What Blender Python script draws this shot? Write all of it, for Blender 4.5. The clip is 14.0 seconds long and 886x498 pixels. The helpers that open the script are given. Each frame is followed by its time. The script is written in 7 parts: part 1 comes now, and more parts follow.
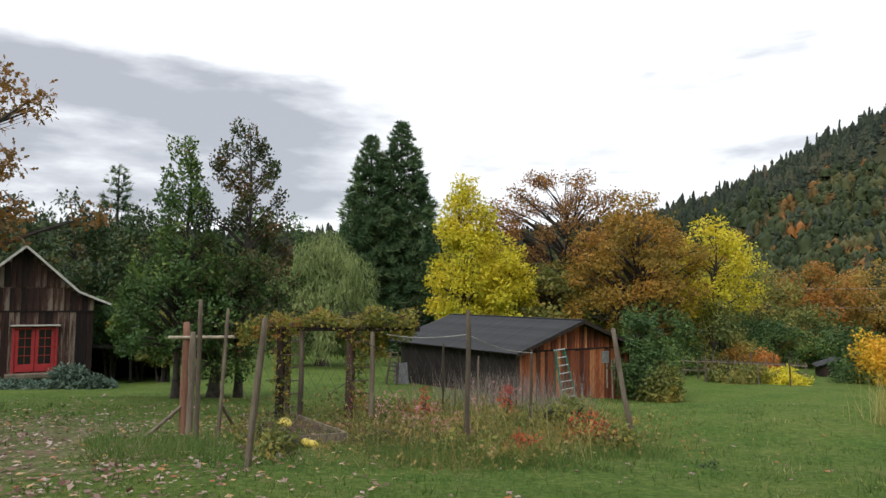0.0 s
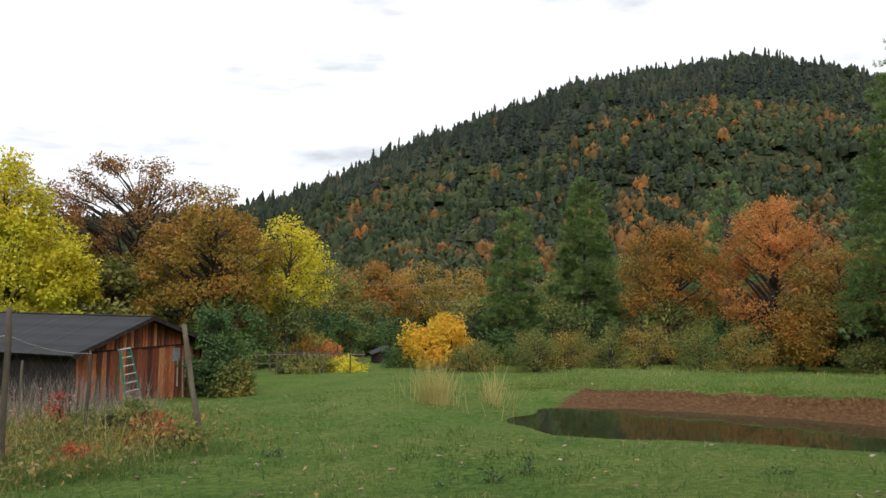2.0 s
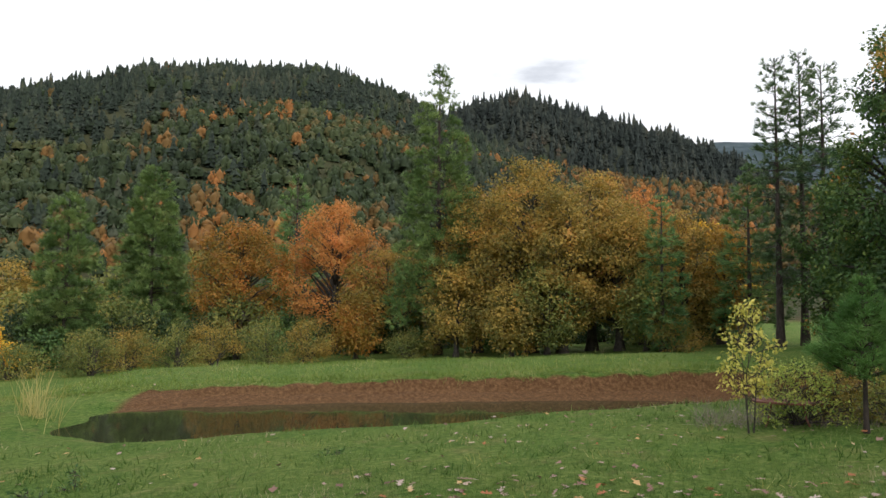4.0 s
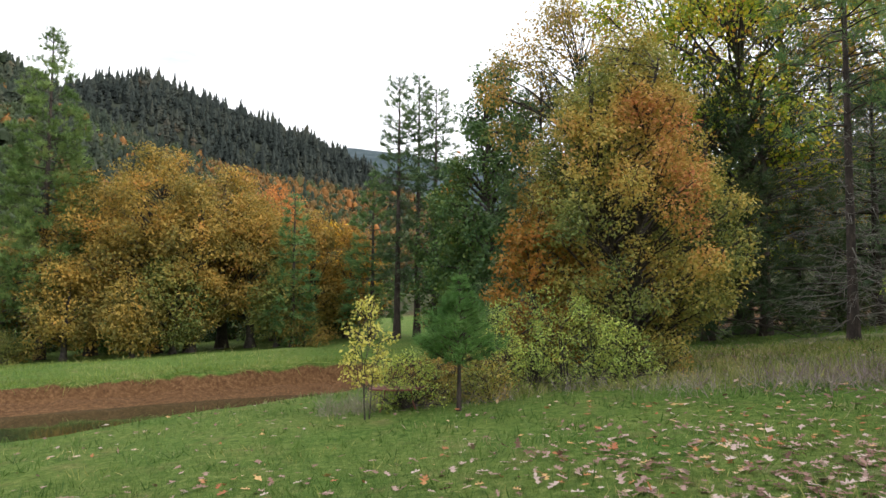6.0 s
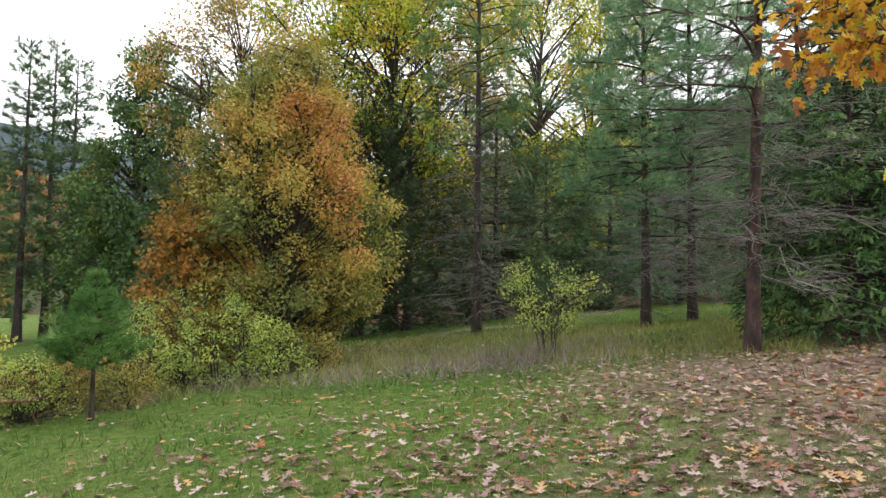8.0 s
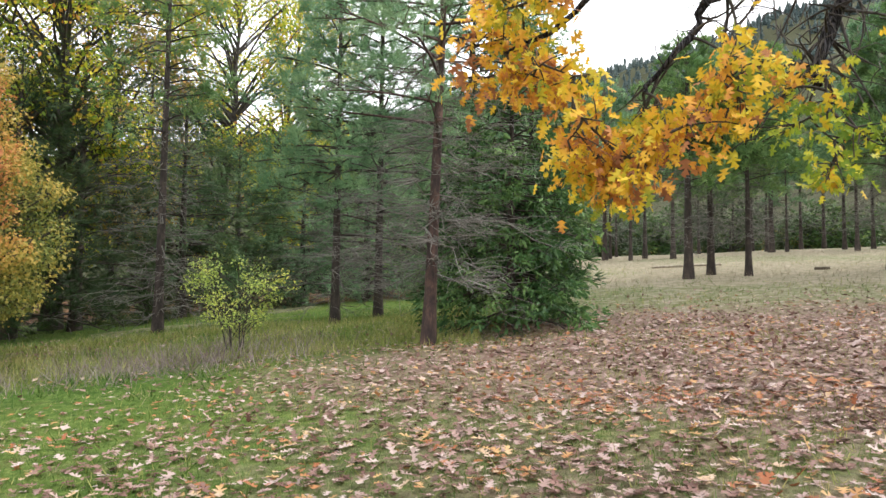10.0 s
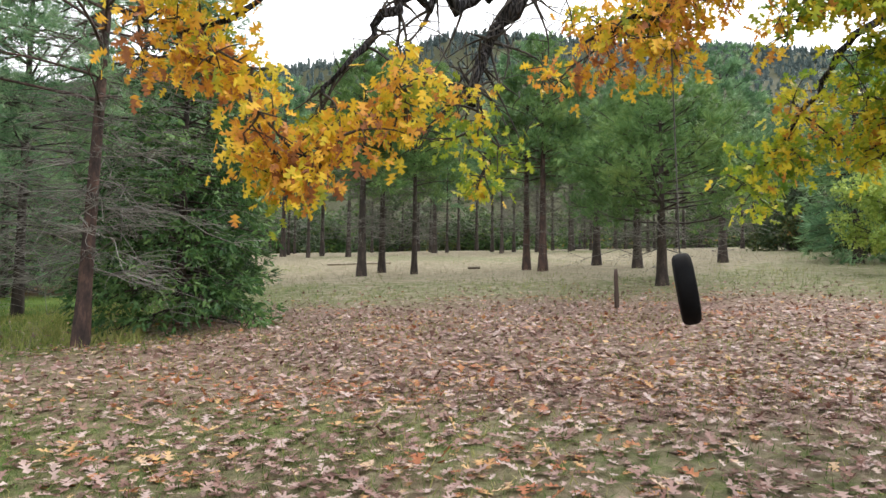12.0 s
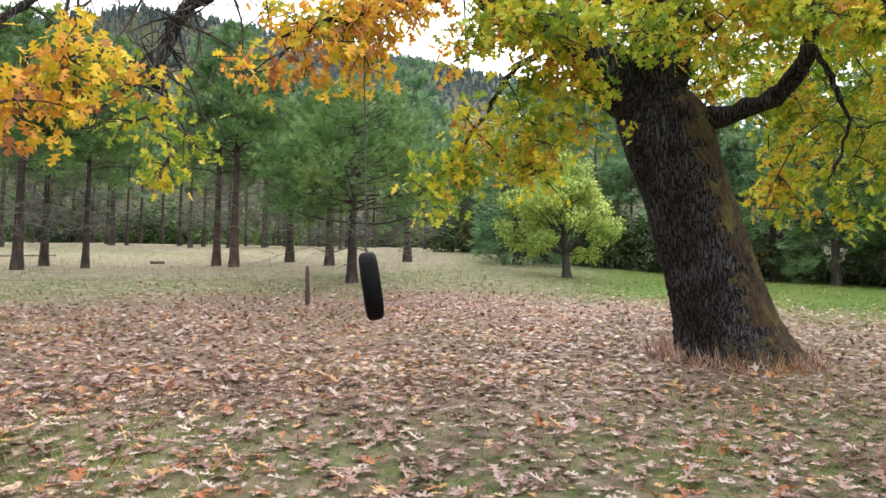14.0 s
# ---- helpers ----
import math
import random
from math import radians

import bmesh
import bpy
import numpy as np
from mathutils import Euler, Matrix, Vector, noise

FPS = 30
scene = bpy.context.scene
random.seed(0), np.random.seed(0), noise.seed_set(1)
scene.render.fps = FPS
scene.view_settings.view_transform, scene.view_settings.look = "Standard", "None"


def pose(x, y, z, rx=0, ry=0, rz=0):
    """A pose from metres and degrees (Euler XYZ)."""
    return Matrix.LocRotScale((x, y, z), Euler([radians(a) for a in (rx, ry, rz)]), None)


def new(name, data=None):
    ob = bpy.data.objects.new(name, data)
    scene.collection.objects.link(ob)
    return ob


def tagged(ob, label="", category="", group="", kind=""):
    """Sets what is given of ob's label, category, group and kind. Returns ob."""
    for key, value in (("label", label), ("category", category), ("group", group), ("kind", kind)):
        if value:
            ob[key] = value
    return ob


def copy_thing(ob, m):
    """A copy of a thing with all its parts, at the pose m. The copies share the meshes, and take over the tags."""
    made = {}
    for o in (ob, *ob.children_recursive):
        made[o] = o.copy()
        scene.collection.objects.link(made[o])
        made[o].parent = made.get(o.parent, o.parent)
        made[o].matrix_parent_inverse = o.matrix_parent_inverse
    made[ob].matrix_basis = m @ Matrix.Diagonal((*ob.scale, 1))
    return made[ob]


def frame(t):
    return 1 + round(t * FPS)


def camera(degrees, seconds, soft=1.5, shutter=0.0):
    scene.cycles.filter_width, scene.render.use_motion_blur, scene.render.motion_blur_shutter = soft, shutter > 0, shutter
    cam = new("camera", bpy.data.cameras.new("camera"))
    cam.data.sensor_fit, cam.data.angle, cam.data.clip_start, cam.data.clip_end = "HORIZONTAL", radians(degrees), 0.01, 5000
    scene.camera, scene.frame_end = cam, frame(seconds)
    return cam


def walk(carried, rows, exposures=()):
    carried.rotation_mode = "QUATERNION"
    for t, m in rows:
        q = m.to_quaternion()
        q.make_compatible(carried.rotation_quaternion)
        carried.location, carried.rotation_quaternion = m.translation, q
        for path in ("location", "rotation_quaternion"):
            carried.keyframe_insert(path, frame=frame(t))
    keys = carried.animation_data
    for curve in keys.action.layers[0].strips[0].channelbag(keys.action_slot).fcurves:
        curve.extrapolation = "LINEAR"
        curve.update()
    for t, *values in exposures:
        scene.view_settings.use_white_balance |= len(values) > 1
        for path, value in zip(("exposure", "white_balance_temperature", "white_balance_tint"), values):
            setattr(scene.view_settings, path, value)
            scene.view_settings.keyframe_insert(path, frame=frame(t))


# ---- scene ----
# ---------------------------------------------------------------- camera and walk
cam = camera(63.97, 14.0)
PIVOT, ARM = (0.0, 0.0, 1.6), 0.094
ROWS = [(0.0, 93.84, -0.66, 0.0), (0.5, 93.86, -0.62, -7.75), (1.0, 93.87, -0.67, -15.65), (1.5, 93.87, -0.63, -24.25), (2.0, 93.86, -0.69, -33.16),
        (2.5, 93.89, -0.67, -41.7), (3.0, 93.92, -0.7, -50.37), (3.5, 93.89, -0.56, -58.61), (3.7, 93.88, -0.53, -61.94), (5.8, 93.86, -0.45, -92.57),
        (6.0, 93.85, -0.48, -95.67), (6.5, 93.86, -0.48, -103.36), (7.0, 93.86, -0.55, -109.55), (7.5, 93.86, -0.62, -116.15), (8.0, 93.92, -0.62, -122.77),
        (10.3, 93.96, -0.63, -150.87), (10.5, 93.98, -0.63, -153.38), (11.0, 93.99, -0.58, -159.81), (11.5, 93.95, -0.57, -166.25), (12.0, 93.91, -0.54, -172.74),
        (12.5, 93.9, -0.47, -178.87), (13.0, 93.91, -0.51, -185.49), (13.5, 93.9, -0.49, -191.63), (14.0, 93.88, -0.48, -197.1)]
walk(cam, [(t, pose(PIVOT[0] - ARM * math.sin(radians(a)), PIVOT[1] + ARM * math.cos(radians(a)), PIVOT[2], p, r, a)) for t, p, r, a in ROWS],
     [(0.0, 0.46), (1.5, 0.42), (3.5, 0.5), (6.5, 1.05), (8.0, 1.2), (10.5, 1.66), (11.5, 1.54), (12.0, 1.48), (12.5, 1.58), (13.0, 1.63), (14.0, 1.73)])

# ---------------------------------------------------------------- world and sun
SUN_EL, SUN_AZ = 38.0, 215.0
world = bpy.data.worlds.new("sky")
scene.world = world
world.use_nodes = True
wn, wl = world.node_tree.nodes, world.node_tree.links
wn.clear()
w_out = wn.new("ShaderNodeOutputWorld")
w_bg = wn.new("ShaderNodeBackground")
w_sky = wn.new("ShaderNodeTexSky")
w_sky.sky_type, w_sky.sun_disc = "NISHITA", False
w_sky.sun_elevation, w_sky.sun_rotation = radians(SUN_EL), radians(SUN_AZ)
w_co = wn.new("ShaderNodeTexCoord")
w_map = wn.new("ShaderNodeMapping")
w_map.inputs["Scale"].default_value = (1.6, 1.6, 6.5)
w_map.inputs["Location"].default_value = (3.3, 0.4, 0.25)
w_noise = wn.new("ShaderNodeTexNoise")
w_noise.inputs["Scale"].default_value, w_noise.inputs["Detail"].default_value, w_noise.inputs["Roughness"].default_value = 1.7, 8.0, 0.55
# a low grey cloud bank over the old house, thin wisps elsewhere
w_off = wn.new("ShaderNodeVectorMath")
w_off.operation = "SUBTRACT"
w_off.inputs[1].default_value = (math.sin(radians(-23)) * 0.976, math.cos(radians(-23)) * 0.976, 0.20)
w_flat = wn.new("ShaderNodeVectorMath")
w_flat.operation = "MULTIPLY"
w_flat.inputs[1].default_value = (1.0, 1.0, 2.3)
w_len = wn.new("ShaderNodeVectorMath")
w_len.operation = "LENGTH"
w_bank = wn.new("ShaderNodeMapRange")
w_bank.interpolation_type = "SMOOTHSTEP"
w_bank.inputs["From Min"].default_value, w_bank.inputs["From Max"].default_value = 0.14, 0.42
w_bank.inputs["To Min"].default_value, w_bank.inputs["To Max"].default_value = -0.115, 0.125
w_sum = wn.new("ShaderNodeMath")
w_sum.operation = "ADD"
w_ramp = wn.new("ShaderNodeValToRGB")
cr = w_ramp.color_ramp
cr.elements[0].position, cr.elements[0].color = 0.36, (0.40, 0.42, 0.465, 1)
cr.elements[1].position, cr.elements[1].color = 0.53, (0.88, 0.895, 0.925, 1)
e_mid = cr.elements.new(0.435)
e_mid.color = (0.56, 0.58, 0.625, 1)
w_scale = wn.new("ShaderNodeMixRGB")
w_scale.blend_type = "MULTIPLY"
w_scale.inputs[0].default_value = 1.0
w_scale.inputs[2].default_value = (0.10, 0.10, 0.10, 1)
w_mix = wn.new("ShaderNodeMixRGB")
w_mix.inputs[0].default_value = 0.93
wl.new(w_co.outputs["Generated"], w_map.inputs["Vector"])
wl.new(w_map.outputs["Vector"], w_noise.inputs["Vector"])
wl.new(w_co.outputs["Generated"], w_off.inputs[0])
wl.new(w_off.outputs[0], w_flat.inputs[0])
wl.new(w_flat.outputs[0], w_len.inputs[0])
wl.new(w_len.outputs["Value"], w_bank.inputs["Value"])
wl.new(w_noise.outputs["Fac"], w_sum.inputs[0])
wl.new(w_bank.outputs["Result"], w_sum.inputs[1])
wl.new(w_sum.outputs[0], w_ramp.inputs["Fac"])
wl.new(w_sky.outputs["Color"], w_scale.inputs[1])
wl.new(w_scale.outputs["Color"], w_mix.inputs[1])
wl.new(w_ramp.outputs["Color"], w_mix.inputs[2])
wl.new(w_mix.outputs["Color"], w_bg.inputs["Color"])
w_bg.inputs["Strength"].default_value = 0.96
wl.new(w_bg.outputs["Background"], w_out.inputs["Surface"])
sun = new("sun", bpy.data.lights.new("sun", "SUN"))
sun.data.energy, sun.data.angle, sun.data.color = 1.0, radians(25), (1.0, 0.96, 0.9)
sun.matrix_world = pose(0, 0, 60, 90 - SUN_EL, 0, 180 - SUN_AZ)

# ---------------------------------------------------------------- materials


def material(name):
    m = bpy.data.materials.new(name)
    m.use_nodes = True
    m.node_tree.nodes.clear()
    return m, m.node_tree.nodes, m.node_tree.links


def ramp(nodes, stops):
    r = nodes.new("ShaderNodeValToRGB")
    el = r.color_ramp.elements
    while len(el) < len(stops):
        el.new(0.5)
    for e, (p, c) in zip(el, stops):
        e.position, e.color = p, (*c, 1)
    return r


def surface(name, stops, scale=4.0, stretch=(1, 1, 1), rough=0.8, metal=0.0, bump=0.3, fine=40.0, spread=0.0, coords="Object", depth=0.02, detail=6.0):
    """A solid surface: coarse noise picks the colour, fine noise adds grain and relief; spread mixes in a tint by object."""
    m, n, l = material(name)
    out, bs = n.new("ShaderNodeOutputMaterial"), n.new("ShaderNodeBsdfPrincipled")
    co, mp = n.new("ShaderNodeTexCoord"), n.new("ShaderNodeMapping")
    mp.inputs["Scale"].default_value = stretch
    l.new(co.outputs[coords], mp.inputs["Vector"])
    a, b = n.new("ShaderNodeTexNoise"), n.new("ShaderNodeTexNoise")
    a.inputs["Scale"].default_value, a.inputs["Detail"].default_value, a.inputs["Roughness"].default_value = scale, detail, 0.62
    b.inputs["Scale"].default_value, b.inputs["Detail"].default_value = fine, 4.0
    l.new(mp.outputs["Vector"], a.inputs["Vector"])
    l.new(mp.outputs["Vector"], b.inputs["Vector"])
    mixn = n.new("ShaderNodeMath")
    mixn.operation = "MULTIPLY_ADD"
    mixn.inputs[1].default_value = 0.35
    l.new(b.outputs["Fac"], mixn.inputs[0])
    sub = n.new("ShaderNodeMath")
    sub.operation = "SUBTRACT"
    sub.inputs[1].default_value = 0.175
    l.new(a.outputs["Fac"], sub.inputs[0])
    l.new(sub.outputs[0], mixn.inputs[2])
    fac = mixn.outputs[0]
    if spread:
        oi = n.new("ShaderNodeObjectInfo")
        mu = n.new("ShaderNodeMath")
        mu.operation = "MULTIPLY_ADD"
        mu.inputs[1].default_value = spread
        ad = n.new("ShaderNodeMath")
        ad.operation = "SUBTRACT"
        ad.inputs[1].default_value = spread / 2
        l.new(fac, ad.inputs[0])
        l.new(oi.outputs["Random"], mu.inputs[0])
        l.new(ad.outputs[0], mu.inputs[2])
        fac = mu.outputs[0]
    r = ramp(n, stops)
    l.new(fac, r.inputs["Fac"])
    l.new(r.outputs["Color"], bs.inputs["Base Color"])
    bs.inputs["Roughness"].default_value, bs.inputs["Metallic"].default_value = rough, metal
    if bump:
        bp = n.new("ShaderNodeBump")
        bp.inputs["Strength"].default_value, bp.inputs["Distance"].default_value = bump, depth
        l.new(mixn.outputs[0], bp.inputs["Height"])
        l.new(bp.outputs["Normal"], bs.inputs["Normal"])
    l.new(bs.outputs["BSDF"], out.inputs["Surface"])
    return m


def foliage(name, stops, patch=0.6, island=0.5, glow=0.35, rough=0.55, coords="Object", detail=3.0, gain=1.7):
    """Leaves: colour by patches through the crown and by single leaf; some light passes through."""
    m, n, l = material(name)
    out, bs, tr, mx = n.new("ShaderNodeOutputMaterial"), n.new("ShaderNodeBsdfPrincipled"), n.new("ShaderNodeBsdfTranslucent"), n.new("ShaderNodeMixShader")
    co, a, g = n.new("ShaderNodeTexCoord"), n.new("ShaderNodeTexNoise"), n.new("ShaderNodeNewGeometry")
    a.inputs["Scale"].default_value, a.inputs["Detail"].default_value, a.inputs["Roughness"].default_value = patch, detail, 0.5 if detail < 4 else 0.72
    l.new(co.outputs[coords], a.inputs["Vector"])
    mu, ad = n.new("ShaderNodeMath"), n.new("ShaderNodeMath")
    mu.operation, ad.operation = "MULTIPLY_ADD", "MULTIPLY_ADD"
    # patches, stretched about the middle, plus the single leaf's own tone
    ad.inputs[1].default_value, ad.inputs[2].default_value = gain, 0.5 - gain / 2 - island / 2
    l.new(a.outputs["Fac"], ad.inputs[0])
    mu.inputs[1].default_value = island
    l.new(g.outputs["Random Per Island"], mu.inputs[0])
    l.new(ad.outputs[0], mu.inputs[2])
    r = ramp(n, stops)
    l.new(mu.outputs[0], r.inputs["Fac"])
    l.new(r.outputs["Color"], bs.inputs["Base Color"])
    l.new(r.outputs["Color"], tr.inputs["Color"])
    bs.inputs["Roughness"].default_value = rough
    bs.inputs["Specular IOR Level"].default_value = 0.25
    mx.inputs[0].default_value = glow
    l.new(bs.outputs["BSDF"], mx.inputs[1])
    l.new(tr.outputs["BSDF"], mx.inputs[2])
    l.new(mx.outputs["Shader"], out.inputs["Surface"])
    return m




def furrow_bark(name, dark, plate, pale, scale=17.0, long=0.2, bump=0.9):
    """Old bark: long pale plates parted by dark wandering furrows, with lichen and stain on a wider scale."""
    m, n, l = material(name)
    out, bs = n.new("ShaderNodeOutputMaterial"), n.new("ShaderNodeBsdfPrincipled")
    co, mp = n.new("ShaderNodeTexCoord"), n.new("ShaderNodeMapping")
    mp.inputs["Scale"].default_value = (1, 1, long)
    l.new(co.outputs["Object"], mp.inputs["Vector"])
    warp, wide, grain = n.new("ShaderNodeTexNoise"), n.new("ShaderNodeTexNoise"), n.new("ShaderNodeTexNoise")
    warp.inputs["Scale"].default_value, warp.inputs["Detail"].default_value = 7.0, 3.0
    wide.inputs["Scale"].default_value, wide.inputs["Detail"].default_value = 2.2, 5.0
    grain.inputs["Scale"].default_value, grain.inputs["Detail"].default_value = 60.0, 5.0
    for t in (warp, grain):
        l.new(mp.outputs["Vector"], t.inputs["Vector"])
    l.new(co.outputs["Object"], wide.inputs["Vector"])
    push = n.new("ShaderNodeVectorMath")
    push.operation = "MULTIPLY_ADD"
    push.inputs[1].default_value = (0.16, 0.16, 0.16)
    l.new(warp.outputs["Color"], push.inputs[0])
    l.new(mp.outputs["Vector"], push.inputs[2])
    cell = n.new("ShaderNodeTexVoronoi")
    cell.feature = "DISTANCE_TO_EDGE"
    cell.inputs["Scale"].default_value = scale
    l.new(push.outputs[0], cell.inputs["Vector"])
    high = n.new("ShaderNodeMapRange")
    high.inputs["From Max"].default_value = 0.30
    l.new(cell.outputs["Distance"], high.inputs["Value"])
    mix = n.new("ShaderNodeMath")
    mix.operation = "MULTIPLY_ADD"
    mix.inputs[1].default_value = 0.55
    l.new(grain.outputs["Fac"], mix.inputs[0])
    l.new(high.outputs["Result"], mix.inputs[2])
    r = ramp(n, [(0.30, dark), (0.62, plate), (1.15 / 1.3, pale)])
    l.new(mix.outputs[0], r.inputs["Fac"])
    tint = ramp(n, [(0.36, (0.55, 0.46, 0.38)), (0.52, (1, 1, 1)), (0.66, (1.25, 1.3, 1.35))])
    l.new(wide.outputs["Fac"], tint.inputs["Fac"])
    mul = n.new("ShaderNodeMixRGB")
    mul.blend_type = "MULTIPLY"
    mul.inputs[0].default_value = 1.0
    l.new(r.outputs["Color"], mul.inputs[1])
    l.new(tint.outputs["Color"], mul.inputs[2])
    l.new(mul.outputs["Color"], bs.inputs["Base Color"])
    bs.inputs["Roughness"].default_value = 0.9
    bs.inputs["Specular IOR Level"].default_value = 0.2
    bp = n.new("ShaderNodeBump")
    bp.inputs["Strength"].default_value, bp.inputs["Distance"].default_value = bump, 0.035
    l.new(mix.outputs[0], bp.inputs["Height"])
    l.new(bp.outputs["Normal"], bs.inputs["Normal"])
    l.new(bs.outputs["BSDF"], out.inputs["Surface"])
    return m


def far_foliage(name, stops, island=0.22):
    """Woods far off: each tree has a tone of its own, kept with the mesh, and its sprays vary a little."""
    m, n, l = material(name)
    out, bs = n.new("ShaderNodeOutputMaterial"), n.new("ShaderNodeBsdfPrincipled")
    at, g, mu = n.new("ShaderNodeAttribute"), n.new("ShaderNodeNewGeometry"), n.new("ShaderNodeMath")
    at.attribute_name = "tone"
    mu.operation = "MULTIPLY_ADD"
    mu.inputs[1].default_value = island
    l.new(g.outputs["Random Per Island"], mu.inputs[0])
    l.new(at.outputs["Fac"], mu.inputs[2])
    r = ramp(n, stops)
    l.new(mu.outputs[0], r.inputs["Fac"])
    l.new(r.outputs["Color"], bs.inputs["Base Color"])
    bs.inputs["Roughness"].default_value = 0.7
    bs.inputs["Specular IOR Level"].default_value = 0.2
    l.new(bs.outputs["BSDF"], out.inputs["Surface"])
    return m


M_bark = furrow_bark("oak_bark", (0.006, 0.005, 0.005), (0.029, 0.025, 0.026), (0.080, 0.072, 0.076), 27.0, 0.17)
M_branch = surface("branch_bark", [(0.3, (0.02, 0.016, 0.013)), (0.7, (0.09, 0.075, 0.065))], 6, (1, 1, 1), 0.9, bump=0.4)
M_grey = surface("dead_twig", [(0.3, (0.103, 0.098, 0.086)), (0.7, (0.253, 0.236, 0.208))], 6, (1, 1, 1), 0.9, bump=0.3)
M_redbark = surface("red_pine_bark", [(0.3, (0.022, 0.016, 0.015)), (0.5, (0.065, 0.040, 0.034)), (0.7, (0.15, 0.085, 0.066))], 7, (1, 1, 0.4), 0.9, bump=0.8)
M_pinebark = surface("pine_bark", [(0.3, (0.018, 0.014, 0.012)), (0.5, (0.047, 0.035, 0.029)), (0.7, (0.094, 0.068, 0.058))], 7, (1, 1, 0.4), 0.9, bump=0.8)
M_leafgold = foliage("gold_leaf", [(0.0, (0.26, 0.30, 0.03)), (0.20, (0.66, 0.54, 0.05)), (0.46, (0.84, 0.56, 0.05)), (0.66, (0.80, 0.42, 0.06)), (0.85, (0.62, 0.26, 0.06)), (1.0, (0.36, 0.15, 0.07))], 1.7, 0.75, 0.36, gain=2.6)
M_leafgreenyel = foliage("green_yellow_leaf", [(0.0, (0.13, 0.24, 0.03)), (0.4, (0.34, 0.43, 0.045)), (0.72, (0.66, 0.60, 0.05)), (0.93, (0.78, 0.55, 0.05)), (1.0, (0.58, 0.27, 0.06))], 1.3, 0.75, 0.36, gain=2.2)
M_leaforange = foliage("orange_leaf", [(0.0, (0.128, 0.128, 0.034)), (0.35, (0.283, 0.185, 0.034)), (0.65, (0.462, 0.214, 0.044)), (1.0, (0.513, 0.142, 0.044))], 0.35, 0.4)
M_leafred = foliage("rust_leaf", [(0.0, (0.24, 0.16, 0.045)), (0.4, (0.58, 0.28, 0.075)), (1.0, (0.70, 0.23, 0.07))], 0.35, 0.4)
M_leafochre = foliage("ochre_leaf", [(0.0, (0.105, 0.125, 0.038)), (0.4, (0.300, 0.235, 0.058)), (0.75, (0.520, 0.335, 0.075)), (1.0, (0.600, 0.270, 0.070))], 0.45, 0.45)
M_leafmix = foliage("turning_leaf", [(0.0, (0.100, 0.160, 0.051)), (0.3, (0.260, 0.280, 0.072)), (0.55, (0.500, 0.380, 0.086)), (0.75, (0.560, 0.290, 0.086)), (1.0, (0.520, 0.170, 0.086))], 0.42, 0.25, gain=2.2)
M_leafyellow = foliage("yellow_leaf", [(0.0, (0.33, 0.36, 0.03)), (0.4, (0.68, 0.62, 0.05)), (1.0, (0.88, 0.70, 0.07))], 0.35, 0.5)
M_leafbright = foliage("bright_orange_leaf", [(0.0, (0.62, 0.46, 0.04)), (0.5, (0.84, 0.52, 0.05)), (1.0, (0.80, 0.34, 0.05))], 0.4, 0.5)
M_leaflime = foliage("lime_leaf", [(0.0, (0.221, 0.331, 0.088)), (0.5, (0.469, 0.565, 0.133)), (1.0, (0.800, 0.758, 0.176))], 0.9, 0.6, 0.35)
M_leafgreen = foliage("green_leaf", [(0.0, (0.039, 0.087, 0.030)), (0.5, (0.087, 0.165, 0.048)), (0.9, (0.195, 0.255, 0.057)), (1.0, (0.486, 0.216, 0.057))], 0.45, 0.5, 0.2)
M_leafolive = foliage("olive_leaf", [(0.0, (0.079, 0.112, 0.033)), (0.45, (0.198, 0.224, 0.059)), (0.8, (0.356, 0.304, 0.073)), (1.0, (0.475, 0.317, 0.079))], 0.4, 0.5, 0.3, gain=2.2)
M_willow = foliage("willow_leaf", [(0.0, (0.131, 0.184, 0.067)), (0.5, (0.251, 0.320, 0.116)), (1.0, (0.406, 0.445, 0.194))], 0.5, 0.5, 0.35)
M_fir = foliage("fir_needle", [(0.0, (0.039, 0.082, 0.038)), (0.5, (0.092, 0.160, 0.069)), (1.0, (0.196, 0.264, 0.104))], 0.6, 0.6, 0.15, gain=2.2)
M_pine = foliage("pine_needle", [(0.0, (0.070, 0.147, 0.053)), (0.5, (0.154, 0.268, 0.089)), (1.0, (0.293, 0.401, 0.135))], 0.6, 0.5, 0.28)
M_bluepine = foliage("blue_pine_needle", [(0.0, (0.081, 0.168, 0.088)), (0.5, (0.175, 0.316, 0.159)), (1.0, (0.363, 0.511, 0.262))], 0.9, 0.45, 0.25, gain=2.4)
M_youngpine = foliage("young_pine_needle", [(0.0, (0.058, 0.150, 0.041)), (0.5, (0.116, 0.238, 0.060)), (1.0, (0.207, 0.333, 0.097))], 1.5, 0.5, 0.2)
M_cedar = foliage("cedar_spray", [(0.0, (0.022, 0.060, 0.022)), (0.5, (0.064, 0.145, 0.043)), (1.0, (0.178, 0.297, 0.089))], 1.2, 0.6, 0.2, gain=2.2)
M_hillfir = far_foliage("far_conifer", [(0.0, (0.013, 0.021, 0.015)), (0.5, (0.031, 0.045, 0.029)), (0.85, (0.065, 0.075, 0.045)), (1.0, (0.100, 0.083, 0.048))])
M_ridgefir = far_foliage("far_ridge_conifer", [(0.0, (0.014, 0.020, 0.018)), (0.5, (0.030, 0.040, 0.034)), (0.85, (0.058, 0.064, 0.048)), (1.0, (0.085, 0.062, 0.038))])
# south hill: distance haze is put into the needles' blue-green colour
M_southfir = far_foliage("hazed_far_conifer", [(0.0, (0.025, 0.044, 0.044)), (0.5, (0.047, 0.072, 0.068)), (1.0, (0.081, 0.106, 0.089))])
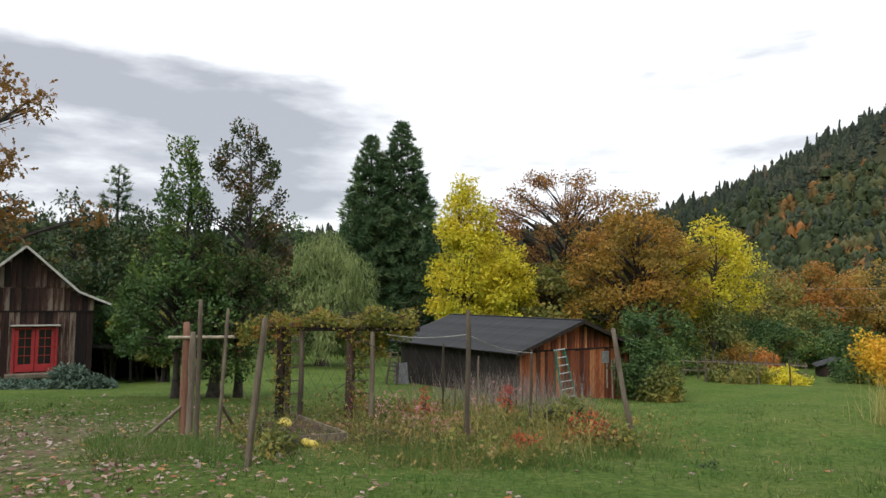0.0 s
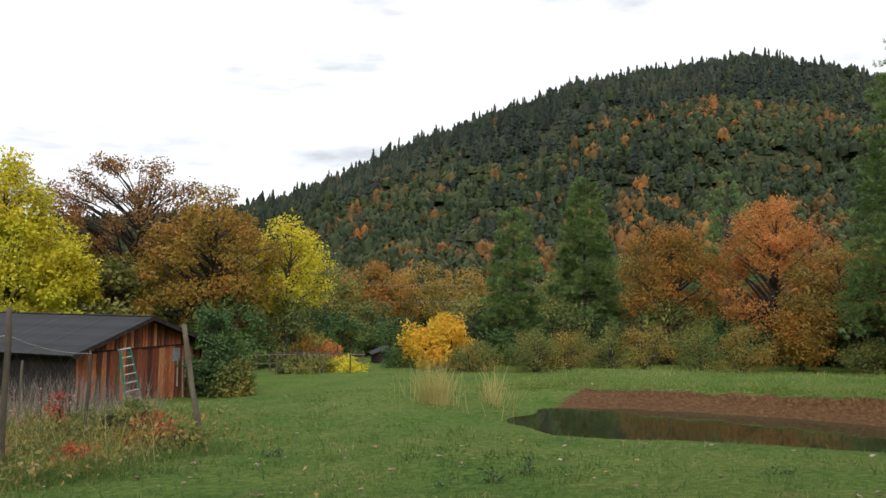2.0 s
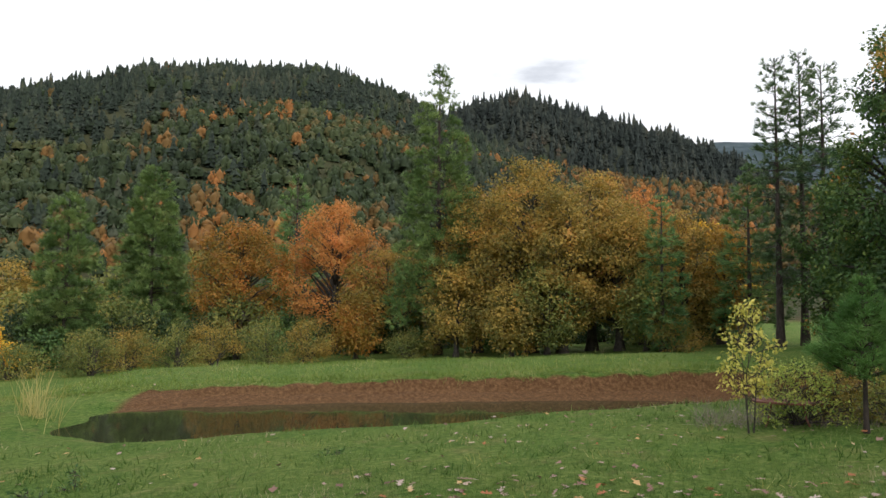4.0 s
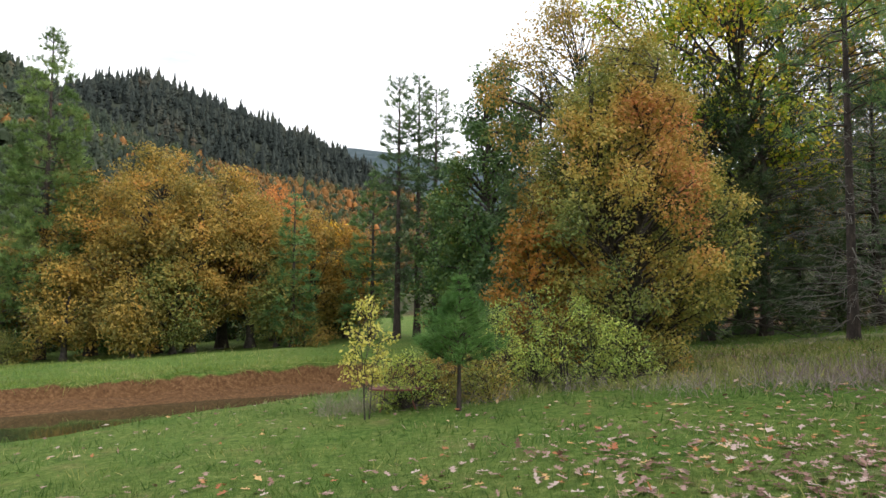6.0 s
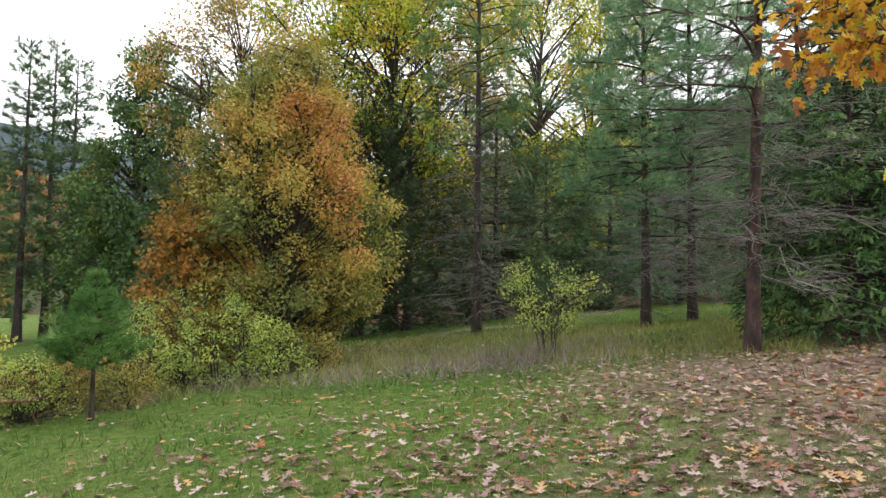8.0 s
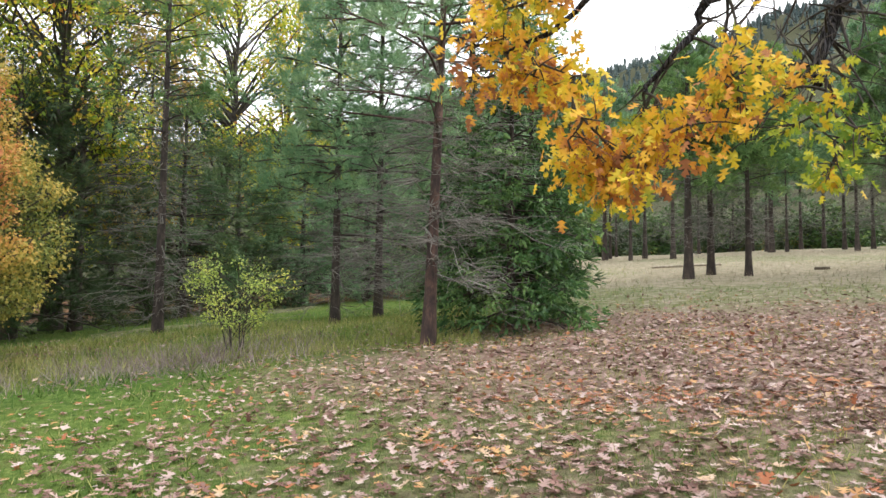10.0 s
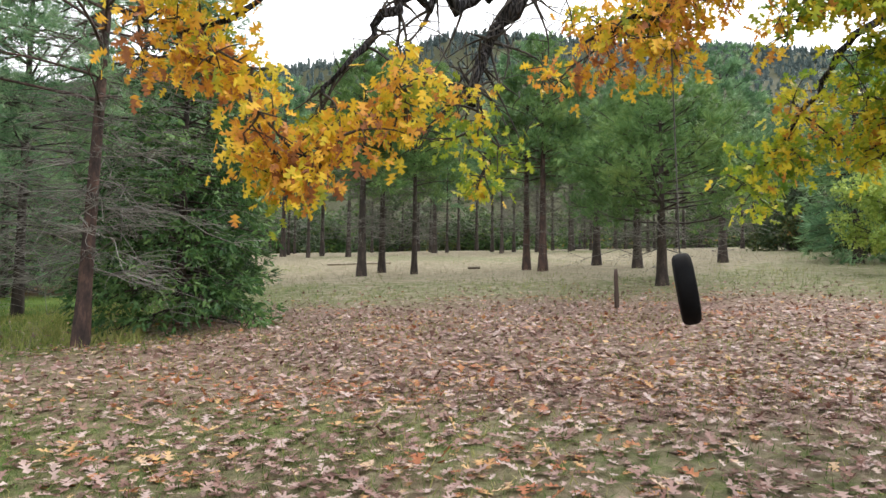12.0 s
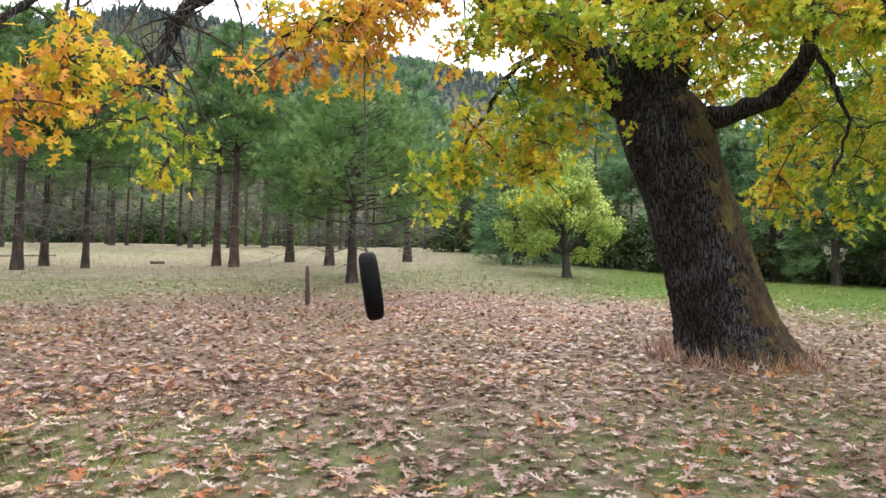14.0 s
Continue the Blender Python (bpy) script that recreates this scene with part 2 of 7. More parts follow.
M_hilloak = far_foliage("far_turning_oak", [(0.0, (0.067, 0.053, 0.021)), (0.35, (0.127, 0.081, 0.026)), (0.65, (0.215, 0.108, 0.031)), (0.88, (0.323, 0.131, 0.036)), (1.0, (0.359, 0.204, 0.048))])
M_hillgreen = far_foliage("far_green_tree", [(0.0, (0.014, 0.023, 0.011)), (0.4, (0.033, 0.051, 0.020)), (0.7, (0.060, 0.078, 0.030)), (0.9, (0.098, 0.095, 0.036)), (1.0, (0.147, 0.108, 0.039))])
M_litter = foliage("dry_leaf", [(0.0, (0.13, 0.066, 0.050)), (0.28, (0.26, 0.145, 0.118)), (0.55, (0.385, 0.258, 0.225)), (0.78, (0.52, 0.41, 0.375)), (0.87, (0.56, 0.36, 0.16)), (0.94, (0.44, 0.20, 0.08)), (1.0, (0.36, 0.13, 0.06))], 0.8, 0.95, 0.15, 0.6)
M_blade = foliage("lawn_blade", [(0.0, (0.054, 0.107, 0.022)), (0.5, (0.107, 0.185, 0.042)), (0.85, (0.194, 0.262, 0.080)), (1.0, (0.369, 0.330, 0.183))], 0.35, 0.6, 0.35)
M_tallpine = foliage("tall_pine_needle", [(0.0, (0.065, 0.124, 0.038)), (0.5, (0.146, 0.232, 0.067)), (1.0, (0.281, 0.367, 0.124))], 0.5, 0.5, 0.28, gain=2.2)
M_paleyellow = foliage("pale_yellow_leaf", [(0.0, (0.42, 0.42, 0.09)), (0.5, (0.66, 0.60, 0.14)), (1.0, (0.80, 0.70, 0.20))], 0.9, 0.6, 0.35)
M_straw = foliage("straw_blade", [(0.0, (0.26, 0.26, 0.07)), (0.5, (0.46, 0.40, 0.14)), (1.0, (0.60, 0.50, 0.22))], 0.6, 0.7, 0.3)
M_field = foliage("pale_field_blade", [(0.0, (0.22, 0.20, 0.11)), (0.5, (0.35, 0.30, 0.21)), (1.0, (0.46, 0.40, 0.31))], 0.5, 0.6, 0.3)
M_tallgrass = foliage("meadow_blade", [(0.0, (0.11, 0.17, 0.035)), (0.5, (0.27, 0.30, 0.08)), (1.0, (0.48, 0.42, 0.18))], 0.7, 0.7, 0.3)

# ---------------------------------------------------------------- mesh tools


def mesh_of(name, verts, tris=None, quads=None, mat=None, smooth=False):
    me = bpy.data.meshes.new(name)
    verts = np.asarray(verts, dtype=np.float32).reshape(-1, 3)
    loops, starts, n0 = [], [], 0
    if tris is not None and len(tris):
        tris = np.asarray(tris, dtype=np.int32)
        loops.append(tris.ravel())
        starts.append(np.arange(len(tris), dtype=np.int32) * 3)
        n0 = tris.size
    if quads is not None and len(quads):
        quads = np.asarray(quads, dtype=np.int32)
        loops.append(quads.ravel())
        starts.append(np.arange(len(quads), dtype=np.int32) * 4 + n0)
    loops, starts = np.concatenate(loops), np.concatenate(starts)
    me.vertices.add(len(verts))
    me.vertices.foreach_set("co", verts.ravel())
    me.loops.add(len(loops))
    me.loops.foreach_set("vertex_index", loops)
    me.polygons.add(len(starts))
    me.polygons.foreach_set("loop_start", starts)
    me.update(calc_edges=True)
    me.validate()
    if mat:
        me.materials.append(mat)
    if smooth:
        me.shade_smooth()
    return me


def piece(name, me, parent=None, label="", m=None):
    ob = new(name, me)
    if parent:
        ob.parent = parent
    if m is not None:
        ob.matrix_basis = m
    if label:
        ob["label"] = label
    return ob


def part(name, bm, mat, parent=None, label="", m=None, smooth=False):
    """Links a bmesh as one mesh object under a thing or part."""
    me = bpy.data.meshes.new(name)
    bm.to_mesh(me)
    bm.free()
    me.materials.append(mat)
    if smooth:
        me.shade_smooth()
    return piece(name, me, parent, label, m)


def box(bm, size, at=(0, 0, 0), turn=(0, 0, 0), bevel=0.0):
    g = bmesh.ops.create_cube(bm, size=1.0, matrix=pose(*at, *turn) @ Matrix.Diagonal((*size, 1)))
    if bevel:
        edges = list({e for v in g["verts"] for e in v.link_edges})
        bmesh.ops.bevel(bm, geom=edges, offset=bevel, segments=1, affect="EDGES")
    return bm


def boxed(size, at=(0, 0, 0), turn=(0, 0, 0), bevel=0.0):
    return box(bmesh.new(), size, at, turn, bevel)


def tubes(paths, sides=6):
    """Vertices and quads of tapered tubes; a path is (points, radii)."""
    V, Q, base = [], [], 0
    ang = np.arange(sides) * 2 * np.pi / sides
    ca, sa = np.cos(ang), np.sin(ang)
    for pts, rad in paths:
        pts, rad = np.asarray(pts, float), np.asarray(rad, float)
        d = np.gradient(pts, axis=0)
        d /= np.linalg.norm(d, axis=1)[:, None] + 1e-9
        ref = np.array([1.0, 0.13, 0.07]) if abs(d[0][2]) > 0.7 else np.array([0.05, 0.1, 1.0])
        s = np.cross(d, ref)
        s /= np.linalg.norm(s, axis=1)[:, None] + 1e-9
        u = np.cross(s, d)
        ring = pts[:, None] + rad[:, None, None] * (s[:, None] * ca[None, :, None] + u[:, None] * sa[None, :, None])
        k = len(pts)
        V.append(ring.reshape(-1, 3))
        i, j = np.meshgrid(np.arange(k - 1), np.arange(sides), indexing="ij")
        a = base + i * sides + j
        b = base + i * sides + (j + 1) % sides
        Q.append(np.stack([a, b, b + sides, a + sides], -1).reshape(-1, 4))
        base += k * sides
    return np.concatenate(V), np.concatenate(Q)


def unit(v):
    return v / (np.linalg.norm(v, axis=-1, keepdims=True) + 1e-9)


# leaf shapes: points (across, along, out) and triangles; the stalk is at the origin
LEAF = (np.array([(0, 0, 0), (-0.3, 0.5, 0.07), (0, 1, 0), (0.3, 0.5, 0.07)]), np.array([(0, 2, 1), (0, 3, 2)]))
_lobe = [(0.03, 0.0), (0.10, 0.12), (0.30, 0.18), (0.10, 0.36), (0.42, 0.56), (0.10, 0.62), (0.24, 0.84), (0.09, 0.82), (0.0, 1.0)]
_half = len(_lobe)
LOBED = (np.array([(0, 0.05 + 0.1 * i, 0) for i in range(_half)] + [(x, y, 0.25 * x) for x, y in _lobe] + [(-x, y, 0.25 * x) for x, y in _lobe]),
         np.array([t for i in range(_half - 1) for t in ((i, _half + i, _half + i + 1), (i, _half + i + 1, i + 1),
                                                         (i, 2 * _half + i + 1, 2 * _half + i), (i, i + 1, 2 * _half + i + 1))]))


def tuft_shape(n, width, seed, spread=0.75):
    r = np.random.RandomState(seed)
    V, T = [], []
    for i in range(n):
        d = unit(np.array([r.uniform(-spread, spread), 1.0, r.uniform(-spread, spread)])) * r.uniform(0.7, 1)
        s = unit(np.cross(d, r.normal(size=3))) * width
        V += [-s * 0.5, s * 0.5, d]
        T.append((3 * i, 3 * i + 1, 3 * i + 2))
    return np.array(V), np.array(T)


TUFT = tuft_shape(9, 0.10, 3)
TUFT_FINE = tuft_shape(14, 0.05, 4, 0.9)
SPRAY = (np.array([(0, 0, 0), (-0.16, 0.35, 0.03), (-0.42, 0.55, 0.0), (-0.12, 0.62, 0), (-0.26, 0.9, -0.05), (0, 1.1, -0.08),
                   (0.26, 0.9, -0.05), (0.12, 0.62, 0), (0.42, 0.55, 0.0), (0.16, 0.35, 0.03)]),
         np.array([(0, 9, 1), (1, 9, 7), (1, 7, 3), (1, 3, 2), (9, 8, 7), (3, 7, 5), (3, 5, 4), (7, 6, 5)]))


def leaves(rng, P, size, shape, heading=None, loose=1.0, flat=0.0, vary=0.35, face=None):
    """Copies of a leaf shape at P as one array mesh: heading is where they point, loosened; flat lays them level."""
    P = np.asarray(P, float)
    n = len(P)
    d = rng.normal(size=(n, 3)) * loose
    if heading is not None:
        d = d + heading
    d[:, 2] *= (1 - flat)
    d = unit(d)
    nn = rng.normal(size=(n, 3)) * (1 - flat) + np.array([0, 0, 0.35 + 3 * flat])
    if face is not None:
        nn = face + rng.normal(size=(n, 3)) * 0.45
    s = unit(np.cross(d, nn))
    u = np.cross(s, d)
    k = (size * (1 + vary * rng.uniform(-1, 1, n)))[:, None, None]
    sv, st = shape
    V = P[:, None] + k * (s[:, None] * sv[None, :, :1] + d[:, None] * sv[None, :, 1:2] + u[:, None] * sv[None, :, 2:])
    T = st[None] + (np.arange(n) * len(sv))[:, None, None]
    return V.reshape(-1, 3), T.reshape(-1, 3)


def bend(a, b, rng, lift=0.15, n=6, wob=0.06):
    """A curved line from a to b that bows upwards."""
    a, b = np.asarray(a, float), np.asarray(b, float)
    L = np.linalg.norm(b - a)
    mid = (a + b) / 2 + np.array([0, 0, lift * L]) + rng.normal(size=3) * wob * L
    t = np.linspace(0, 1, n)[:, None]
    return (1 - t) ** 2 * a + 2 * t * (1 - t) * mid + t ** 2 * b


# ---------------------------------------------------------------- the lie of the land
RIDGE_AZ = np.array([-30, 0, 12, 15.7, 20.3, 25.8, 28.6, 31.8, 36.3, 39.9, 43.7, 50.9, 56.6, 60.1, 64, 68.3, 72, 76, 80, 85, 90, 95, 110, 130, 150, 160, 166.8, 173.6, 178, 190, 205, 230, 290, 330])
RIDGE_TAN = np.array([0.06, 0.07, 0.095, 0.105, 0.125, 0.163, 0.187, 0.207, 0.237, 0.257, 0.291, 0.308, 0.306, 0.286, 0.266, 0.232, 0.202, 0.176, 0.156, 0.136, 0.12, 0.11, 0.12, 0.2, 0.28, 0.30, 0.315, 0.345, 0.345, 0.33, 0.28, 0.15, 0.06, 0.06])
# a second, darker ridge behind the first
BACK_AZ = np.array([60, 65, 68.3, 70.5, 73.4, 76.5, 80.8, 85.8, 88.0, 90.5, 95, 99])
BACK_TAN = np.array([0.12, 0.235, 0.262, 0.270, 0.276, 0.256, 0.234, 0.204, 0.186, 0.160, 0.11, 0.0])
POND_C, POND_U, POND_N = np.array([17.2, 6.6]), np.array([0.515, -0.857]), np.array([0.857, 0.515])
WATER_Z = -1.5


def smooth(a, b, x):
    t = np.clip((np.asarray(x, float) - a) / (b - a), 0, 1)
    return t * t * (3 - 2 * t)


def lumps(x, y, k, seed=0.0):
    return np.sin(x * k + 1.3 * np.sin(y * k * 0.7 + seed)) * np.cos(y * k * 1.1 + seed + 0.8 * np.sin(x * k * 0.6))


def pond_d(x, y):
    """Below 1 inside the pond."""
    px, py = x - POND_C[0], y - POND_C[1]
    u, v = px * POND_U[0] + py * POND_U[1], px * POND_N[0] + py * POND_N[1]
    return (np.abs(u / 9.4) ** 3 + np.abs(v / 3.0) ** 3) ** (1 / 3), u, v


def pond_s(x, y):
    """Metres outwards from the water's edge."""
    return (pond_d(x, y)[0] - 1) * 3.0


def land(x, y):
    x, y = np.asarray(x, float), np.asarray(y, float)
    r = np.hypot(x, y)
    az = np.degrees(np.arctan2(x, y))
    soft = 45 * np.tanh(r / 45) / np.maximum(r, 1e-6)
    sx, sy = x * soft, y * soft
    z = np.where(sy > 0, -0.083, -0.095) * sy - 0.02 * sx - 0.012 * np.maximum(0, sx - 6)
    z = z + 0.035 * lumps(x, y, 0.55) * smooth(2, 8, r) + 0.015 * lumps(x, y, 1.7, 2.0)
    # shallow hollows at the house and at the shed
    z = z - 0.42 * np.exp(-(((x + 17) / 9) ** 2 + ((y - 30) / 9) ** 2)) - 0.30 * np.exp(-(((x - 8) / 4.5) ** 2 + ((y - 29.5) / 4.5) ** 2))
    # pond basin and the bank behind it
    d, u, v = pond_d(x, y)
    along = smooth(1.5, 1.15, np.abs(u / 9.4))
    bank = along * smooth(1.2, 4.3, v) * smooth(19, 9, v)
    z = z * (1 - bank) + (-0.95 + 0.05 * lumps(x, y, 0.9) + 0.022 * u) * bank
    rim = smooth(2.4, 1.35, d) * (1 - bank)
    z = z * (1 - rim) + np.maximum(z, -1.30) * rim
    out_s = (d - 1) * 3.0 + 0.12 * lumps(x, y, 1.6, 0.5)
    floor_z = np.interp(out_s, [-2.5, -0.2, 0.0, 1.15, 1.5], [-2.2, -1.6, -1.5, -1.27, -1.12])
    basin = 1 - smooth(0.95, 1.40, out_s)
    z = z * (1 - basin) + np.minimum(z, floor_z) * basin
    z = z + smooth(0.05, 0.4, out_s) * smooth(2.2, 1.3, out_s) * (v > 0) * (0.045 * lumps(x, y, 2.9, 0.4) + 0.03 * lumps(x, y, 6.3, 1.1))
    # hills round the valley
    rid = np.interp(np.where(az < -30, az + 360, az), RIDGE_AZ, RIDGE_TAN)
    top = rid * 760 + 1.6
    k = smooth(95, 760, r) * 0.55 + 0.45 * np.clip((r - 95) / 665, 0, 1)
    hill = top * np.where(r < 760, k, 1 - 0.5 * smooth(760, 1800, r))
    hill = hill + smooth(150, 400, r) * 9 * lumps(x, y, 0.012, 1.0) * smooth(900, 600, r)
    az2 = np.where(az < 0, az + 360, az)
    far_top = 1680 * np.interp(az2, [60, 82, 88, 93, 98, 110, 150, 165, 180, 210], [0, 0.20, 0.232, 0.225, 0.20, 0.17, 0.17, 0.2, 0.2, 0])
    behind = np.interp(az2, BACK_AZ, BACK_TAN, 0, 0) * 1150
    hill = np.maximum(hill, behind * smooth(760, 1150, r) * (1 - smooth(1150, 1800, r)))
    z = z + far_top * smooth(1250, 2100, r)
    # the clearing climbs towards the far stand of pines
    z = z + smooth(148, 158, az2) * smooth(222, 198, az2) * (0.36 * smooth(15, 25, r) + 0.045 * np.clip(r - 25, 0, 37)) * smooth(140, 85, r)
    return z + hill * smooth(80, 130, r)


def on_land(az, d, lift=0.0):
    x, y = d * math.sin(radians(az)), d * math.cos(radians(az))
    return x, y, float(land(x, y)) + lift


NA = 500
rr = np.concatenate([[0.0], np.geomspace(0.6, 12, 56), np.arange(12.17, 29, 0.17), np.geomspace(29.6, 3000, 90)])
NR = len(rr) - 1
aa = np.linspace(0, 2 * np.pi, NA, endpoint=False)
gr, ga = np.meshgrid(rr[1:], aa, indexing="ij")
gx, gy = gr * np.sin(ga), gr * np.cos(ga)
gz = land(gx, gy)
gv = np.concatenate([[[0, 0, float(land(0.0, 0.0))]], np.stack([gx, gy, gz], -1).reshape(-1, 3)])
gi, gj = np.meshgrid(np.arange(NR - 1), np.arange(NA), indexing="ij")
ga0, ga1 = 1 + gi * NA + gj, 1 + gi * NA + (gj + 1) % NA
g_quads = np.stack([ga0, ga0 + NA, ga1 + NA, ga1], -1).reshape(-1, 4)
g_tris = np.array([(0, 1 + j, 1 + (j + 1) % NA) for j in range(NA)])


def litter_at(x, y):
    """How thick the fallen leaves lie, 0 to 1."""
    r = np.hypot(x, y)
    az = np.degrees(np.arctan2(x, y)) % 360
    oak = np.exp(-(((x + 2.0) / 10.5) ** 2 + ((y + 10.6) / 7.4) ** 2) ** 1.6) * (0.48 + 0.52 * smooth(5.0, 8.5, r))
    drift = 0.45 * smooth(88, 138, az) * smooth(280, 250, az) * smooth(13, 6, r)
    house = 0.44 * np.exp(-(((x + 7.5) / 5.0) ** 2 + ((y - 10.5) / 7.5) ** 2) ** 1.5)
    wood = 0.55 * np.exp(-(((x - 15.0) / 3.2) ** 2 + ((y + 8.6) / 2.4) ** 2))
    v = np.maximum(np.maximum(np.maximum(oak, drift), house), wood) + 0.18 * lumps(x, y, 0.8, 3.0) * np.maximum(oak, drift)
    return np.clip(v, 0, 1)


def dry_at(x, y):
    az = np.degrees(np.arctan2(x, y)) % 360
    r = np.hypot(x, y)
    field = smooth(145, 160, az) * smooth(210, 189, az) * smooth(17, 24, r) * smooth(75, 55, r) * (0.75 + 0.35 * lumps(x, y, 0.25))
    strip = smooth(0.5, 1.0, lumps(x, y, 0.5, 1.4) + 0.4) * smooth(100, 118, az) * smooth(160, 145, az) * smooth(9, 12, r) * 0.5
    near = 0.42 * smooth(150, 185, az) * smooth(250, 235, az) * smooth(12, 6, r)
    edge = 0.54 * smooth(140, 165, az) * smooth(222, 202, az) * smooth(11, 15, r) * smooth(60, 40, r)
    return np.clip(np.maximum(np.maximum(field, strip), np.maximum(edge, near)), 0, 1)


def soil_at(x, y):
    d, u, v = pond_d(x, y)
    edge = smooth(1.42, 1.20, (d - 1) * 3.0 + 0.12 * lumps(x, y, 1.6, 0.5) + 0.08 * lumps(x, y, 4.2)) * smooth(-1.0, 0.6, v) * smooth(-9.8, -8.6, u)
    garden = 0.75 * np.exp(-(((x + 2.2) / 2.5) ** 2 + ((y - 14.5) / 2.0) ** 2) ** 2)
    wood = smooth(24, 34, np.hypot(x, y)) * smooth(98, 108, np.degrees(np.arctan2(x, y)) % 360) * smooth(160, 145, np.degrees(np.arctan2(x, y)) % 360) * 0.8
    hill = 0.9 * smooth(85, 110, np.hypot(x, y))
    return np.clip(np.maximum(np.maximum(edge, garden), np.maximum(wood, hill)), 0, 1)


M_ground, n, l = material("meadow_ground")
out, bs = n.new("ShaderNodeOutputMaterial"), n.new("ShaderNodeBsdfPrincipled")
co = n.new("ShaderNodeTexCoord")
zone = n.new("ShaderNodeVertexColor")
zone.layer_name = "zone"
sep = n.new("ShaderNodeSeparateColor")
l.new(zone.outputs["Color"], sep.inputs["Color"])


def g_noise(scale, detail=6.0, rough=0.6):
    t = n.new("ShaderNodeTexNoise")
    t.inputs["Scale"].default_value, t.inputs["Detail"].default_value, t.inputs["Roughness"].default_value = scale, detail, rough
    l.new(co.outputs["Object"], t.inputs["Vector"])
    return t.outputs["Fac"]


def g_ramp(fac, stops):
    r = ramp(n, stops)
    l.new(fac, r.inputs["Fac"])
    return r.outputs["Color"]


def g_mix(fac, a, b):
    x = n.new("ShaderNodeMixRGB")
    l.new(fac, x.inputs[0])
    l.new(a, x.inputs[1])
    l.new(b, x.inputs[2])
    return x.outputs["Color"]


def g_edge(fac, noise_fac, amount=0.55):
    a = n.new("ShaderNodeMath")
    a.operation = "MULTIPLY_ADD"
    a.inputs[1].default_value, a.inputs[2].default_value = amount, -amount / 2
    l.new(noise_fac, a.inputs[0])
    b = n.new("ShaderNodeMath")
    b.operation = "ADD"
    l.new(a.outputs[0], b.inputs[0])
    l.new(fac, b.inputs[1])
    c = n.new("ShaderNodeMapRange")
    c.inputs["From Min"].default_value, c.inputs["From Max"].default_value = 0.3, 0.65
    l.new(b.outputs[0], c.inputs["Value"])
    return c.outputs["Result"]


fine, mid_n, wide, patch_n = g_noise(8.0, 10.0, 0.82), g_noise(3.5), g_noise(0.45), g_noise(1.5, 5.0)
lawn_a = g_ramp(fine, [(0.34, (0.017, 0.044, 0.008)), (0.50, (0.074, 0.138, 0.024)), (0.66, (0.185, 0.240, 0.065))])
lawn_b = g_ramp(fine, [(0.32, (0.032, 0.06, 0.014)), (0.50, (0.112, 0.165, 0.034)), (0.68, (0.25, 0.275, 0.095))])
tan_t = g_ramp(fine, [(0.3, (0.10, 0.085, 0.035)), (0.52, (0.21, 0.17, 0.075)), (0.72, (0.36, 0.29, 0.15))])
wide_r = g_ramp(wide, [(0.38, (0, 0, 0)), (0.62, (1, 1, 1))])
patch_r = g_ramp(patch_n, [(0.55, (0, 0, 0)), (0.74, (0.5, 0.5, 0.5))])
lawn = g_mix(patch_r, g_mix(wide_r, lawn_a, lawn_b), tan_t)
dry = g_ramp(mid_n, [(0.3, (0.19, 0.175, 0.10)), (0.52, (0.29, 0.25, 0.175)), (0.72, (0.39, 0.335, 0.255))])
leafy = g_ramp(fine, [(0.3, (0.10, 0.07, 0.048)), (0.5, (0.25, 0.18, 0.138)), (0.7, (0.42, 0.32, 0.26))])
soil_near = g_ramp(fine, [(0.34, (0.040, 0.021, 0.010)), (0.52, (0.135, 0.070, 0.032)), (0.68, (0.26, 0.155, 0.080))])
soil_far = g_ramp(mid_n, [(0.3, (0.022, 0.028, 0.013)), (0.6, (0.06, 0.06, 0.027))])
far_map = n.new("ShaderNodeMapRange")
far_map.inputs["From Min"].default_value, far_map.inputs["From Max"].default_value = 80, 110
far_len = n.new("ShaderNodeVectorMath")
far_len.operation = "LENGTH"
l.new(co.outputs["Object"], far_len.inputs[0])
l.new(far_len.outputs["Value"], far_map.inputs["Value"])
# from 900 m outwards the ground turns blue-grey: haze painted by distance
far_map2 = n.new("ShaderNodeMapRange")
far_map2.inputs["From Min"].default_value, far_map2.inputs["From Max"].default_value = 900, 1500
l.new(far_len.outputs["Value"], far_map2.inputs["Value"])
hazed_ridge = g_ramp(g_noise(0.02, 9.0, 0.75), [(0.35, (0.035, 0.055, 0.06)), (0.65, (0.085, 0.11, 0.125))])
soil = g_mix(far_map2.outputs["Result"], g_mix(far_map.outputs["Result"], soil_near, soil_far), hazed_ridge)
col = g_mix(g_edge(sep.outputs[1], mid_n), lawn, dry)
col = g_mix(g_edge(sep.outputs[0], mid_n), col, leafy)
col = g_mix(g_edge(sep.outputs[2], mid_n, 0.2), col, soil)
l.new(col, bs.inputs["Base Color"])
bs.inputs["Roughness"].default_value = 0.95
bs.inputs["Specular IOR Level"].default_value = 0.1
bp = n.new("ShaderNodeBump")
bp.inputs["Strength"].default_value, bp.inputs["Distance"].default_value = 0.9, 0.05
l.new(fine, bp.inputs["Height"])
l.new(bp.outputs["Normal"], bs.inputs["Normal"])
l.new(bs.outputs["BSDF"], out.inputs["Surface"])

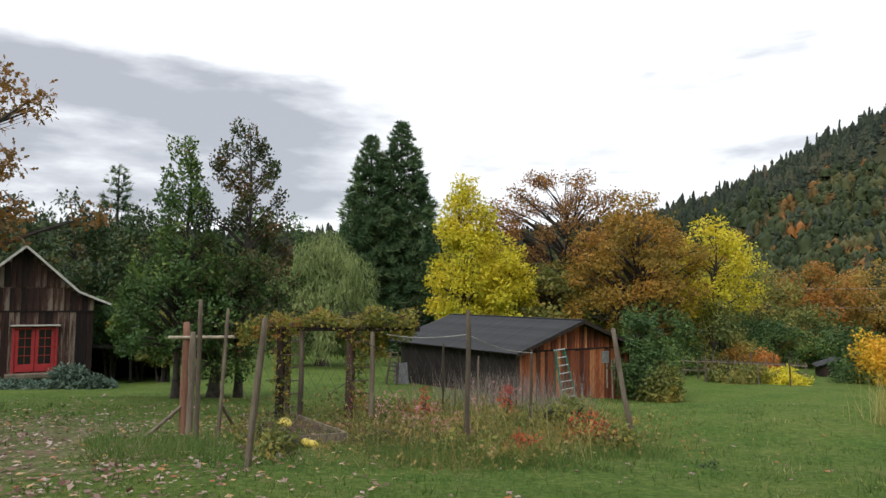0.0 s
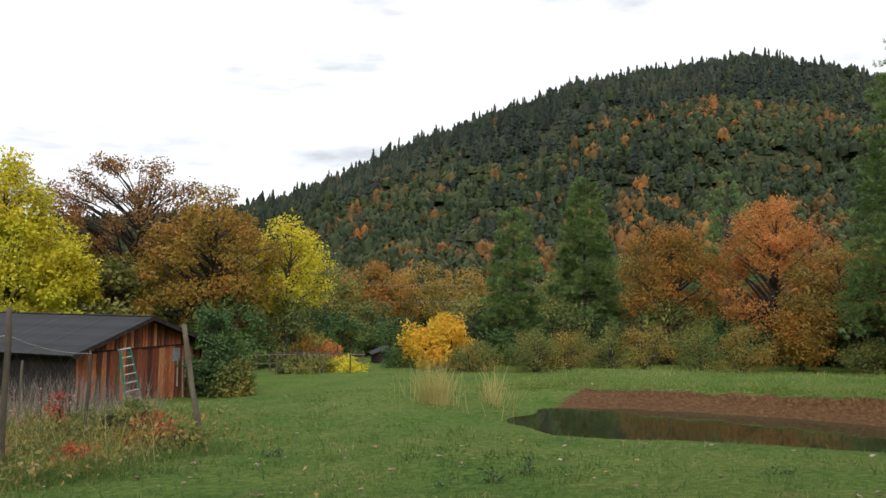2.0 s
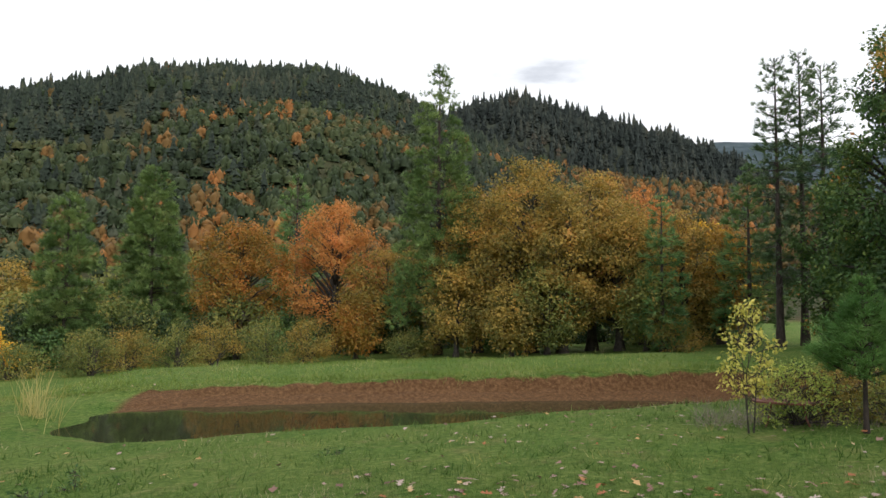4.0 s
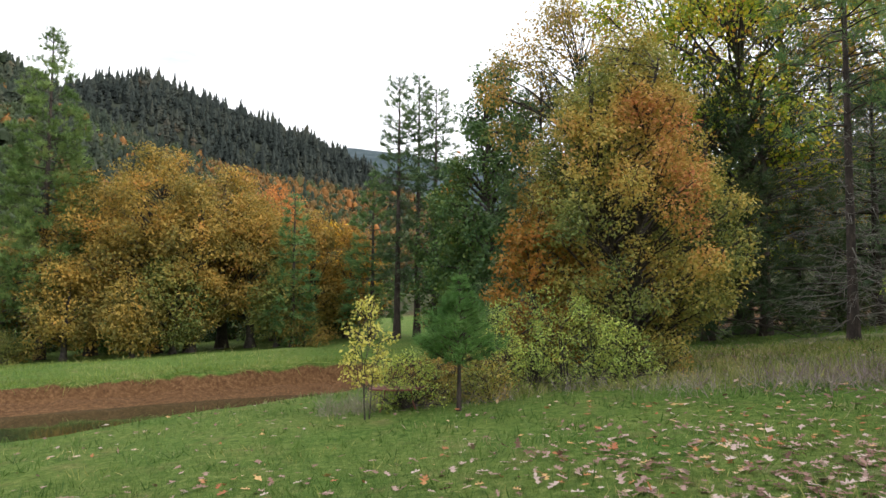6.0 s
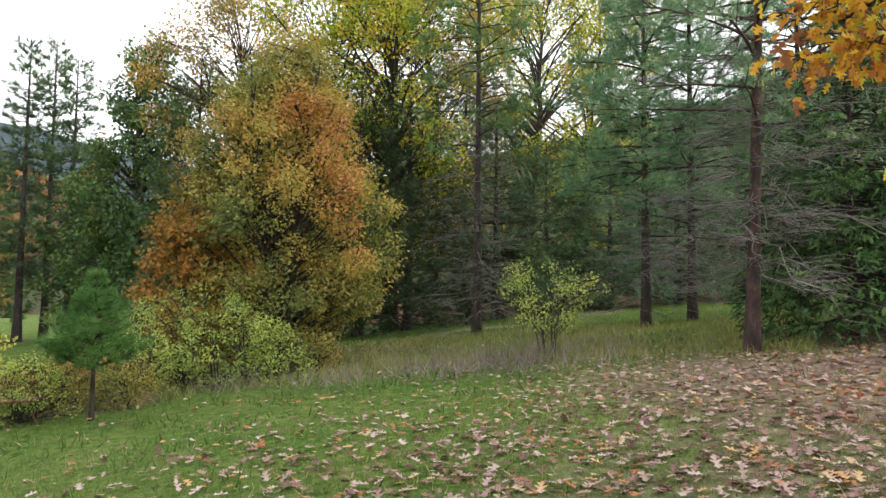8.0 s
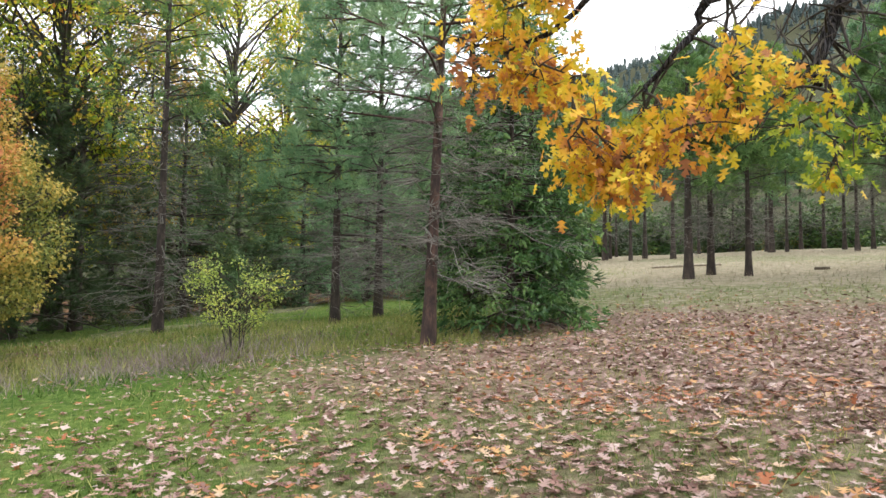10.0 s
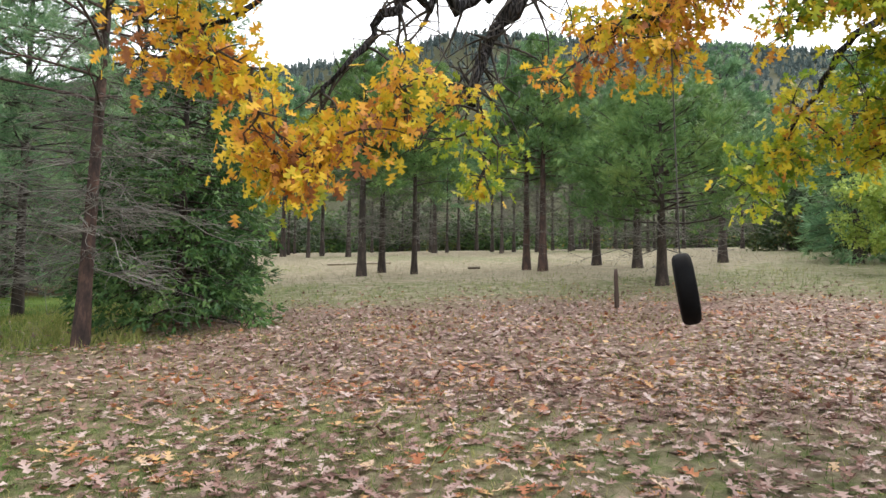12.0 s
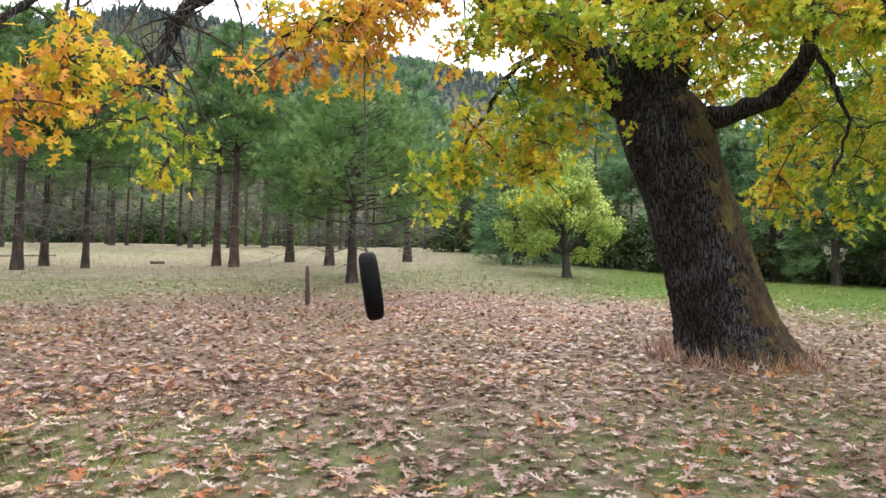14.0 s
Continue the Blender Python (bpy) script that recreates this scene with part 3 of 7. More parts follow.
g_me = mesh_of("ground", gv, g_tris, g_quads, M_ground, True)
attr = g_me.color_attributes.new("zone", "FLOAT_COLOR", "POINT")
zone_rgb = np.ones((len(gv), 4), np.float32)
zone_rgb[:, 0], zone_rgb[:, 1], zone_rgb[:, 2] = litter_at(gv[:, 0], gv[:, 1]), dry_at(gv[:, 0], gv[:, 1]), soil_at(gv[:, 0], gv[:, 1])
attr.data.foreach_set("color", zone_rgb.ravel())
tagged(new("ground", g_me), "sloping mown grass meadow with drifts of fallen leaves", "ground", kind="structure")

M_water, n, l = material("pond_water")
out, bs = n.new("ShaderNodeOutputMaterial"), n.new("ShaderNodeBsdfPrincipled")
bs.inputs["Base Color"].default_value, bs.inputs["Roughness"].default_value = (0.03, 0.034, 0.016, 1), 0.04
wv = n.new("ShaderNodeTexNoise")
wv.inputs["Scale"].default_value = 5.0
bp = n.new("ShaderNodeBump")
bp.inputs["Strength"].default_value, bp.inputs["Distance"].default_value = 0.08, 0.02
l.new(wv.outputs["Fac"], bp.inputs["Height"])
l.new(bp.outputs["Normal"], bs.inputs["Normal"])
l.new(bs.outputs["BSDF"], out.inputs["Surface"])
bm = bmesh.new()
bmesh.ops.create_grid(bm, x_segments=24, y_segments=12, size=0.5, matrix=Matrix.Translation((POND_C[0], POND_C[1], WATER_Z)) @ pose(0, 0, 0, 0, 0, -59) @ Matrix.Diagonal((26, 9, 1, 1)))
tagged(part("pond_water", bm, M_water), "still dark greenish-brown water of a farm pond", "water", kind="structure")

# ---------------------------------------------------------------- trees


def tree_thing(name, label, category, x, y, z, group=""):
    e = new(name)
    e.location = (x, y, z)
    return tagged(e, label, category, group)


def broadleaf(name, label, az, d, H, R, profile, mat, seed, clumps=40, clump=0.9, per=160, leaf=0.16, trunk=0.2, clear=0.2, lean=(0, 0), bark=None,
              shape=LEAF, shell=0.55, twigs=5, sink=0.15, fork=0.8, category="tree", flatten=0.75, group="", bare=0.0, stems=1, at=None, stout=0.02, hang=0.25):
    """A leafy tree: a trunk, curved limbs to clumps spread through an outline (height, half-width), twigs, and leaves about the twigs."""
    rng = np.random.RandomState(seed)
    x, y, z = at if at else on_land(az, d)
    e = tree_thing(name, label, category, x, y, z - sink, group)
    pz, pr = np.array([p[0] for p in profile]), np.array([p[1] for p in profile])
    cen, tries = [], 0
    while len(cen) < clumps and tries < clumps * 60:
        tries += 1
        f = rng.uniform(pz[0], pz[-1])
        rad = np.interp(f, pz, pr)
        if rng.uniform() > rad + 0.12:
            continue
        a, q = rng.uniform(0, 2 * np.pi), rng.uniform(0.1, 1) ** 0.5
        c = np.array([np.cos(a) * q * rad * R + lean[0] * f, np.sin(a) * q * rad * R + lean[1] * f, f * H])
        if any(np.linalg.norm((c - o) * (1, 1, 1.2)) < clump * 0.62 for o in cen[-60:]):
            continue
        cen.append(c)
    tips, limbs, tw = [], [], []
    bark = bark or M_branch
    trunks = []
    for s in range(stems):
        off = np.array([0, 0, 0.0]) if stems == 1 else np.array([rng.uniform(-0.12, 0.12) * R, rng.uniform(-0.12, 0.12) * R, 0])
        k = np.linspace(0, 1, 10)
        wob = np.cumsum(rng.normal(size=(10, 2)), 0) * 0.012 * H
        T = np.stack([off[0] * (1 + k * (2 if stems > 1 else 0)) + lean[0] * k + wob[:, 0] * k, off[1] * (1 + k * (2 if stems > 1 else 0)) + lean[1] * k + wob[:, 1] * k, k * H * fork], -1)
        rad = trunk * (1 - 0.82 * k) * (1 + 0.55 * np.exp(-k * 22))
        trunks.append((T, rad))
    for c in cen:
        T, rad = trunks[rng.randint(stems)]
        reach = np.linalg.norm(c[:2] - T[0, :2])
        z0 = np.clip(c[2] - reach * rng.uniform(0.5, 1.0), clear * H, fork * H * 0.97)
        a = np.array([np.interp(z0, T[:, 2], T[:, 0]), np.interp(z0, T[:, 2], T[:, 1]), z0])
        rb = np.interp(z0, T[:, 2], rad)
        pts = bend(a, c, rng, 0.12)
        limbs.append((pts, np.linspace(min(rb * 0.55, stout * H), 0.006 + 0.0007 * H, len(pts))))
        for _ in range(twigs):
            q = c + unit(rng.normal(size=3)) * clump * rng.uniform(0.5, 1.05) * (1, 1, flatten)
            twig = bend(pts[rng.randint(3, 6)], q, rng, 0.05, 4)
            tw.append((twig, np.linspace(0.005 + 0.0006 * H, 0.003, 4)))
            tips.append(q)
    V, Q = tubes(trunks, 10)
    piece("trunk", mesh_of("trunk", V, quads=Q, mat=bark, smooth=True), e)
    V, Q = tubes(limbs, 5)
    V2, Q2 = tubes(tw, 3)
    piece("branchwork", mesh_of("branchwork", np.concatenate([V, V2]), quads=np.concatenate([Q, Q2 + len(V)]), mat=bark, smooth=True), e)["kind"] = "stuff"
    P, C, F = [], [], []
    for c in cen:
        if rng.uniform() < bare:
            continue
        m = int(per * rng.uniform(0.7, 1.3))
        v = unit(rng.normal(size=(m, 3))) * (shell + (1 - shell) * rng.uniform(0, 1, (m, 1))) * rng.uniform(0.35, 1, (m, 1)) ** 0.5 * clump
        P.append(c + v * (1, 1, flatten) + rng.normal(size=(m, 3)) * clump * 0.12)
        C.append(unit(v) * 0.7 + np.array([0, 0, -hang]))
        F.append(unit(v) * 0.75 + unit(c - np.array([0, 0, 0.45 * H])) * 0.35 + np.array([0, 0, 0.45]))
    if P:
        V, T = leaves(rng, np.concatenate(P), leaf, shape, np.concatenate(C), 0.9, face=np.concatenate(F))
        piece("crown", mesh_of("crown", V, T, mat=mat), e)["kind"] = "stuff"
    return e


def conifer(name, label, az, d, H, R, mat, seed, clear=0.12, whorls=26, per=6, tufts=12, tuft=0.35, droop=-0.15, dead=0.0, power=0.8, trunk=0.2, shape=TUFT,
            bark=None, lean=(0, 0), category="tree", gap=0.0, round_top=0.0, group="", sink=0.15, fan=0.35, wide=0.0, at=None, clumpy=0, lift=0.55):
    """A needle tree: a straight trunk, whorls of boughs that shorten upwards, tufts along each bough; dead is the bare lower share."""
    rng = np.random.RandomState(seed)
    x, y, z = at if at else on_land(az, d)
    e = tree_thing(name, label, category, x, y, z - sink, group)
    k = np.linspace(0, 1, 12)
    T = np.stack([lean[0] * k, lean[1] * k, k * H], -1)
    rad = trunk * (1 - 0.95 * k) * (1 + 0.4 * np.exp(-k * 25)) + 0.008
    V, Q = tubes([(T, rad)], 9)
    bark = bark or M_pinebark
    piece("trunk", mesh_of("trunk", V, quads=Q, mat=bark, smooth=True), e)
    live, bare, P, D, S = [], [], [], [], []
    for i in range(whorls):
        f = clear + (1 - clear) * (i + rng.uniform(-0.3, 0.3)) / whorls
        f = min(max(f, 0.02), 0.995)
        g = (f - clear) / (1 - clear)
        prof = (1 - g) ** power
        if round_top:
            prof = max(prof, round_top * math.sqrt(max(0.0, 1 - g * g)))
        if wide:
            prof = prof * (1 - wide * max(0.0, 0.35 - g) / 0.35)
        turn = rng.uniform(0, 6.28)
        n_b = max(3, int(round(per * (0.6 + 0.4 * (1 - g)))))
        for j in range(n_b):
            if rng.uniform() < gap:
                continue
            a = turn + j * 6.283 / n_b + rng.uniform(-0.35, 0.35)
            L = R * prof * rng.uniform(0.7, 1.12) + 0.04 * R
            sl = droop + (0.75 - droop) * g ** 2 + rng.uniform(-0.12, 0.12)
            p0 = np.array([np.interp(f, k, T[:, 0]), np.interp(f, k, T[:, 1]), f * H])
            p1 = p0 + np.array([math.cos(a), math.sin(a), sl]) * L
            isdead = g < dead * rng.uniform(0.6, 1.25)
            if isdead:
                p1 = p0 + (p1 - p0) * rng.uniform(0.25, 0.85) + np.array([0, 0, L * rng.uniform(-0.28, 0.12)])
            pts = bend(p0, p1, rng, 0.10 if droop < 0 else -0.08, 5, 0.16 if isdead else 0.05)
            if isdead:
                pts[1:] += rng.normal(size=(4, 3)) * 0.05 * L
            r0 = 0.012 + 0.010 * L
            (bare if isdead else live).append((pts, np.linspace(r0, r0 * 0.25, 5) * (0.42 if isdead else 1)))
            if isdead:
                for _ in range(20 if d < 18 else 9 if d < 40 else 5):
                    q = pts[rng.randint(1, 5)]
                    tip = q + (np.array([math.cos(a + rng.uniform(-1.1, 1.1)), math.sin(a + rng.uniform(-1.1, 1.1)), rng.uniform(-0.35, 0.15)])) * L * rng.uniform(0.15, 0.42)
                    bare.append((bend(q, tip, rng, 0.1, 4, 0.2), np.linspace(0.0055, 0.003, 4)))
                if clumpy or rng.uniform() < 0.6:
                    continue
            if clumpy:
                # side twigs, each with a ball of tufts at its end
                n_s = max(2, int(round(clumpy * (0.35 + 0.65 * prof) * rng.uniform(0.7, 1.3))))
                s = rng.uniform(0.3, 1.0, n_s) ** 0.75
                s[0] = 1.0
                root = np.stack([np.interp(s - 0.12, np.linspace(0, 1, 5), pts[:, c]) for c in range(3)], -1)
                side = np.array([-math.sin(a), math.cos(a), 0])
                w = rng.normal(size=(n_s, 1)) * fan * L * (1.15 - s[:, None])
                cen = root + side * w + np.array([math.cos(a), math.sin(a), 0]) * (0.12 * L + np.abs(w) * 0.4)
                cen[:, 2] += rng.normal(size=n_s) * 0.06 * L + 0.03 * L
                for q0, q1 in zip(root, cen):
                    live.append((bend(q0, q1, rng, 0.05, 3), np.array([r0 * 0.3, r0 * 0.22, r0 * 0.12])))
                ball = (0.10 * L + 0.45 * tuft)
                v = unit(rng.normal(size=(n_s, tufts, 3))) * rng.uniform(0.25, 1, (n_s, tufts, 1)) * ball * (1, 1, 0.6)
                P.append((cen[:, None] + v).reshape(-1, 3))
                S.append(np.full(n_s * tufts, tuft * (0.55 + 0.45 * min(1.0, prof * 1.8))))
                D.append((unit(v) * 0.8 + np.array([math.cos(a) * 0.5, math.sin(a) * 0.5, lift])).reshape(-1, 3))
                continue
            m = max(3, int(tufts * (0.35 + 0.65 * prof) * rng.uniform(0.8, 1.2)))
            s = rng.uniform(0.22, 1.0, m) ** 0.8
            base = np.stack([np.interp(s, np.linspace(0, 1, 5), pts[:, c]) for c in range(3)], -1)
            side = np.array([-math.sin(a), math.cos(a), 0])
            w = rng.normal(size=(m, 1)) * fan * L * (1.1 - s[:, None])
            base = base + side * w + np.array([math.cos(a), math.sin(a), 0]) * np.abs(w) * 0.3
            base[:, 2] += rng.normal(size=m) * 0.05 * L
            P.append(base)
            S.append(np.full(m, tuft * (0.42 + 0.58 * min(1.0, prof * 1.8))))
            D.append(np.array([math.cos(a), math.sin(a), sl + 0.25]) + side * np.sign(w) * 0.5)
    V, Q = tubes(live, 3) if live else (np.zeros((0, 3)), np.zeros((0, 4), int))
    if len(V):
        piece("boughwork", mesh_of("boughwork", V, quads=Q, mat=bark, smooth=True), e)["kind"] = "stuff"
    if bare:
        V, Q = tubes(bare, 3)
        piece("dead_boughwork", mesh_of("dead_boughwork", V, quads=Q, mat=M_grey, smooth=True), e, "bare grey dead lower branches")["kind"] = "stuff"
    if P:
        V, T = leaves(rng, np.concatenate(P), np.concatenate(S), shape, np.concatenate(D), 0.45)
        piece("foliage", mesh_of("foliage", V, T, mat=mat), e)["kind"] = "stuff"
    return e


ROUND = [(0.18, 0.5), (0.35, 0.95), (0.6, 1.0), (0.8, 0.75), (0.95, 0.3), (1.0, 0.1)]
DOME = [(0.22, 0.75), (0.4, 1.0), (0.65, 0.92), (0.85, 0.6), (1.0, 0.15)]
TALL = [(0.12, 0.6), (0.3, 0.95), (0.55, 0.9), (0.8, 0.6), (1.0, 0.15)]
VASE = [(0.15, 0.35), (0.4, 0.7), (0.65, 1.0), (0.85, 0.85), (1.0, 0.3)]
BUSH = [(0.05, 0.8), (0.4, 1.0), (0.75, 0.75), (1.0, 0.25)]


def shrub(name, label, az, d, H, R, mat, seed, **kw):
    o = dict(clumps=22, clump=0.35 * min(H, R) + 0.12, per=110, leaf=0.10, trunk=0.035 + 0.01 * H, clear=0.05, stems=4, twigs=4, sink=0.06, fork=0.7, category="shrub")
    o.update(kw)
    return broadleaf(name, label, az, d, H, R, o.pop("profile", BUSH), mat, seed, **o)


M_leafbrown = foliage("brown_oak_leaf", [(0.0, (0.12, 0.085, 0.03)), (0.5, (0.31, 0.165, 0.05)), (1.0, (0.48, 0.22, 0.07))], 0.35, 0.4)
M_leafamber = foliage("amber_oak_leaf", [(0.0, (0.12, 0.12, 0.03)), (0.4, (0.32, 0.22, 0.04)), (0.75, (0.48, 0.26, 0.05)), (1.0, (0.46, 0.18, 0.05))], 0.35, 0.4)
M_leafbronze = foliage("bronze_green_leaf", [(0.0, (0.03, 0.055, 0.02)), (0.45, (0.06, 0.10, 0.03)), (0.7, (0.14, 0.10, 0.05)), (1.0, (0.30, 0.13, 0.06))], 0.5, 0.5, 0.25)
TUFT_WIDE = tuft_shape(7, 0.2, 9)
CEDAR_SPRAY = (SPRAY[0] * (0.6, 1.15, 1), SPRAY[1])
TUFT_THIN = tuft_shape(9, 0.05, 3)
SLIM = (LEAF[0] * (0.3, 1, 1), LEAF[1])
SPRAY_LOW = (SPRAY[0][[0, 2, 3, 5, 7, 8]], np.array([(0, 4, 2), (0, 2, 1), (0, 5, 4), (2, 4, 3)]))
M_leafpale = foliage("pale_apple_leaf", [(0.0, (0.195, 0.286, 0.065)), (0.5, (0.390, 0.494, 0.117)), (1.0, (0.624, 0.650, 0.208))], 0.7, 0.5, 0.35)
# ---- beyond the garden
# dark leaf green; in wood and thickets it holds the shade in its colour
M_shadegreen = foliage("deep_shaded_green_leaf", [(0.0, (0.022, 0.046, 0.020)), (0.5, (0.050, 0.086, 0.032)), (0.9, (0.11, 0.125, 0.04)), (1.0, (0.24, 0.14, 0.045))], 0.45, 0.5, 0.2)
broadleaf("pear_tree", "dark green fruit tree with an upright leader and bronze tips", 339.7, 23.5, 8.0, 2.1,
          [(0.2, 0.9), (0.42, 0.85), (0.58, 0.55), (0.8, 0.36), (0.93, 0.28), (1.0, 0.16)], M_leafgreen, 11, clumps=120, clump=0.27, per=95, leaf=0.115, trunk=0.11, clear=0.2, fork=0.95, flatten=1.5, hang=-0.6, stout=0.006, group="orchard trees")
broadleaf("pear_tree", "tallest dark green fruit tree with bronze upper shoots", 344.2, 24.0, 8.9, 2.35,
          [(0.2, 0.9), (0.42, 0.9), (0.58, 0.62), (0.8, 0.46), (0.93, 0.36), (1.0, 0.16)], M_leafbronze, 10, clumps=135, clump=0.27, per=95, leaf=0.115, trunk=0.12, clear=0.2, fork=0.95, flatten=1.5, hang=-0.6, stout=0.006, group="orchard trees")
broadleaf("pear_tree", "low leafy fruit tree with dark green leaves", 342.4, 24.0, 5.2, 2.5, ROUND, M_leafgreen, 9, clumps=60, clump=0.55, per=150, leaf=0.12, trunk=0.19, clear=0.25, group="orchard trees")
broadleaf("willow_tree", "pale grey-green weeping willow beyond the arbour", 350.5, 44, 7.8, 3.2, DOME, M_willow, 12, clumps=60, clump=0.9, per=420, leaf=0.32, trunk=0.35, flatten=1.7, hang=2.6, shape=SLIM)
M_sequoia = foliage("sequoia_needle", [(0.0, (0.042, 0.090, 0.044)), (0.5, (0.105, 0.185, 0.085)), (1.0, (0.225, 0.300, 0.150))], 0.5, 0.6, 0.25, gain=2.4)
conifer("sequoia_tree", "tall dark green conical conifer", 354.1, 60, 18.4, 4.3, M_sequoia, 13, clear=0.02, whorls=60, per=10, tufts=21, tuft=0.68, droop=-0.1, power=0.76, trunk=0.35, shape=TUFT_WIDE, gap=0.05, group="pair of tall conifers")
conifer("sequoia_tree", "tallest dark green conical conifer of a pair", 356.5, 61, 20.0, 5.0, M_sequoia, 14, clear=0.02, whorls=64, per=10, tufts=21, tuft=0.68, droop=-0.1, power=0.76, trunk=0.35, shape=TUFT_WIDE, gap=0.05, group="pair of tall conifers")
broadleaf("poplar_tree", "bright yellow autumn tree behind the shed", 1.7, 50, 12.8, 2.3, [(0.08, 0.8), (0.3, 1.0), (0.6, 0.95), (0.84, 0.72), (1.0, 0.25)], M_leafyellow, 15, clumps=95, clump=1.0, per=230, leaf=0.22, trunk=0.3)
broadleaf("poplar_tree", "smaller bright yellow autumn tree", 5.2, 49, 9.2, 1.9, TALL, M_leafyellow, 16, clumps=40, clump=0.9, per=200, leaf=0.22, trunk=0.2)
broadleaf("oak_tree", "half-bare rust-brown oak with dark crooked limbs", 9.2, 57, 14.8, 6.3, [(0.22, 0.7), (0.4, 0.95), (0.7, 1.0), (0.88, 0.8), (1.0, 0.35)], M_leafbrown, 17, clumps=150, clump=1.0, per=170, leaf=0.2, trunk=0.5, bare=0.08, twigs=6)
broadleaf("oak_tree", "broad ochre-orange autumn oak", 15.2, 50, 12.0, 4.8, DOME, M_leafamber, 18, clumps=115, clump=1.0, per=200, leaf=0.2, trunk=0.45, twigs=6)
broadleaf("ash_tree", "yellow-green autumn ash tree beyond the shed", 20.5, 53, 10.2, 3.1, [(0.35, 0.6), (0.5, 0.95), (0.7, 1.0), (0.88, 0.7), (1.0, 0.25)], M_leafyellow, 19, clumps=45, clump=1.1, per=220, leaf=0.22, trunk=0.35)
for i, (a, d, h, r, m, s) in enumerate([(346.5, 62, 12, 4, M_leafgreen, 0), (337, 55, 10, 4.0, M_shadegreen, 1), (332.5, 60, 11.5, 4.0, M_shadegreen, 2), (328.5, 48, 9.0, 3.6, M_shadegreen, 3), (325, 55, 10.5, 4, M_shadegreen, 4),
                                        (8.5, 52, 7, 4, M_leafolive, 5), (12, 60, 9, 4, M_leafolive, 6), (18, 62, 8.5, 4.5, M_leafolive, 7), (24, 70, 8, 4, M_leafolive, 8), (358, 66, 9, 5, M_leafolive, 9), (322, 44, 6.8, 4, M_leafochre, 10)]):
    broadleaf("background_tree", "olive-green tree at the edge of the meadow", a, d, h, r, DOME, m, 40 + s, clumps=40, clump=1.3, per=150, leaf=0.3, trunk=0.3, twigs=3)
conifer("fir_tree", "dark fir behind the old house", 335.2, 62, 14.6, 3.0, M_fir, 21, clear=0.05, whorls=28, per=7, tufts=12, tuft=0.8, power=0.7, trunk=0.3)
conifer("fir_tree", "small dark fir behind the old house", 338.0, 60, 9.8, 2.6, M_fir, 22, clear=0.05, whorls=24, per=7, tufts=12, tuft=0.8, power=0.7, trunk=0.25)
for a, d, h, r, m, sd in ((15.3, 31.5, 3.9, 1.1, M_leafgreen, 23), (16.4, 31.5, 2.7, 0.9, M_leafgreen, 26), (16.9, 31, 1.5, 0.7, M_leafolive, 27)):
    shrub("laurel_bush", "overgrown dark green bush beside the shed", a, d, h, r, m, sd, clumps=40, clump=0.5, per=150, leaf=0.13)
broadleaf("oak_tree", "rust-orange oak with branches reaching over the lawn", 317.0, 17, 7.8, 5.15, [(0.43, 0.9), (0.54, 1.0), (0.64, 0.75), (0.84, 0.88), (1.0, 0.2)], M_leafbrown, 24, clumps=95, clump=0.48, per=90, leaf=0.12, trunk=0.35, shape=SPRAY, twigs=6)

# ---- beyond the pond
for i, (a, d, h, r, m) in enumerate([(24.5, 82, 8.2, 4.5, M_leafochre), (27.5, 80, 8.6, 5.5, M_leaforange), (31.5, 84, 9.0, 5.5, M_leafochre), (35, 86, 8.6, 4.5, M_leafochre)]):
    broadleaf("far_oak_tree", "ochre autumn oak across the valley floor", a, d, h, r, DOME, m, 60 + i, clumps=55, clump=1.3, per=170, leaf=0.28, trunk=0.35, twigs=3)
broadleaf("maple_tree", "small bright orange-yellow maple", 32.8, 46, 3.2, 2.8, [(0.1, 0.7), (0.4, 1.0), (0.7, 0.8), (1.0, 0.4)], M_leafbright, 66, clumps=46, clump=0.75, per=170, leaf=0.19, trunk=0.12, stems=3)
conifer("pine_tree", "slender open-crowned green pine", 38.8, 50, 11.0, 2.3, M_tallpine, 67, clear=0.14, whorls=24, per=6, tufts=7, tuft=0.45, droop=-0.05, power=0.6, trunk=0.18, gap=0.12, clumpy=6)
conifer("pine_tree", "green pine beyond the pond bank", 44.4, 55, 14.0, 2.8, M_tallpine, 68, clear=0.12, whorls=28, per=7, tufts=7, tuft=0.48, droop=-0.05, power=0.6, trunk=0.2, gap=0.08, clumpy=7)
conifer("pine_tree", "green pine beyond the pond bank", 55.0, 62, 15.0, 3.0, M_pine, 69, clear=0.14, whorls=22, per=6, tufts=13, tuft=0.7, droop=-0.05, power=0.6, trunk=0.22, gap=0.1)
conifer("pine_tree", "tall green pine with a thin tufted top", 66.3, 46, 19.1, 3.3, M_tallpine, 70, clear=0.14, whorls=38, per=7, tufts=6, tuft=0.40, droop=-0.15, power=0.66, trunk=0.26, gap=0.16, clumpy=8)
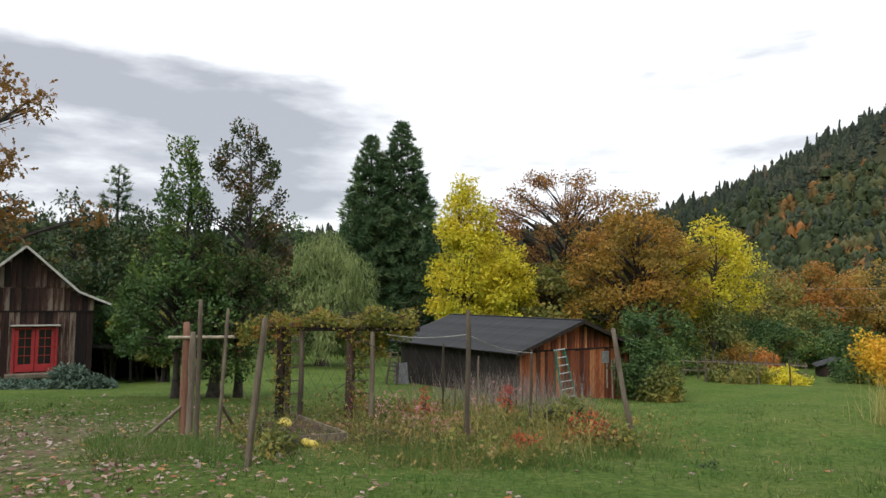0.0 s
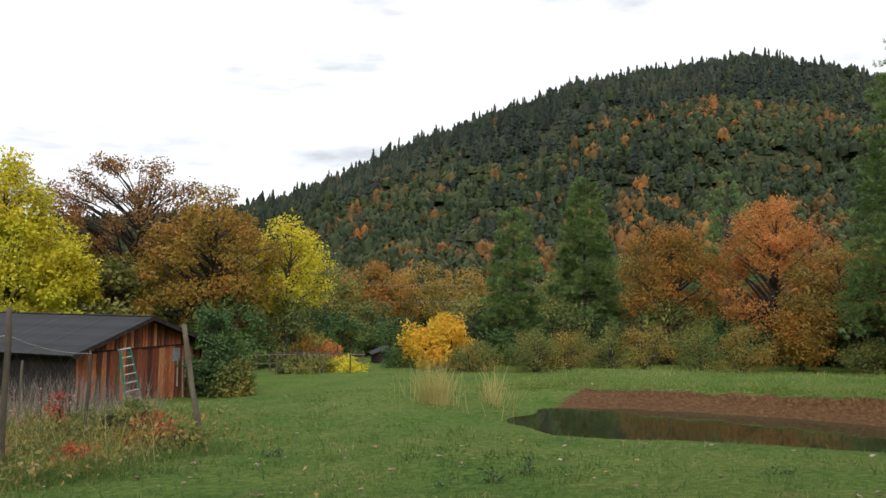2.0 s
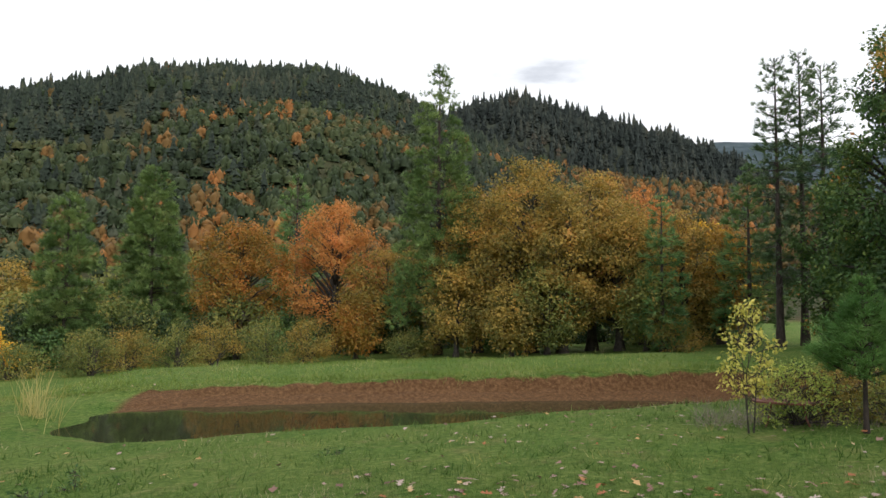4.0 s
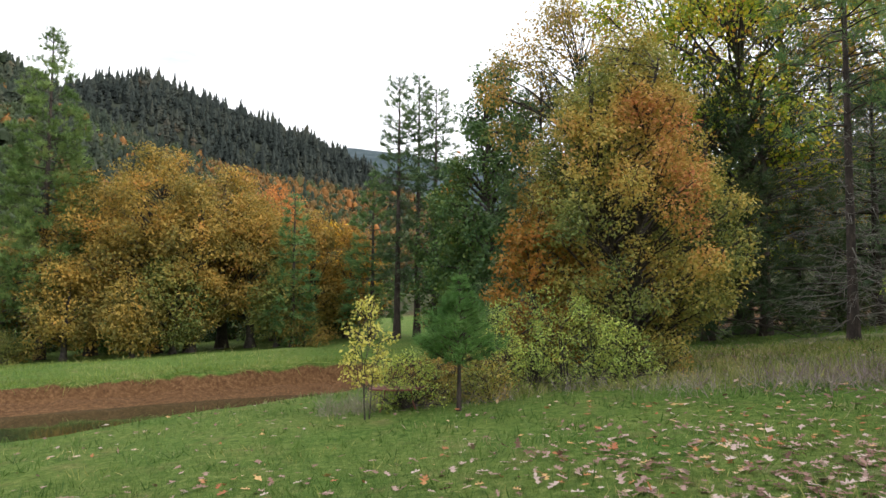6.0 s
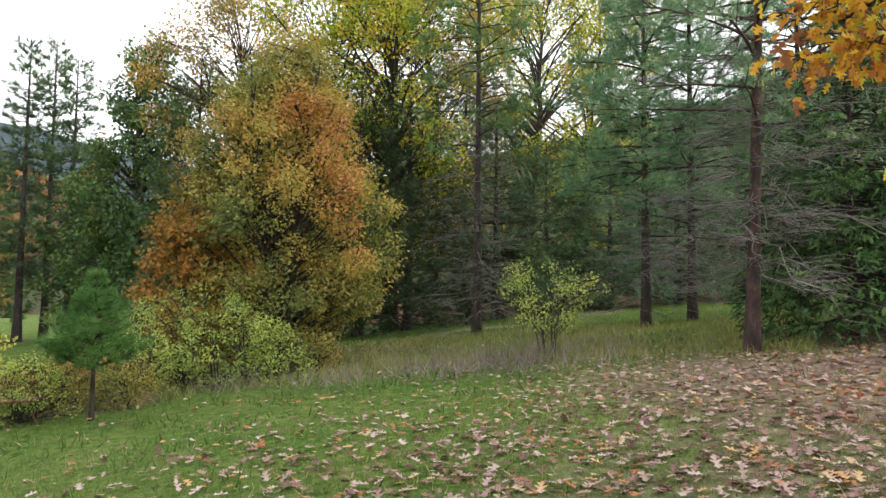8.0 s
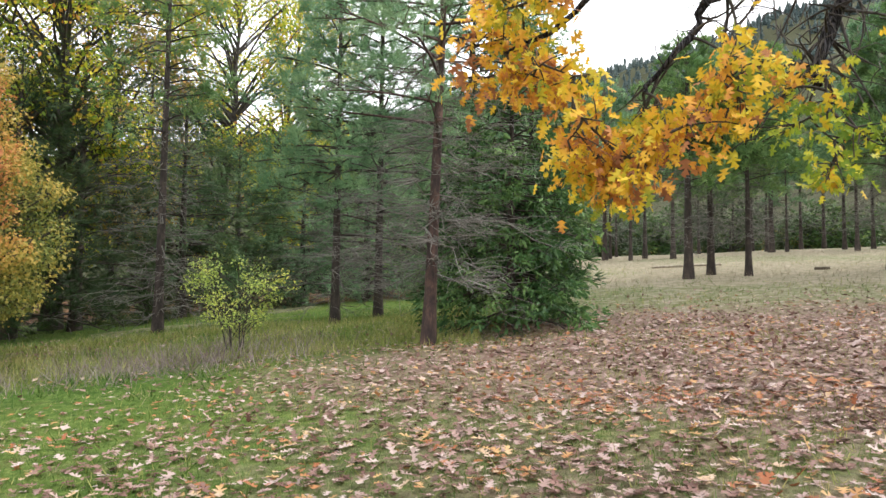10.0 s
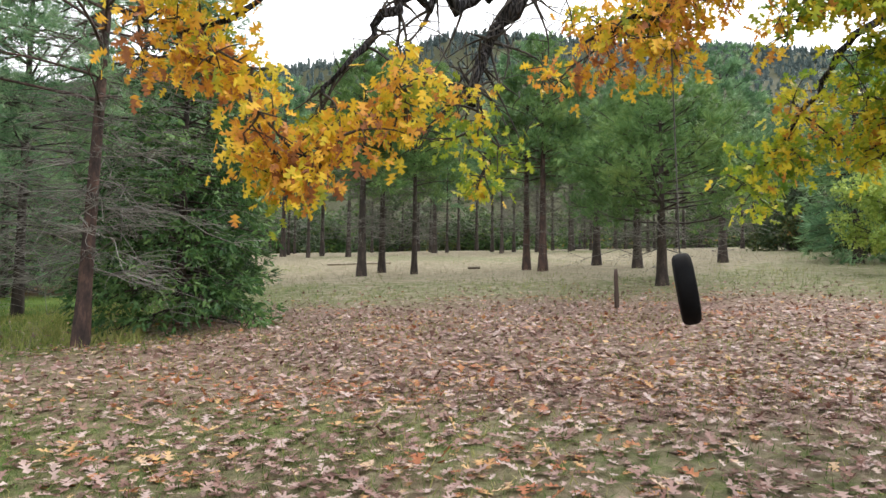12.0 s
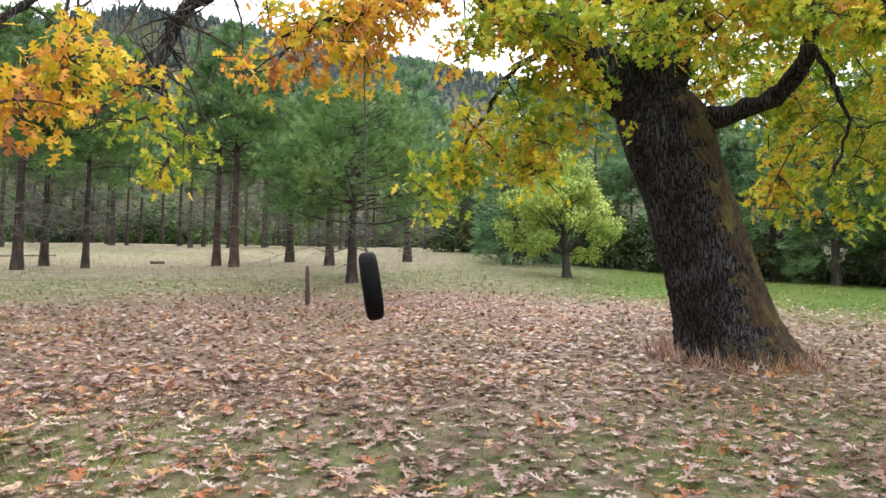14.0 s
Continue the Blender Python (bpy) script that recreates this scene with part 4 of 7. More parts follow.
for i, (a, d, h, r, m) in enumerate([(50.8, 54, 9.6, 4.0, M_leaforange), (58.2, 53, 11.0, 4.3, M_leafred), (62.2, 51, 8.0, 3.2, M_leafochre), (69.5, 46, 10.6, 3.4, M_leafochre), (73.8, 44, 11.6, 4.2, M_leafochre),
                                        (78.5, 45, 11.0, 4.0, M_leafochre), (82.5, 50, 10.6, 3.6, M_leafred), (59.8, 45, 4.2, 1.5, M_leaforange),
                                        (71.6, 49, 11.2, 2.8, M_leafochre), (76.2, 42, 9.4, 2.8, M_leafochre), (80.6, 43, 8.6, 2.8, M_leafochre), (85.0, 46, 8.2, 2.6, M_leafochre), (88.0, 47, 7.4, 2.6, M_leafamber), (67.8, 43, 5.4, 1.9, M_leafochre), (75.0, 41, 5.2, 2.0, M_leafolive), (72.2, 40.5, 4.2, 1.5, M_leafochre), (82.6, 41, 4.6, 1.8, M_leafolive)]):
    broadleaf("oak_tree", ["russet oak with a full crown", "bright rust-orange oak crown", "ochre-brown oak with a dense crown"][i % 3], a, d, h, r, [(0.20, 0.6), (0.32, 0.9), (0.5, 1.0), (0.70, 0.9), (0.88, 0.6), (1.0, 0.2)], m, 80 + i, clumps=int(14 + 2.4 * h * r), clump=0.95, per=200, leaf=0.165, trunk=0.05 + 0.024 * h, twigs=4, stout=0.012)
for i, (a, d, h, r, m) in enumerate([(41.5, 66, 7, 4, M_leafolive), (47.5, 64, 8, 4, M_leafolive), (53.5, 70, 8, 4, M_leafgreen), (64.5, 60, 8, 4, M_leafolive), (86.5, 62, 9, 4, M_leafbright), (36.5, 60, 5, 3, M_leafolive), (21.5, 75, 6.5, 4, M_leafolive), (88, 52, 6, 3, M_leafolive)]):
    broadleaf("background_tree", "olive-green tree in the valley", a, d, h, r, DOME, m, 100 + i, clumps=35, clump=1.3, per=140, leaf=0.31, trunk=0.25, twigs=3)
for i, (a, d, h) in enumerate([(46.2, 42, 2.0), (43.0, 44, 1.6), (40.5, 42, 1.7), (49.0, 43, 2.2), (53.0, 44, 2.3), (56.0, 44, 2.0), (64.0, 44, 1.0), (84.5, 40, 1.2), (35.5, 43, 1.2)]):
    shrub("willow_shrub", "pale olive shrub behind the pond bank", a, d, h + 0.6, 1.7, [M_leafolive, M_leafochre][i % 2], 120 + i, per=230, leaf=0.095)

for i, (a, d, h) in enumerate([(19.0, 57, 4.2), (21.2, 50, 4.6), (23.0, 58, 3.8), (25.2, 60, 4.0), (27.0, 62, 4.4), (29.0, 60, 4.0), (31.0, 60, 3.4), (34.0, 56, 3.2), (16.5, 46, 4.2)]):
    shrub("thicket_shrub", "dense dark shrub behind the far plot", a, d, h, 2.6, [M_leafgreen, M_leafolive, M_leafgreen][i % 3], 840 + i, clumps=34, clump=0.8, per=120, leaf=0.2, twigs=2)
thick_rng = np.random.RandomState(21)
for i in range(26):
    a = 36 + 54 * (i + thick_rng.uniform(-0.3, 0.3)) / 26
    d = thick_rng.uniform(47, 58)
    shrub("thicket_shrub", "dense dark shrub under the valley trees", a, d, thick_rng.uniform(2.6, 4.2), 2.4, [M_shadegreen, M_leafgreen, M_shadegreen, M_leafolive][i % 4], 800 + i, clumps=30, clump=0.8, per=110, leaf=0.2, twigs=2)

# ---- right of the pond: the wood's edge
for i, (a, d, h) in enumerate([(92.0, 42, 16.2), (93.6, 43, 16.6), (95.0, 41, 15.0)]):
    conifer("pine_tree", "thin tall pine with bare lower trunk", a, d, h - 0.4, 1.9, M_fir, 140 + i, clear=0.22, whorls=30, per=6, tufts=14, tuft=0.42, droop=0.0, power=0.4, trunk=0.2, gap=0.12, dead=0.4)
conifer("pine_tree", "young green pine at the wood's edge", 90.0, 44, 10.5, 2.2, M_pine, 144, clear=0.1, whorls=20, per=6, tufts=11, tuft=0.55, power=0.6, trunk=0.16)
conifer("pine_tree", "young green pine at the wood's edge", 83.8, 40, 8.6, 1.6, M_pine, 145, clear=0.1, whorls=18, per=6, tufts=11, tuft=0.5, power=0.6, trunk=0.14)
broadleaf("madrone_tree", "dark glossy evergreen broadleaf tree", 99.8, 36, 14.0, 3.5, TALL, M_leafgreen, 146, clumps=110, clump=0.9, per=240, leaf=0.19, trunk=0.35, twigs=5)
broadleaf("madrone_tree", "dark evergreen tree filling the wood's edge", 96.5, 40, 9.0, 3.0, TALL, M_leafgreen, 147, clumps=60, clump=0.9, per=190, leaf=0.19, trunk=0.3)
broadleaf("oak_tree", "turning oak with green, gold and russet leaves", 110.0, 15.0, 7.0, 2.35, [(0.10, 0.40), (0.20, 0.80), (0.34, 1.0), (0.50, 0.92), (0.68, 0.72), (0.88, 0.46), (1.0, 0.2)], M_leafmix, 150, clumps=300, clump=0.44, per=250, leaf=0.066, trunk=0.12, clear=0.04, twigs=4, stems=3, shape=SPRAY_LOW, stout=0.005, fork=0.9)
broadleaf("oak_sapling", "young oak with russet-orange leaves", 103.2, 14.6, 4.3, 0.95, TALL, M_leaforange, 153, clumps=60, clump=0.36, per=120, leaf=0.09, trunk=0.05, clear=0.05, shape=SPRAY_LOW, stems=2, stout=0.005)
conifer("young_pine", "young bright green pine with a bare lower stem", 97.0, 11.2, 2.2, 0.68, M_youngpine, 151, clear=0.35, whorls=13, per=8, tufts=22, tuft=0.16, droop=0.4, power=1.05, trunk=0.03, shape=TUFT_FINE, sink=0.05)
shrub("yellow_shrub", "slim yellow-leaved sapling by the pond", 89.8, 11.2, 1.95, 0.45, M_paleyellow, 152, profile=[(0.3, 0.5), (0.5, 1.0), (0.8, 0.75), (1.0, 0.3)], clumps=36, clump=0.15, per=30, leaf=0.06, stems=3, trunk=0.012)
for i, (a, d, h, r, m) in enumerate([(93.0, 12.0, 0.95, 0.7, M_leaflime), (100.5, 13.2, 1.7, 0.9, M_leaflime), (103.0, 13.4, 1.9, 0.9, M_leaflime), (105.5, 13.2, 1.8, 0.9, M_leaflime), (107.8, 13.0, 1.6, 0.8, M_leaflime), (109.8, 12.8, 1.1, 0.6, M_leaflime), (112.5, 13.5, 0.9, 0.6, M_leafmix), (95.5, 12.6, 0.9, 0.6, M_leafochre), (99, 12.2, 0.8, 0.5, M_leafmix)]):
    shrub("hedge_shrub", "thin yellow-green leafy shrub with bare stems", a, d, h, r, m, 160 + i, clumps=44, clump=0.22, per=62, leaf=0.046, stems=5, trunk=0.014)
shrub("rose_shrub", "lime-yellow rose shrub with bare brown stems", 131.2, 13.2, 1.75, 1.0, M_leaflime, 170, profile=[(0.35, 0.4), (0.6, 0.9), (0.85, 1.0), (1.0, 0.6)], clumps=46, clump=0.20, per=52, leaf=0.05, stems=8, trunk=0.013)

# ---- the wood
wood_rng = np.random.RandomState(5)
for i, (a, d, h, r, m) in enumerate([(106, 30, 14.5, 3.8, M_leafochre), (114, 27, 15, 4.0, M_leafgreenyel), (118.5, 25, 16, 3.8, M_leafgreenyel), (122, 30, 15, 3.5, M_leafochre), (129.5, 32, 17, 4.0, M_leafgreenyel), (134, 36, 17, 4, M_leafgreenyel)]):
    broadleaf("maple_tree", "tall thin-crowned yellow-green maple with dark limbs", a, d, h, r, VASE, m, 180 + i, clumps=92, clump=0.95, per=215, leaf=0.145, trunk=0.25, bare=0.04, twigs=5)
for i, (a, d, h, r, m) in enumerate([(103.5, 31, 12, 2.8, M_fir), (111.5, 24, 9, 2.8, M_shadegreen), (116, 23, 8.5, 2.6, M_shadegreen), (120, 24, 9.5, 2.8, M_shadegreen), (108, 27, 11, 3.0, M_shadegreen), (124.5, 29, 11, 3, M_fir), (127, 26, 8, 2.6, M_fir), (131, 29, 7, 2.6, M_fir), (136, 30, 7, 2.6, M_bluepine), (141, 29, 8, 3, M_bluepine), (146, 31, 8, 3, M_pine), (151, 30, 9, 3, M_bluepine)]):
    conifer("fir_tree", "dark fir in the shade of the wood", a, d, h, r, m, 200 + i, clear=0.06, whorls=22, per=7, tufts=6, tuft=0.42, power=0.6, trunk=0.17, clumpy=4, shape=TUFT_THIN, lift=0.2)
conifer("pine_tree", "old pine with grey dead lower branches", 125.5, 20, 13.5, 2.6, M_pine, 210, clear=0.06, whorls=36, per=6, tufts=7, tuft=0.32, droop=-0.25, power=0.45, trunk=0.12, dead=0.55, gap=0.0, clumpy=5, shape=TUFT_THIN)
for i, (a, d, h, r) in enumerate([(138.6, 18.5, 11.5, 2.6), (142.0, 19, 12, 2.8), (149.5, 21, 12.5, 2.8)]):
    conifer("pine_tree", "blue-green pine with spreading lower boughs", a, d, h, r, M_bluepine, 220 + i, clear=0.08, whorls=28, per=7, tufts=7, tuft=0.25, droop=-0.05, power=0.5, trunk=0.11, dead=0.22, gap=0.17, shape=TUFT_FINE, clumpy=7)
conifer("red_pine", "red-barked pine with dead grey lower boughs", 146.0, 12.5, 11.5, 2.6, M_bluepine, 230, clear=0.12, whorls=34, per=7, tufts=7, tuft=0.21, droop=-0.05, power=0.4, trunk=0.108, dead=0.34, gap=0.16, lean=(-0.3, -0.25), shape=TUFT_FINE, bark=M_redbark, clumpy=7)
conifer("cedar_tree", "dense dark green young cedar", 152.6, 14.4, 6.8, 2.05, M_cedar, 231, clear=0.05, whorls=36, per=8, tufts=15, tuft=0.13, droop=-0.30, power=0.8, trunk=0.10, shape=CEDAR_SPRAY, gap=0.24, clumpy=8, wide=0.25, lift=-0.55)
conifer("fir_tree", "dark conifer behind the cedar", 154.2, 16, 6.8, 1.5, M_fir, 232, clear=0.1, whorls=24, per=7, tufts=14, tuft=0.3, power=0.5, trunk=0.1)

# ---- the pines across the clearing
for i, (a, d, h, r, t) in enumerate([(166.2, 24, 7.5, 1.8, 0.13), (167.8, 26, 7.5, 1.7, 0.11), (170.4, 25, 7.0, 1.6, 0.09), (179.4, 26.5, 8.0, 2.2, 0.12), (180.7, 25.5, 8.2, 2.2, 0.13), (184.9, 28, 7.5, 2.0, 0.14), (188.0, 26, 6.5, 1.8, 0.14), (194.2, 29, 8.0, 2.2, 0.14)]):
    conifer("pine_tree", "pine with a bare brown trunk at the clearing", a, d, h + 0.3, r, M_bluepine if i % 2 else M_pine, 240 + i, clear=0.20, whorls=26, per=6, tufts=8, tuft=0.34, droop=-0.05, power=0.5, trunk=t * 1.15, dead=0.36, gap=0.08, clumpy=5, bark=M_redbark if i in (3, 4) else M_pinebark)
conifer("pine_tree", "wide-spreading green pine at the clearing's edge", 189.8, 19.8, 5.4, 3.0, M_pine, 250, clear=0.22, whorls=18, per=7, tufts=9, tuft=0.28, droop=0.10, power=0.6, trunk=0.15, dead=0.16, round_top=0.5, clumpy=8)
broadleaf("apple_tree", "pale green apple tree in the field", 207.0, 24, 4.3, 1.95, DOME, M_leafpale, 251, clumps=75, clump=0.42, per=170, leaf=0.12, trunk=0.15, clear=0.2, twigs=4, stout=0.006, lean=(0.4, 0))
conifer("pine_tree", "blue-green pine behind the apple tree", 203.0, 30, 8, 2.2, M_bluepine, 252, clear=0.08, whorls=22, per=6, tufts=14, tuft=0.5, power=0.6, trunk=0.16)
back = [conifer("pine_tree", "pine in the far stand beyond the clearing", 160, 44, 11.0, 2.4, M_bluepine, 260, clear=0.18, whorls=24, per=6, tufts=7, tuft=0.5, droop=-0.05, power=0.5, trunk=0.15, dead=0.5, gap=0.08, clumpy=4, group="far stand of pines"),
        conifer("pine_tree", "pine in the far stand beyond the clearing", 172, 46, 12.5, 2.6, M_pine, 261, clear=0.18, whorls=24, per=6, tufts=7, tuft=0.5, droop=-0.05, power=0.55, trunk=0.16, dead=0.42, gap=0.08, clumpy=4, group="far stand of pines"),
        conifer("pine_tree", "pine in the far stand beyond the clearing", 183, 48, 11.5, 2.4, M_fir, 262, clear=0.18, whorls=24, per=6, tufts=7, tuft=0.5, droop=-0.1, power=0.6, trunk=0.16, dead=0.4, gap=0.05, clumpy=4, group="far stand of pines")]
for i in range(88):
    a = 133 + 105 * (i + wood_rng.uniform(0, 1)) / 88
    d = wood_rng.uniform(40, 62) if a < 205 else wood_rng.uniform(30, 48)
    if a < 148:
        d = wood_rng.uniform(40, 55)
    x, y, z = on_land(a, d)
    s = wood_rng.uniform(0.6, 0.85)
    c = copy_thing(back[i % 3], pose(x, y, z - 0.1, 0, 0, wood_rng.uniform(0, 360)))
    c.scale = (s, s, s * wood_rng.uniform(0.8, 1.25))
for i, (a, d, h) in enumerate([(205, 34, 3.5), (210, 33, 2.6), (215, 34, 2.6), (220, 34, 2.5), (226, 34, 2.6), (231, 33, 2.6), (199, 40, 3.0)]):
    shrub("wood_shrub", "dark green shrub along the wood's edge", a, d, h, 2.4, M_shadegreen, 280 + i, clumps=40, clump=0.8, per=170, leaf=0.18)
under = [shrub("wood_shrub", "dark green undergrowth among the far pines", 158, 66, 3.6, 2.6, M_shadegreen, 330, clumps=30, clump=0.9, per=75, leaf=0.27, twigs=2, group="far undergrowth"),
         shrub("wood_shrub", "olive undergrowth among the far pines", 163, 70, 4.4, 2.4, M_leafgreen, 331, clumps=30, clump=0.9, per=75, leaf=0.27, twigs=2, group="far undergrowth")]
for i in range(34):
    a = 138 + 72 * (i + wood_rng.uniform(0, 1)) / 34
    x, y, z = on_land(a, wood_rng.uniform(60, 80))
    c = copy_thing(under[i % 2], pose(x, y, z - 0.2, 0, 0, wood_rng.uniform(0, 360)))
    c.scale = (1.3, 1.3, wood_rng.uniform(0.7, 1.2))
for i, (a, d, h) in enumerate([(222, 33, 11), (226, 31, 12), (230, 32, 12.5), (234, 29, 12), (217, 36, 11)]):
    conifer("pine_tree", "dark green pine behind the great oak", a, d, h, 2.8, M_pine if i % 2 else M_bluepine, 290 + i, clear=0.1, whorls=22, per=6, tufts=16, tuft=0.55, power=0.55, trunk=0.16, dead=0.1)
for i, (a, d, h) in enumerate([(37.2, 9.3, 0.22), (39.9, 9.8, 0.3), (33.0, 9.0, 0.16), (58.0, 10.5, 0.14), (20.5, 12.0, 0.18)]):
    shrub("lawn_weed", "small dark green weed standing in the lawn", a, d, h, 0.22, M_leafgreen, 296 + i, clumps=7, clump=0.09, per=14, leaf=0.05, trunk=0.006)

# ---------------------------------------------------------------- the hill's forest


def fir_form(rng):
    """A ragged spire of drooping, star-shaped skirts."""
    V, T = [], []
    tiers = 9
    blunt, thin = rng.uniform(0.05, 0.5), rng.uniform(0.55, 1.0)
    for i in range(tiers):
        f = i / tiers
        r = ((1 - f) ** thin * 0.46 + blunt * 0.12) * rng.uniform(0.7, 1.15)
        n = 8
        base = len(V)
        V.append((rng.uniform(-0.05, 0.05), rng.uniform(-0.05, 0.05), min(1.0 - blunt * 0.08, f + 0.2)))
        turn = rng.uniform(0, 6.28)
        for j in range(n):
            q = r * (rng.uniform(0.7, 1.35) if j % 2 else rng.uniform(0.35, 0.6))
            a = turn + j * 6.283 / n
            V.append((q * math.cos(a), q * math.sin(a), f * 0.96 + rng.uniform(-0.05, 0.03)))
        T += [(base, base + 1 + j, base + 1 + (j + 1) % n) for j in range(n)]
    return np.array(V), np.array(T)


def crown_form(rng):
    """A crown of several rounded heads seen from far off, clad in sprays of leaves."""
    V, T = [], []
    heads = [np.array([rng.uniform(-0.5, 0.5), rng.uniform(-0.5, 0.5), rng.uniform(0.25, 0.75)]) for _ in range(3)]
    sizes = [rng.uniform(0.42, 0.64) for _ in heads]
    for c, q in zip(heads, sizes):
        base = len(V)
        for e in (-0.35, 0.45):
            for j in range(6):
                a = 1.047 * j + e
                V.append((c[0] + q * 0.85 * math.cos(a) * math.cos(e), c[1] + q * 0.85 * math.sin(a) * math.cos(e), c[2] + q * 0.7 * math.sin(e)))
        V.append((c[0], c[1], c[2] + q * 0.72))
        for j in range(6):
            k = (j + 1) % 6
            T += [(base + j, base + k, base + 6 + k), (base + j, base + 6 + k, base + 6 + j), (base + 6 + j, base + 6 + k, base + 12)]
        for _ in range(15):
            d = unit(rng.normal(size=3) + np.array([0, 0, 0.35]))
            p = c + d * q * rng.uniform(0.85, 1.12) * (1, 1, 0.85)
            u = unit(np.cross(d + rng.normal(size=3) * 0.35, rng.normal(size=3)))
            w = unit(np.cross(d + rng.normal(size=3) * 0.35, u))
            k = len(V)
            g = q * rng.uniform(0.17, 0.33)
            V += [tuple(p + u * g), tuple(p - u * g * 0.6 + w * g * 0.8), tuple(p - u * g * 0.5 - w * g * 0.8)]
            T.append((k, k + 1, k + 2))
    return np.array(V), np.array(T)


def forest(name, label, mat, seed, count, pick, height, width, form, bearings=((-42, 97),), reach=(140, 810), tall=0.5):
    """Many trees on the hills as one mesh, out of a few forms, turned, sized and toned each by itself."""
    rng = np.random.RandomState(seed)
    forms = [form(rng) for _ in range(12)]
    rows = [[] for _ in forms]
    done = 0
    while done < count:
        lo, hi = bearings[rng.randint(len(bearings))]
        az = rng.uniform(lo, hi)
        r = reach[0] + (reach[1] - reach[0]) * rng.uniform(0, 1) ** 0.8
        g = (r - 110) / 700
        x, y = r * math.sin(radians(az)), r * math.cos(radians(az))
        if rng.uniform() > pick(az, g, x, y):
            continue
        near = 0.46 + 0.54 * min(g, 1.0) ** 0.8
        h = height * near * (0.5 + 0.22 * rng.uniform() + tall * rng.uniform() ** 5)
        w = width * near * rng.uniform(0.7, 1.3)
        tone = 0.40 + 0.22 * float(lumps(x, y, 0.03, seed)) + 0.5 * (rng.uniform() - 0.5)
        rows[done % 12].append((x, y, float(land(x, y)) - 1.6, w, h, rng.uniform(0, 6.28), tone))
        done += 1
    VV, TT, tones, base = [], [], [], 0
    for (V, T), row in zip(forms, rows):
        R = np.array(row)
        c, s = np.cos(R[:, 5])[:, None], np.sin(R[:, 5])[:, None]
        X = (V[None, :, 0] * c - V[None, :, 1] * s) * R[:, 3:4] + R[:, 0:1]
        Y = (V[None, :, 0] * s + V[None, :, 1] * c) * R[:, 3:4] + R[:, 1:2]
        Z = V[None, :, 2] * R[:, 4:5] + R[:, 2:3]
        VV.append(np.stack([X, Y, Z], -1).reshape(-1, 3))
        TT.append((T[None] + (np.arange(len(R)) * len(V))[:, None, None] + base).reshape(-1, 3))
        tones.append(np.repeat(R[:, 6], len(V)))
        base += len(R) * len(V)
    me = mesh_of(name, np.concatenate(VV), np.concatenate(TT), mat=mat, smooth=True)
    me.attributes.new("tone", "FLOAT", "POINT").data.foreach_set("value", np.concatenate(tones).astype(np.float32))
    return tagged(new(name, me), label, "forest", kind="stuff")


def fir_share(az, g, x, y):
    v = smooth(0.20, 0.47, g + 0.16 * lumps(x, y, 0.02, 2.0) + 0.08 * lumps(x, y, 0.05))
    v = 0.05 + 0.95 * v
    if 74 < az < 97:
        v = v * 0.12
    return v


def oak_share(az, g, x, y):
    if az > 76:
        return 1.0
    return (1 - 0.96 * fir_share(az, g, x, y)) * (0.10 + 0.90 * smooth(-0.1, 0.6, lumps(x, y, 0.028, 5.0) + 0.5 * lumps(x, y, 0.07, 1.0)))


forest("hill_conifers", "dark conifer forest over the hillside", M_hillfir, 300, 9000, fir_share, 21, 9.4, fir_form, tall=0.5)
forest("hill_autumn_oaks", "orange and russet oaks scattered on the hillside", M_hilloak, 301, 3100, oak_share, 14, 5.6, crown_form)
forest("hill_green_trees", "grey-green broadleaf trees on the hillside", M_hillgreen, 302, 5400, lambda az, g, x, y: (1 - 0.95 * fir_share(az, g, x, y)) * (0.35 if az > 76 else 1.0), 15, 6.4, crown_form)
forest("ridge_conifers", "dark conifers along the second ridge", M_ridgefir, 303, 3000, lambda az, g, x, y: 1.0, 26, 13, fir_form, ((64, 97),), (880, 1165), 0.75)
forest("south_conifers", "conifer forest on the hill beyond the clearing, distance haze in its colour", M_southfir, 304, 3600, lambda az, g, x, y: smooth(0.3, 0.6, g), 15, 6.5, fir_form, ((148, 218),), (330, 800), 0.3)

# ---------------------------------------------------------------- the great oak with the swing
LOBED_LOW = (LOBED[0][[0, 4, 8, 10, 11, 12, 13, 14, 15, 17, 19, 20, 21, 22, 23, 24]], np.array([(0, 3, 4), (0, 4, 5), (0, 5, 1), (1, 5, 6), (1, 6, 7), (1, 7, 8), (1, 8, 2), (2, 8, 9), (0, 11, 10), (0, 12, 11), (0, 1, 12), (1, 13, 12), (1, 14, 13), (1, 15, 14), (1, 2, 15)]))


def spot(az, d, z):
    """A place by bearing and distance from the middle of the meadow, at a height."""
    return np.array([d * math.sin(radians(az)), d * math.cos(radians(az)), z])


M_moss = surface("mossy_bark", [(0.3, (0.012, 0.009, 0.007)), (0.48, (0.05, 0.028, 0.014)), (0.62, (0.075, 0.06, 0.016)), (0.8, (0.12, 0.12, 0.03))], 6, (1, 1, 0.6), 0.95, bump=0.9, fine=50)
oak_rng = np.random.RandomState(77)
OAK = on_land(219.0, 9.95)
oak_base = np.array([OAK[0], OAK[1], OAK[2] - 0.15])
oak = tree_thing("great_oak", "huge leaning oak with furrowed mossy bark and golden leaves", "tree", *oak_base)


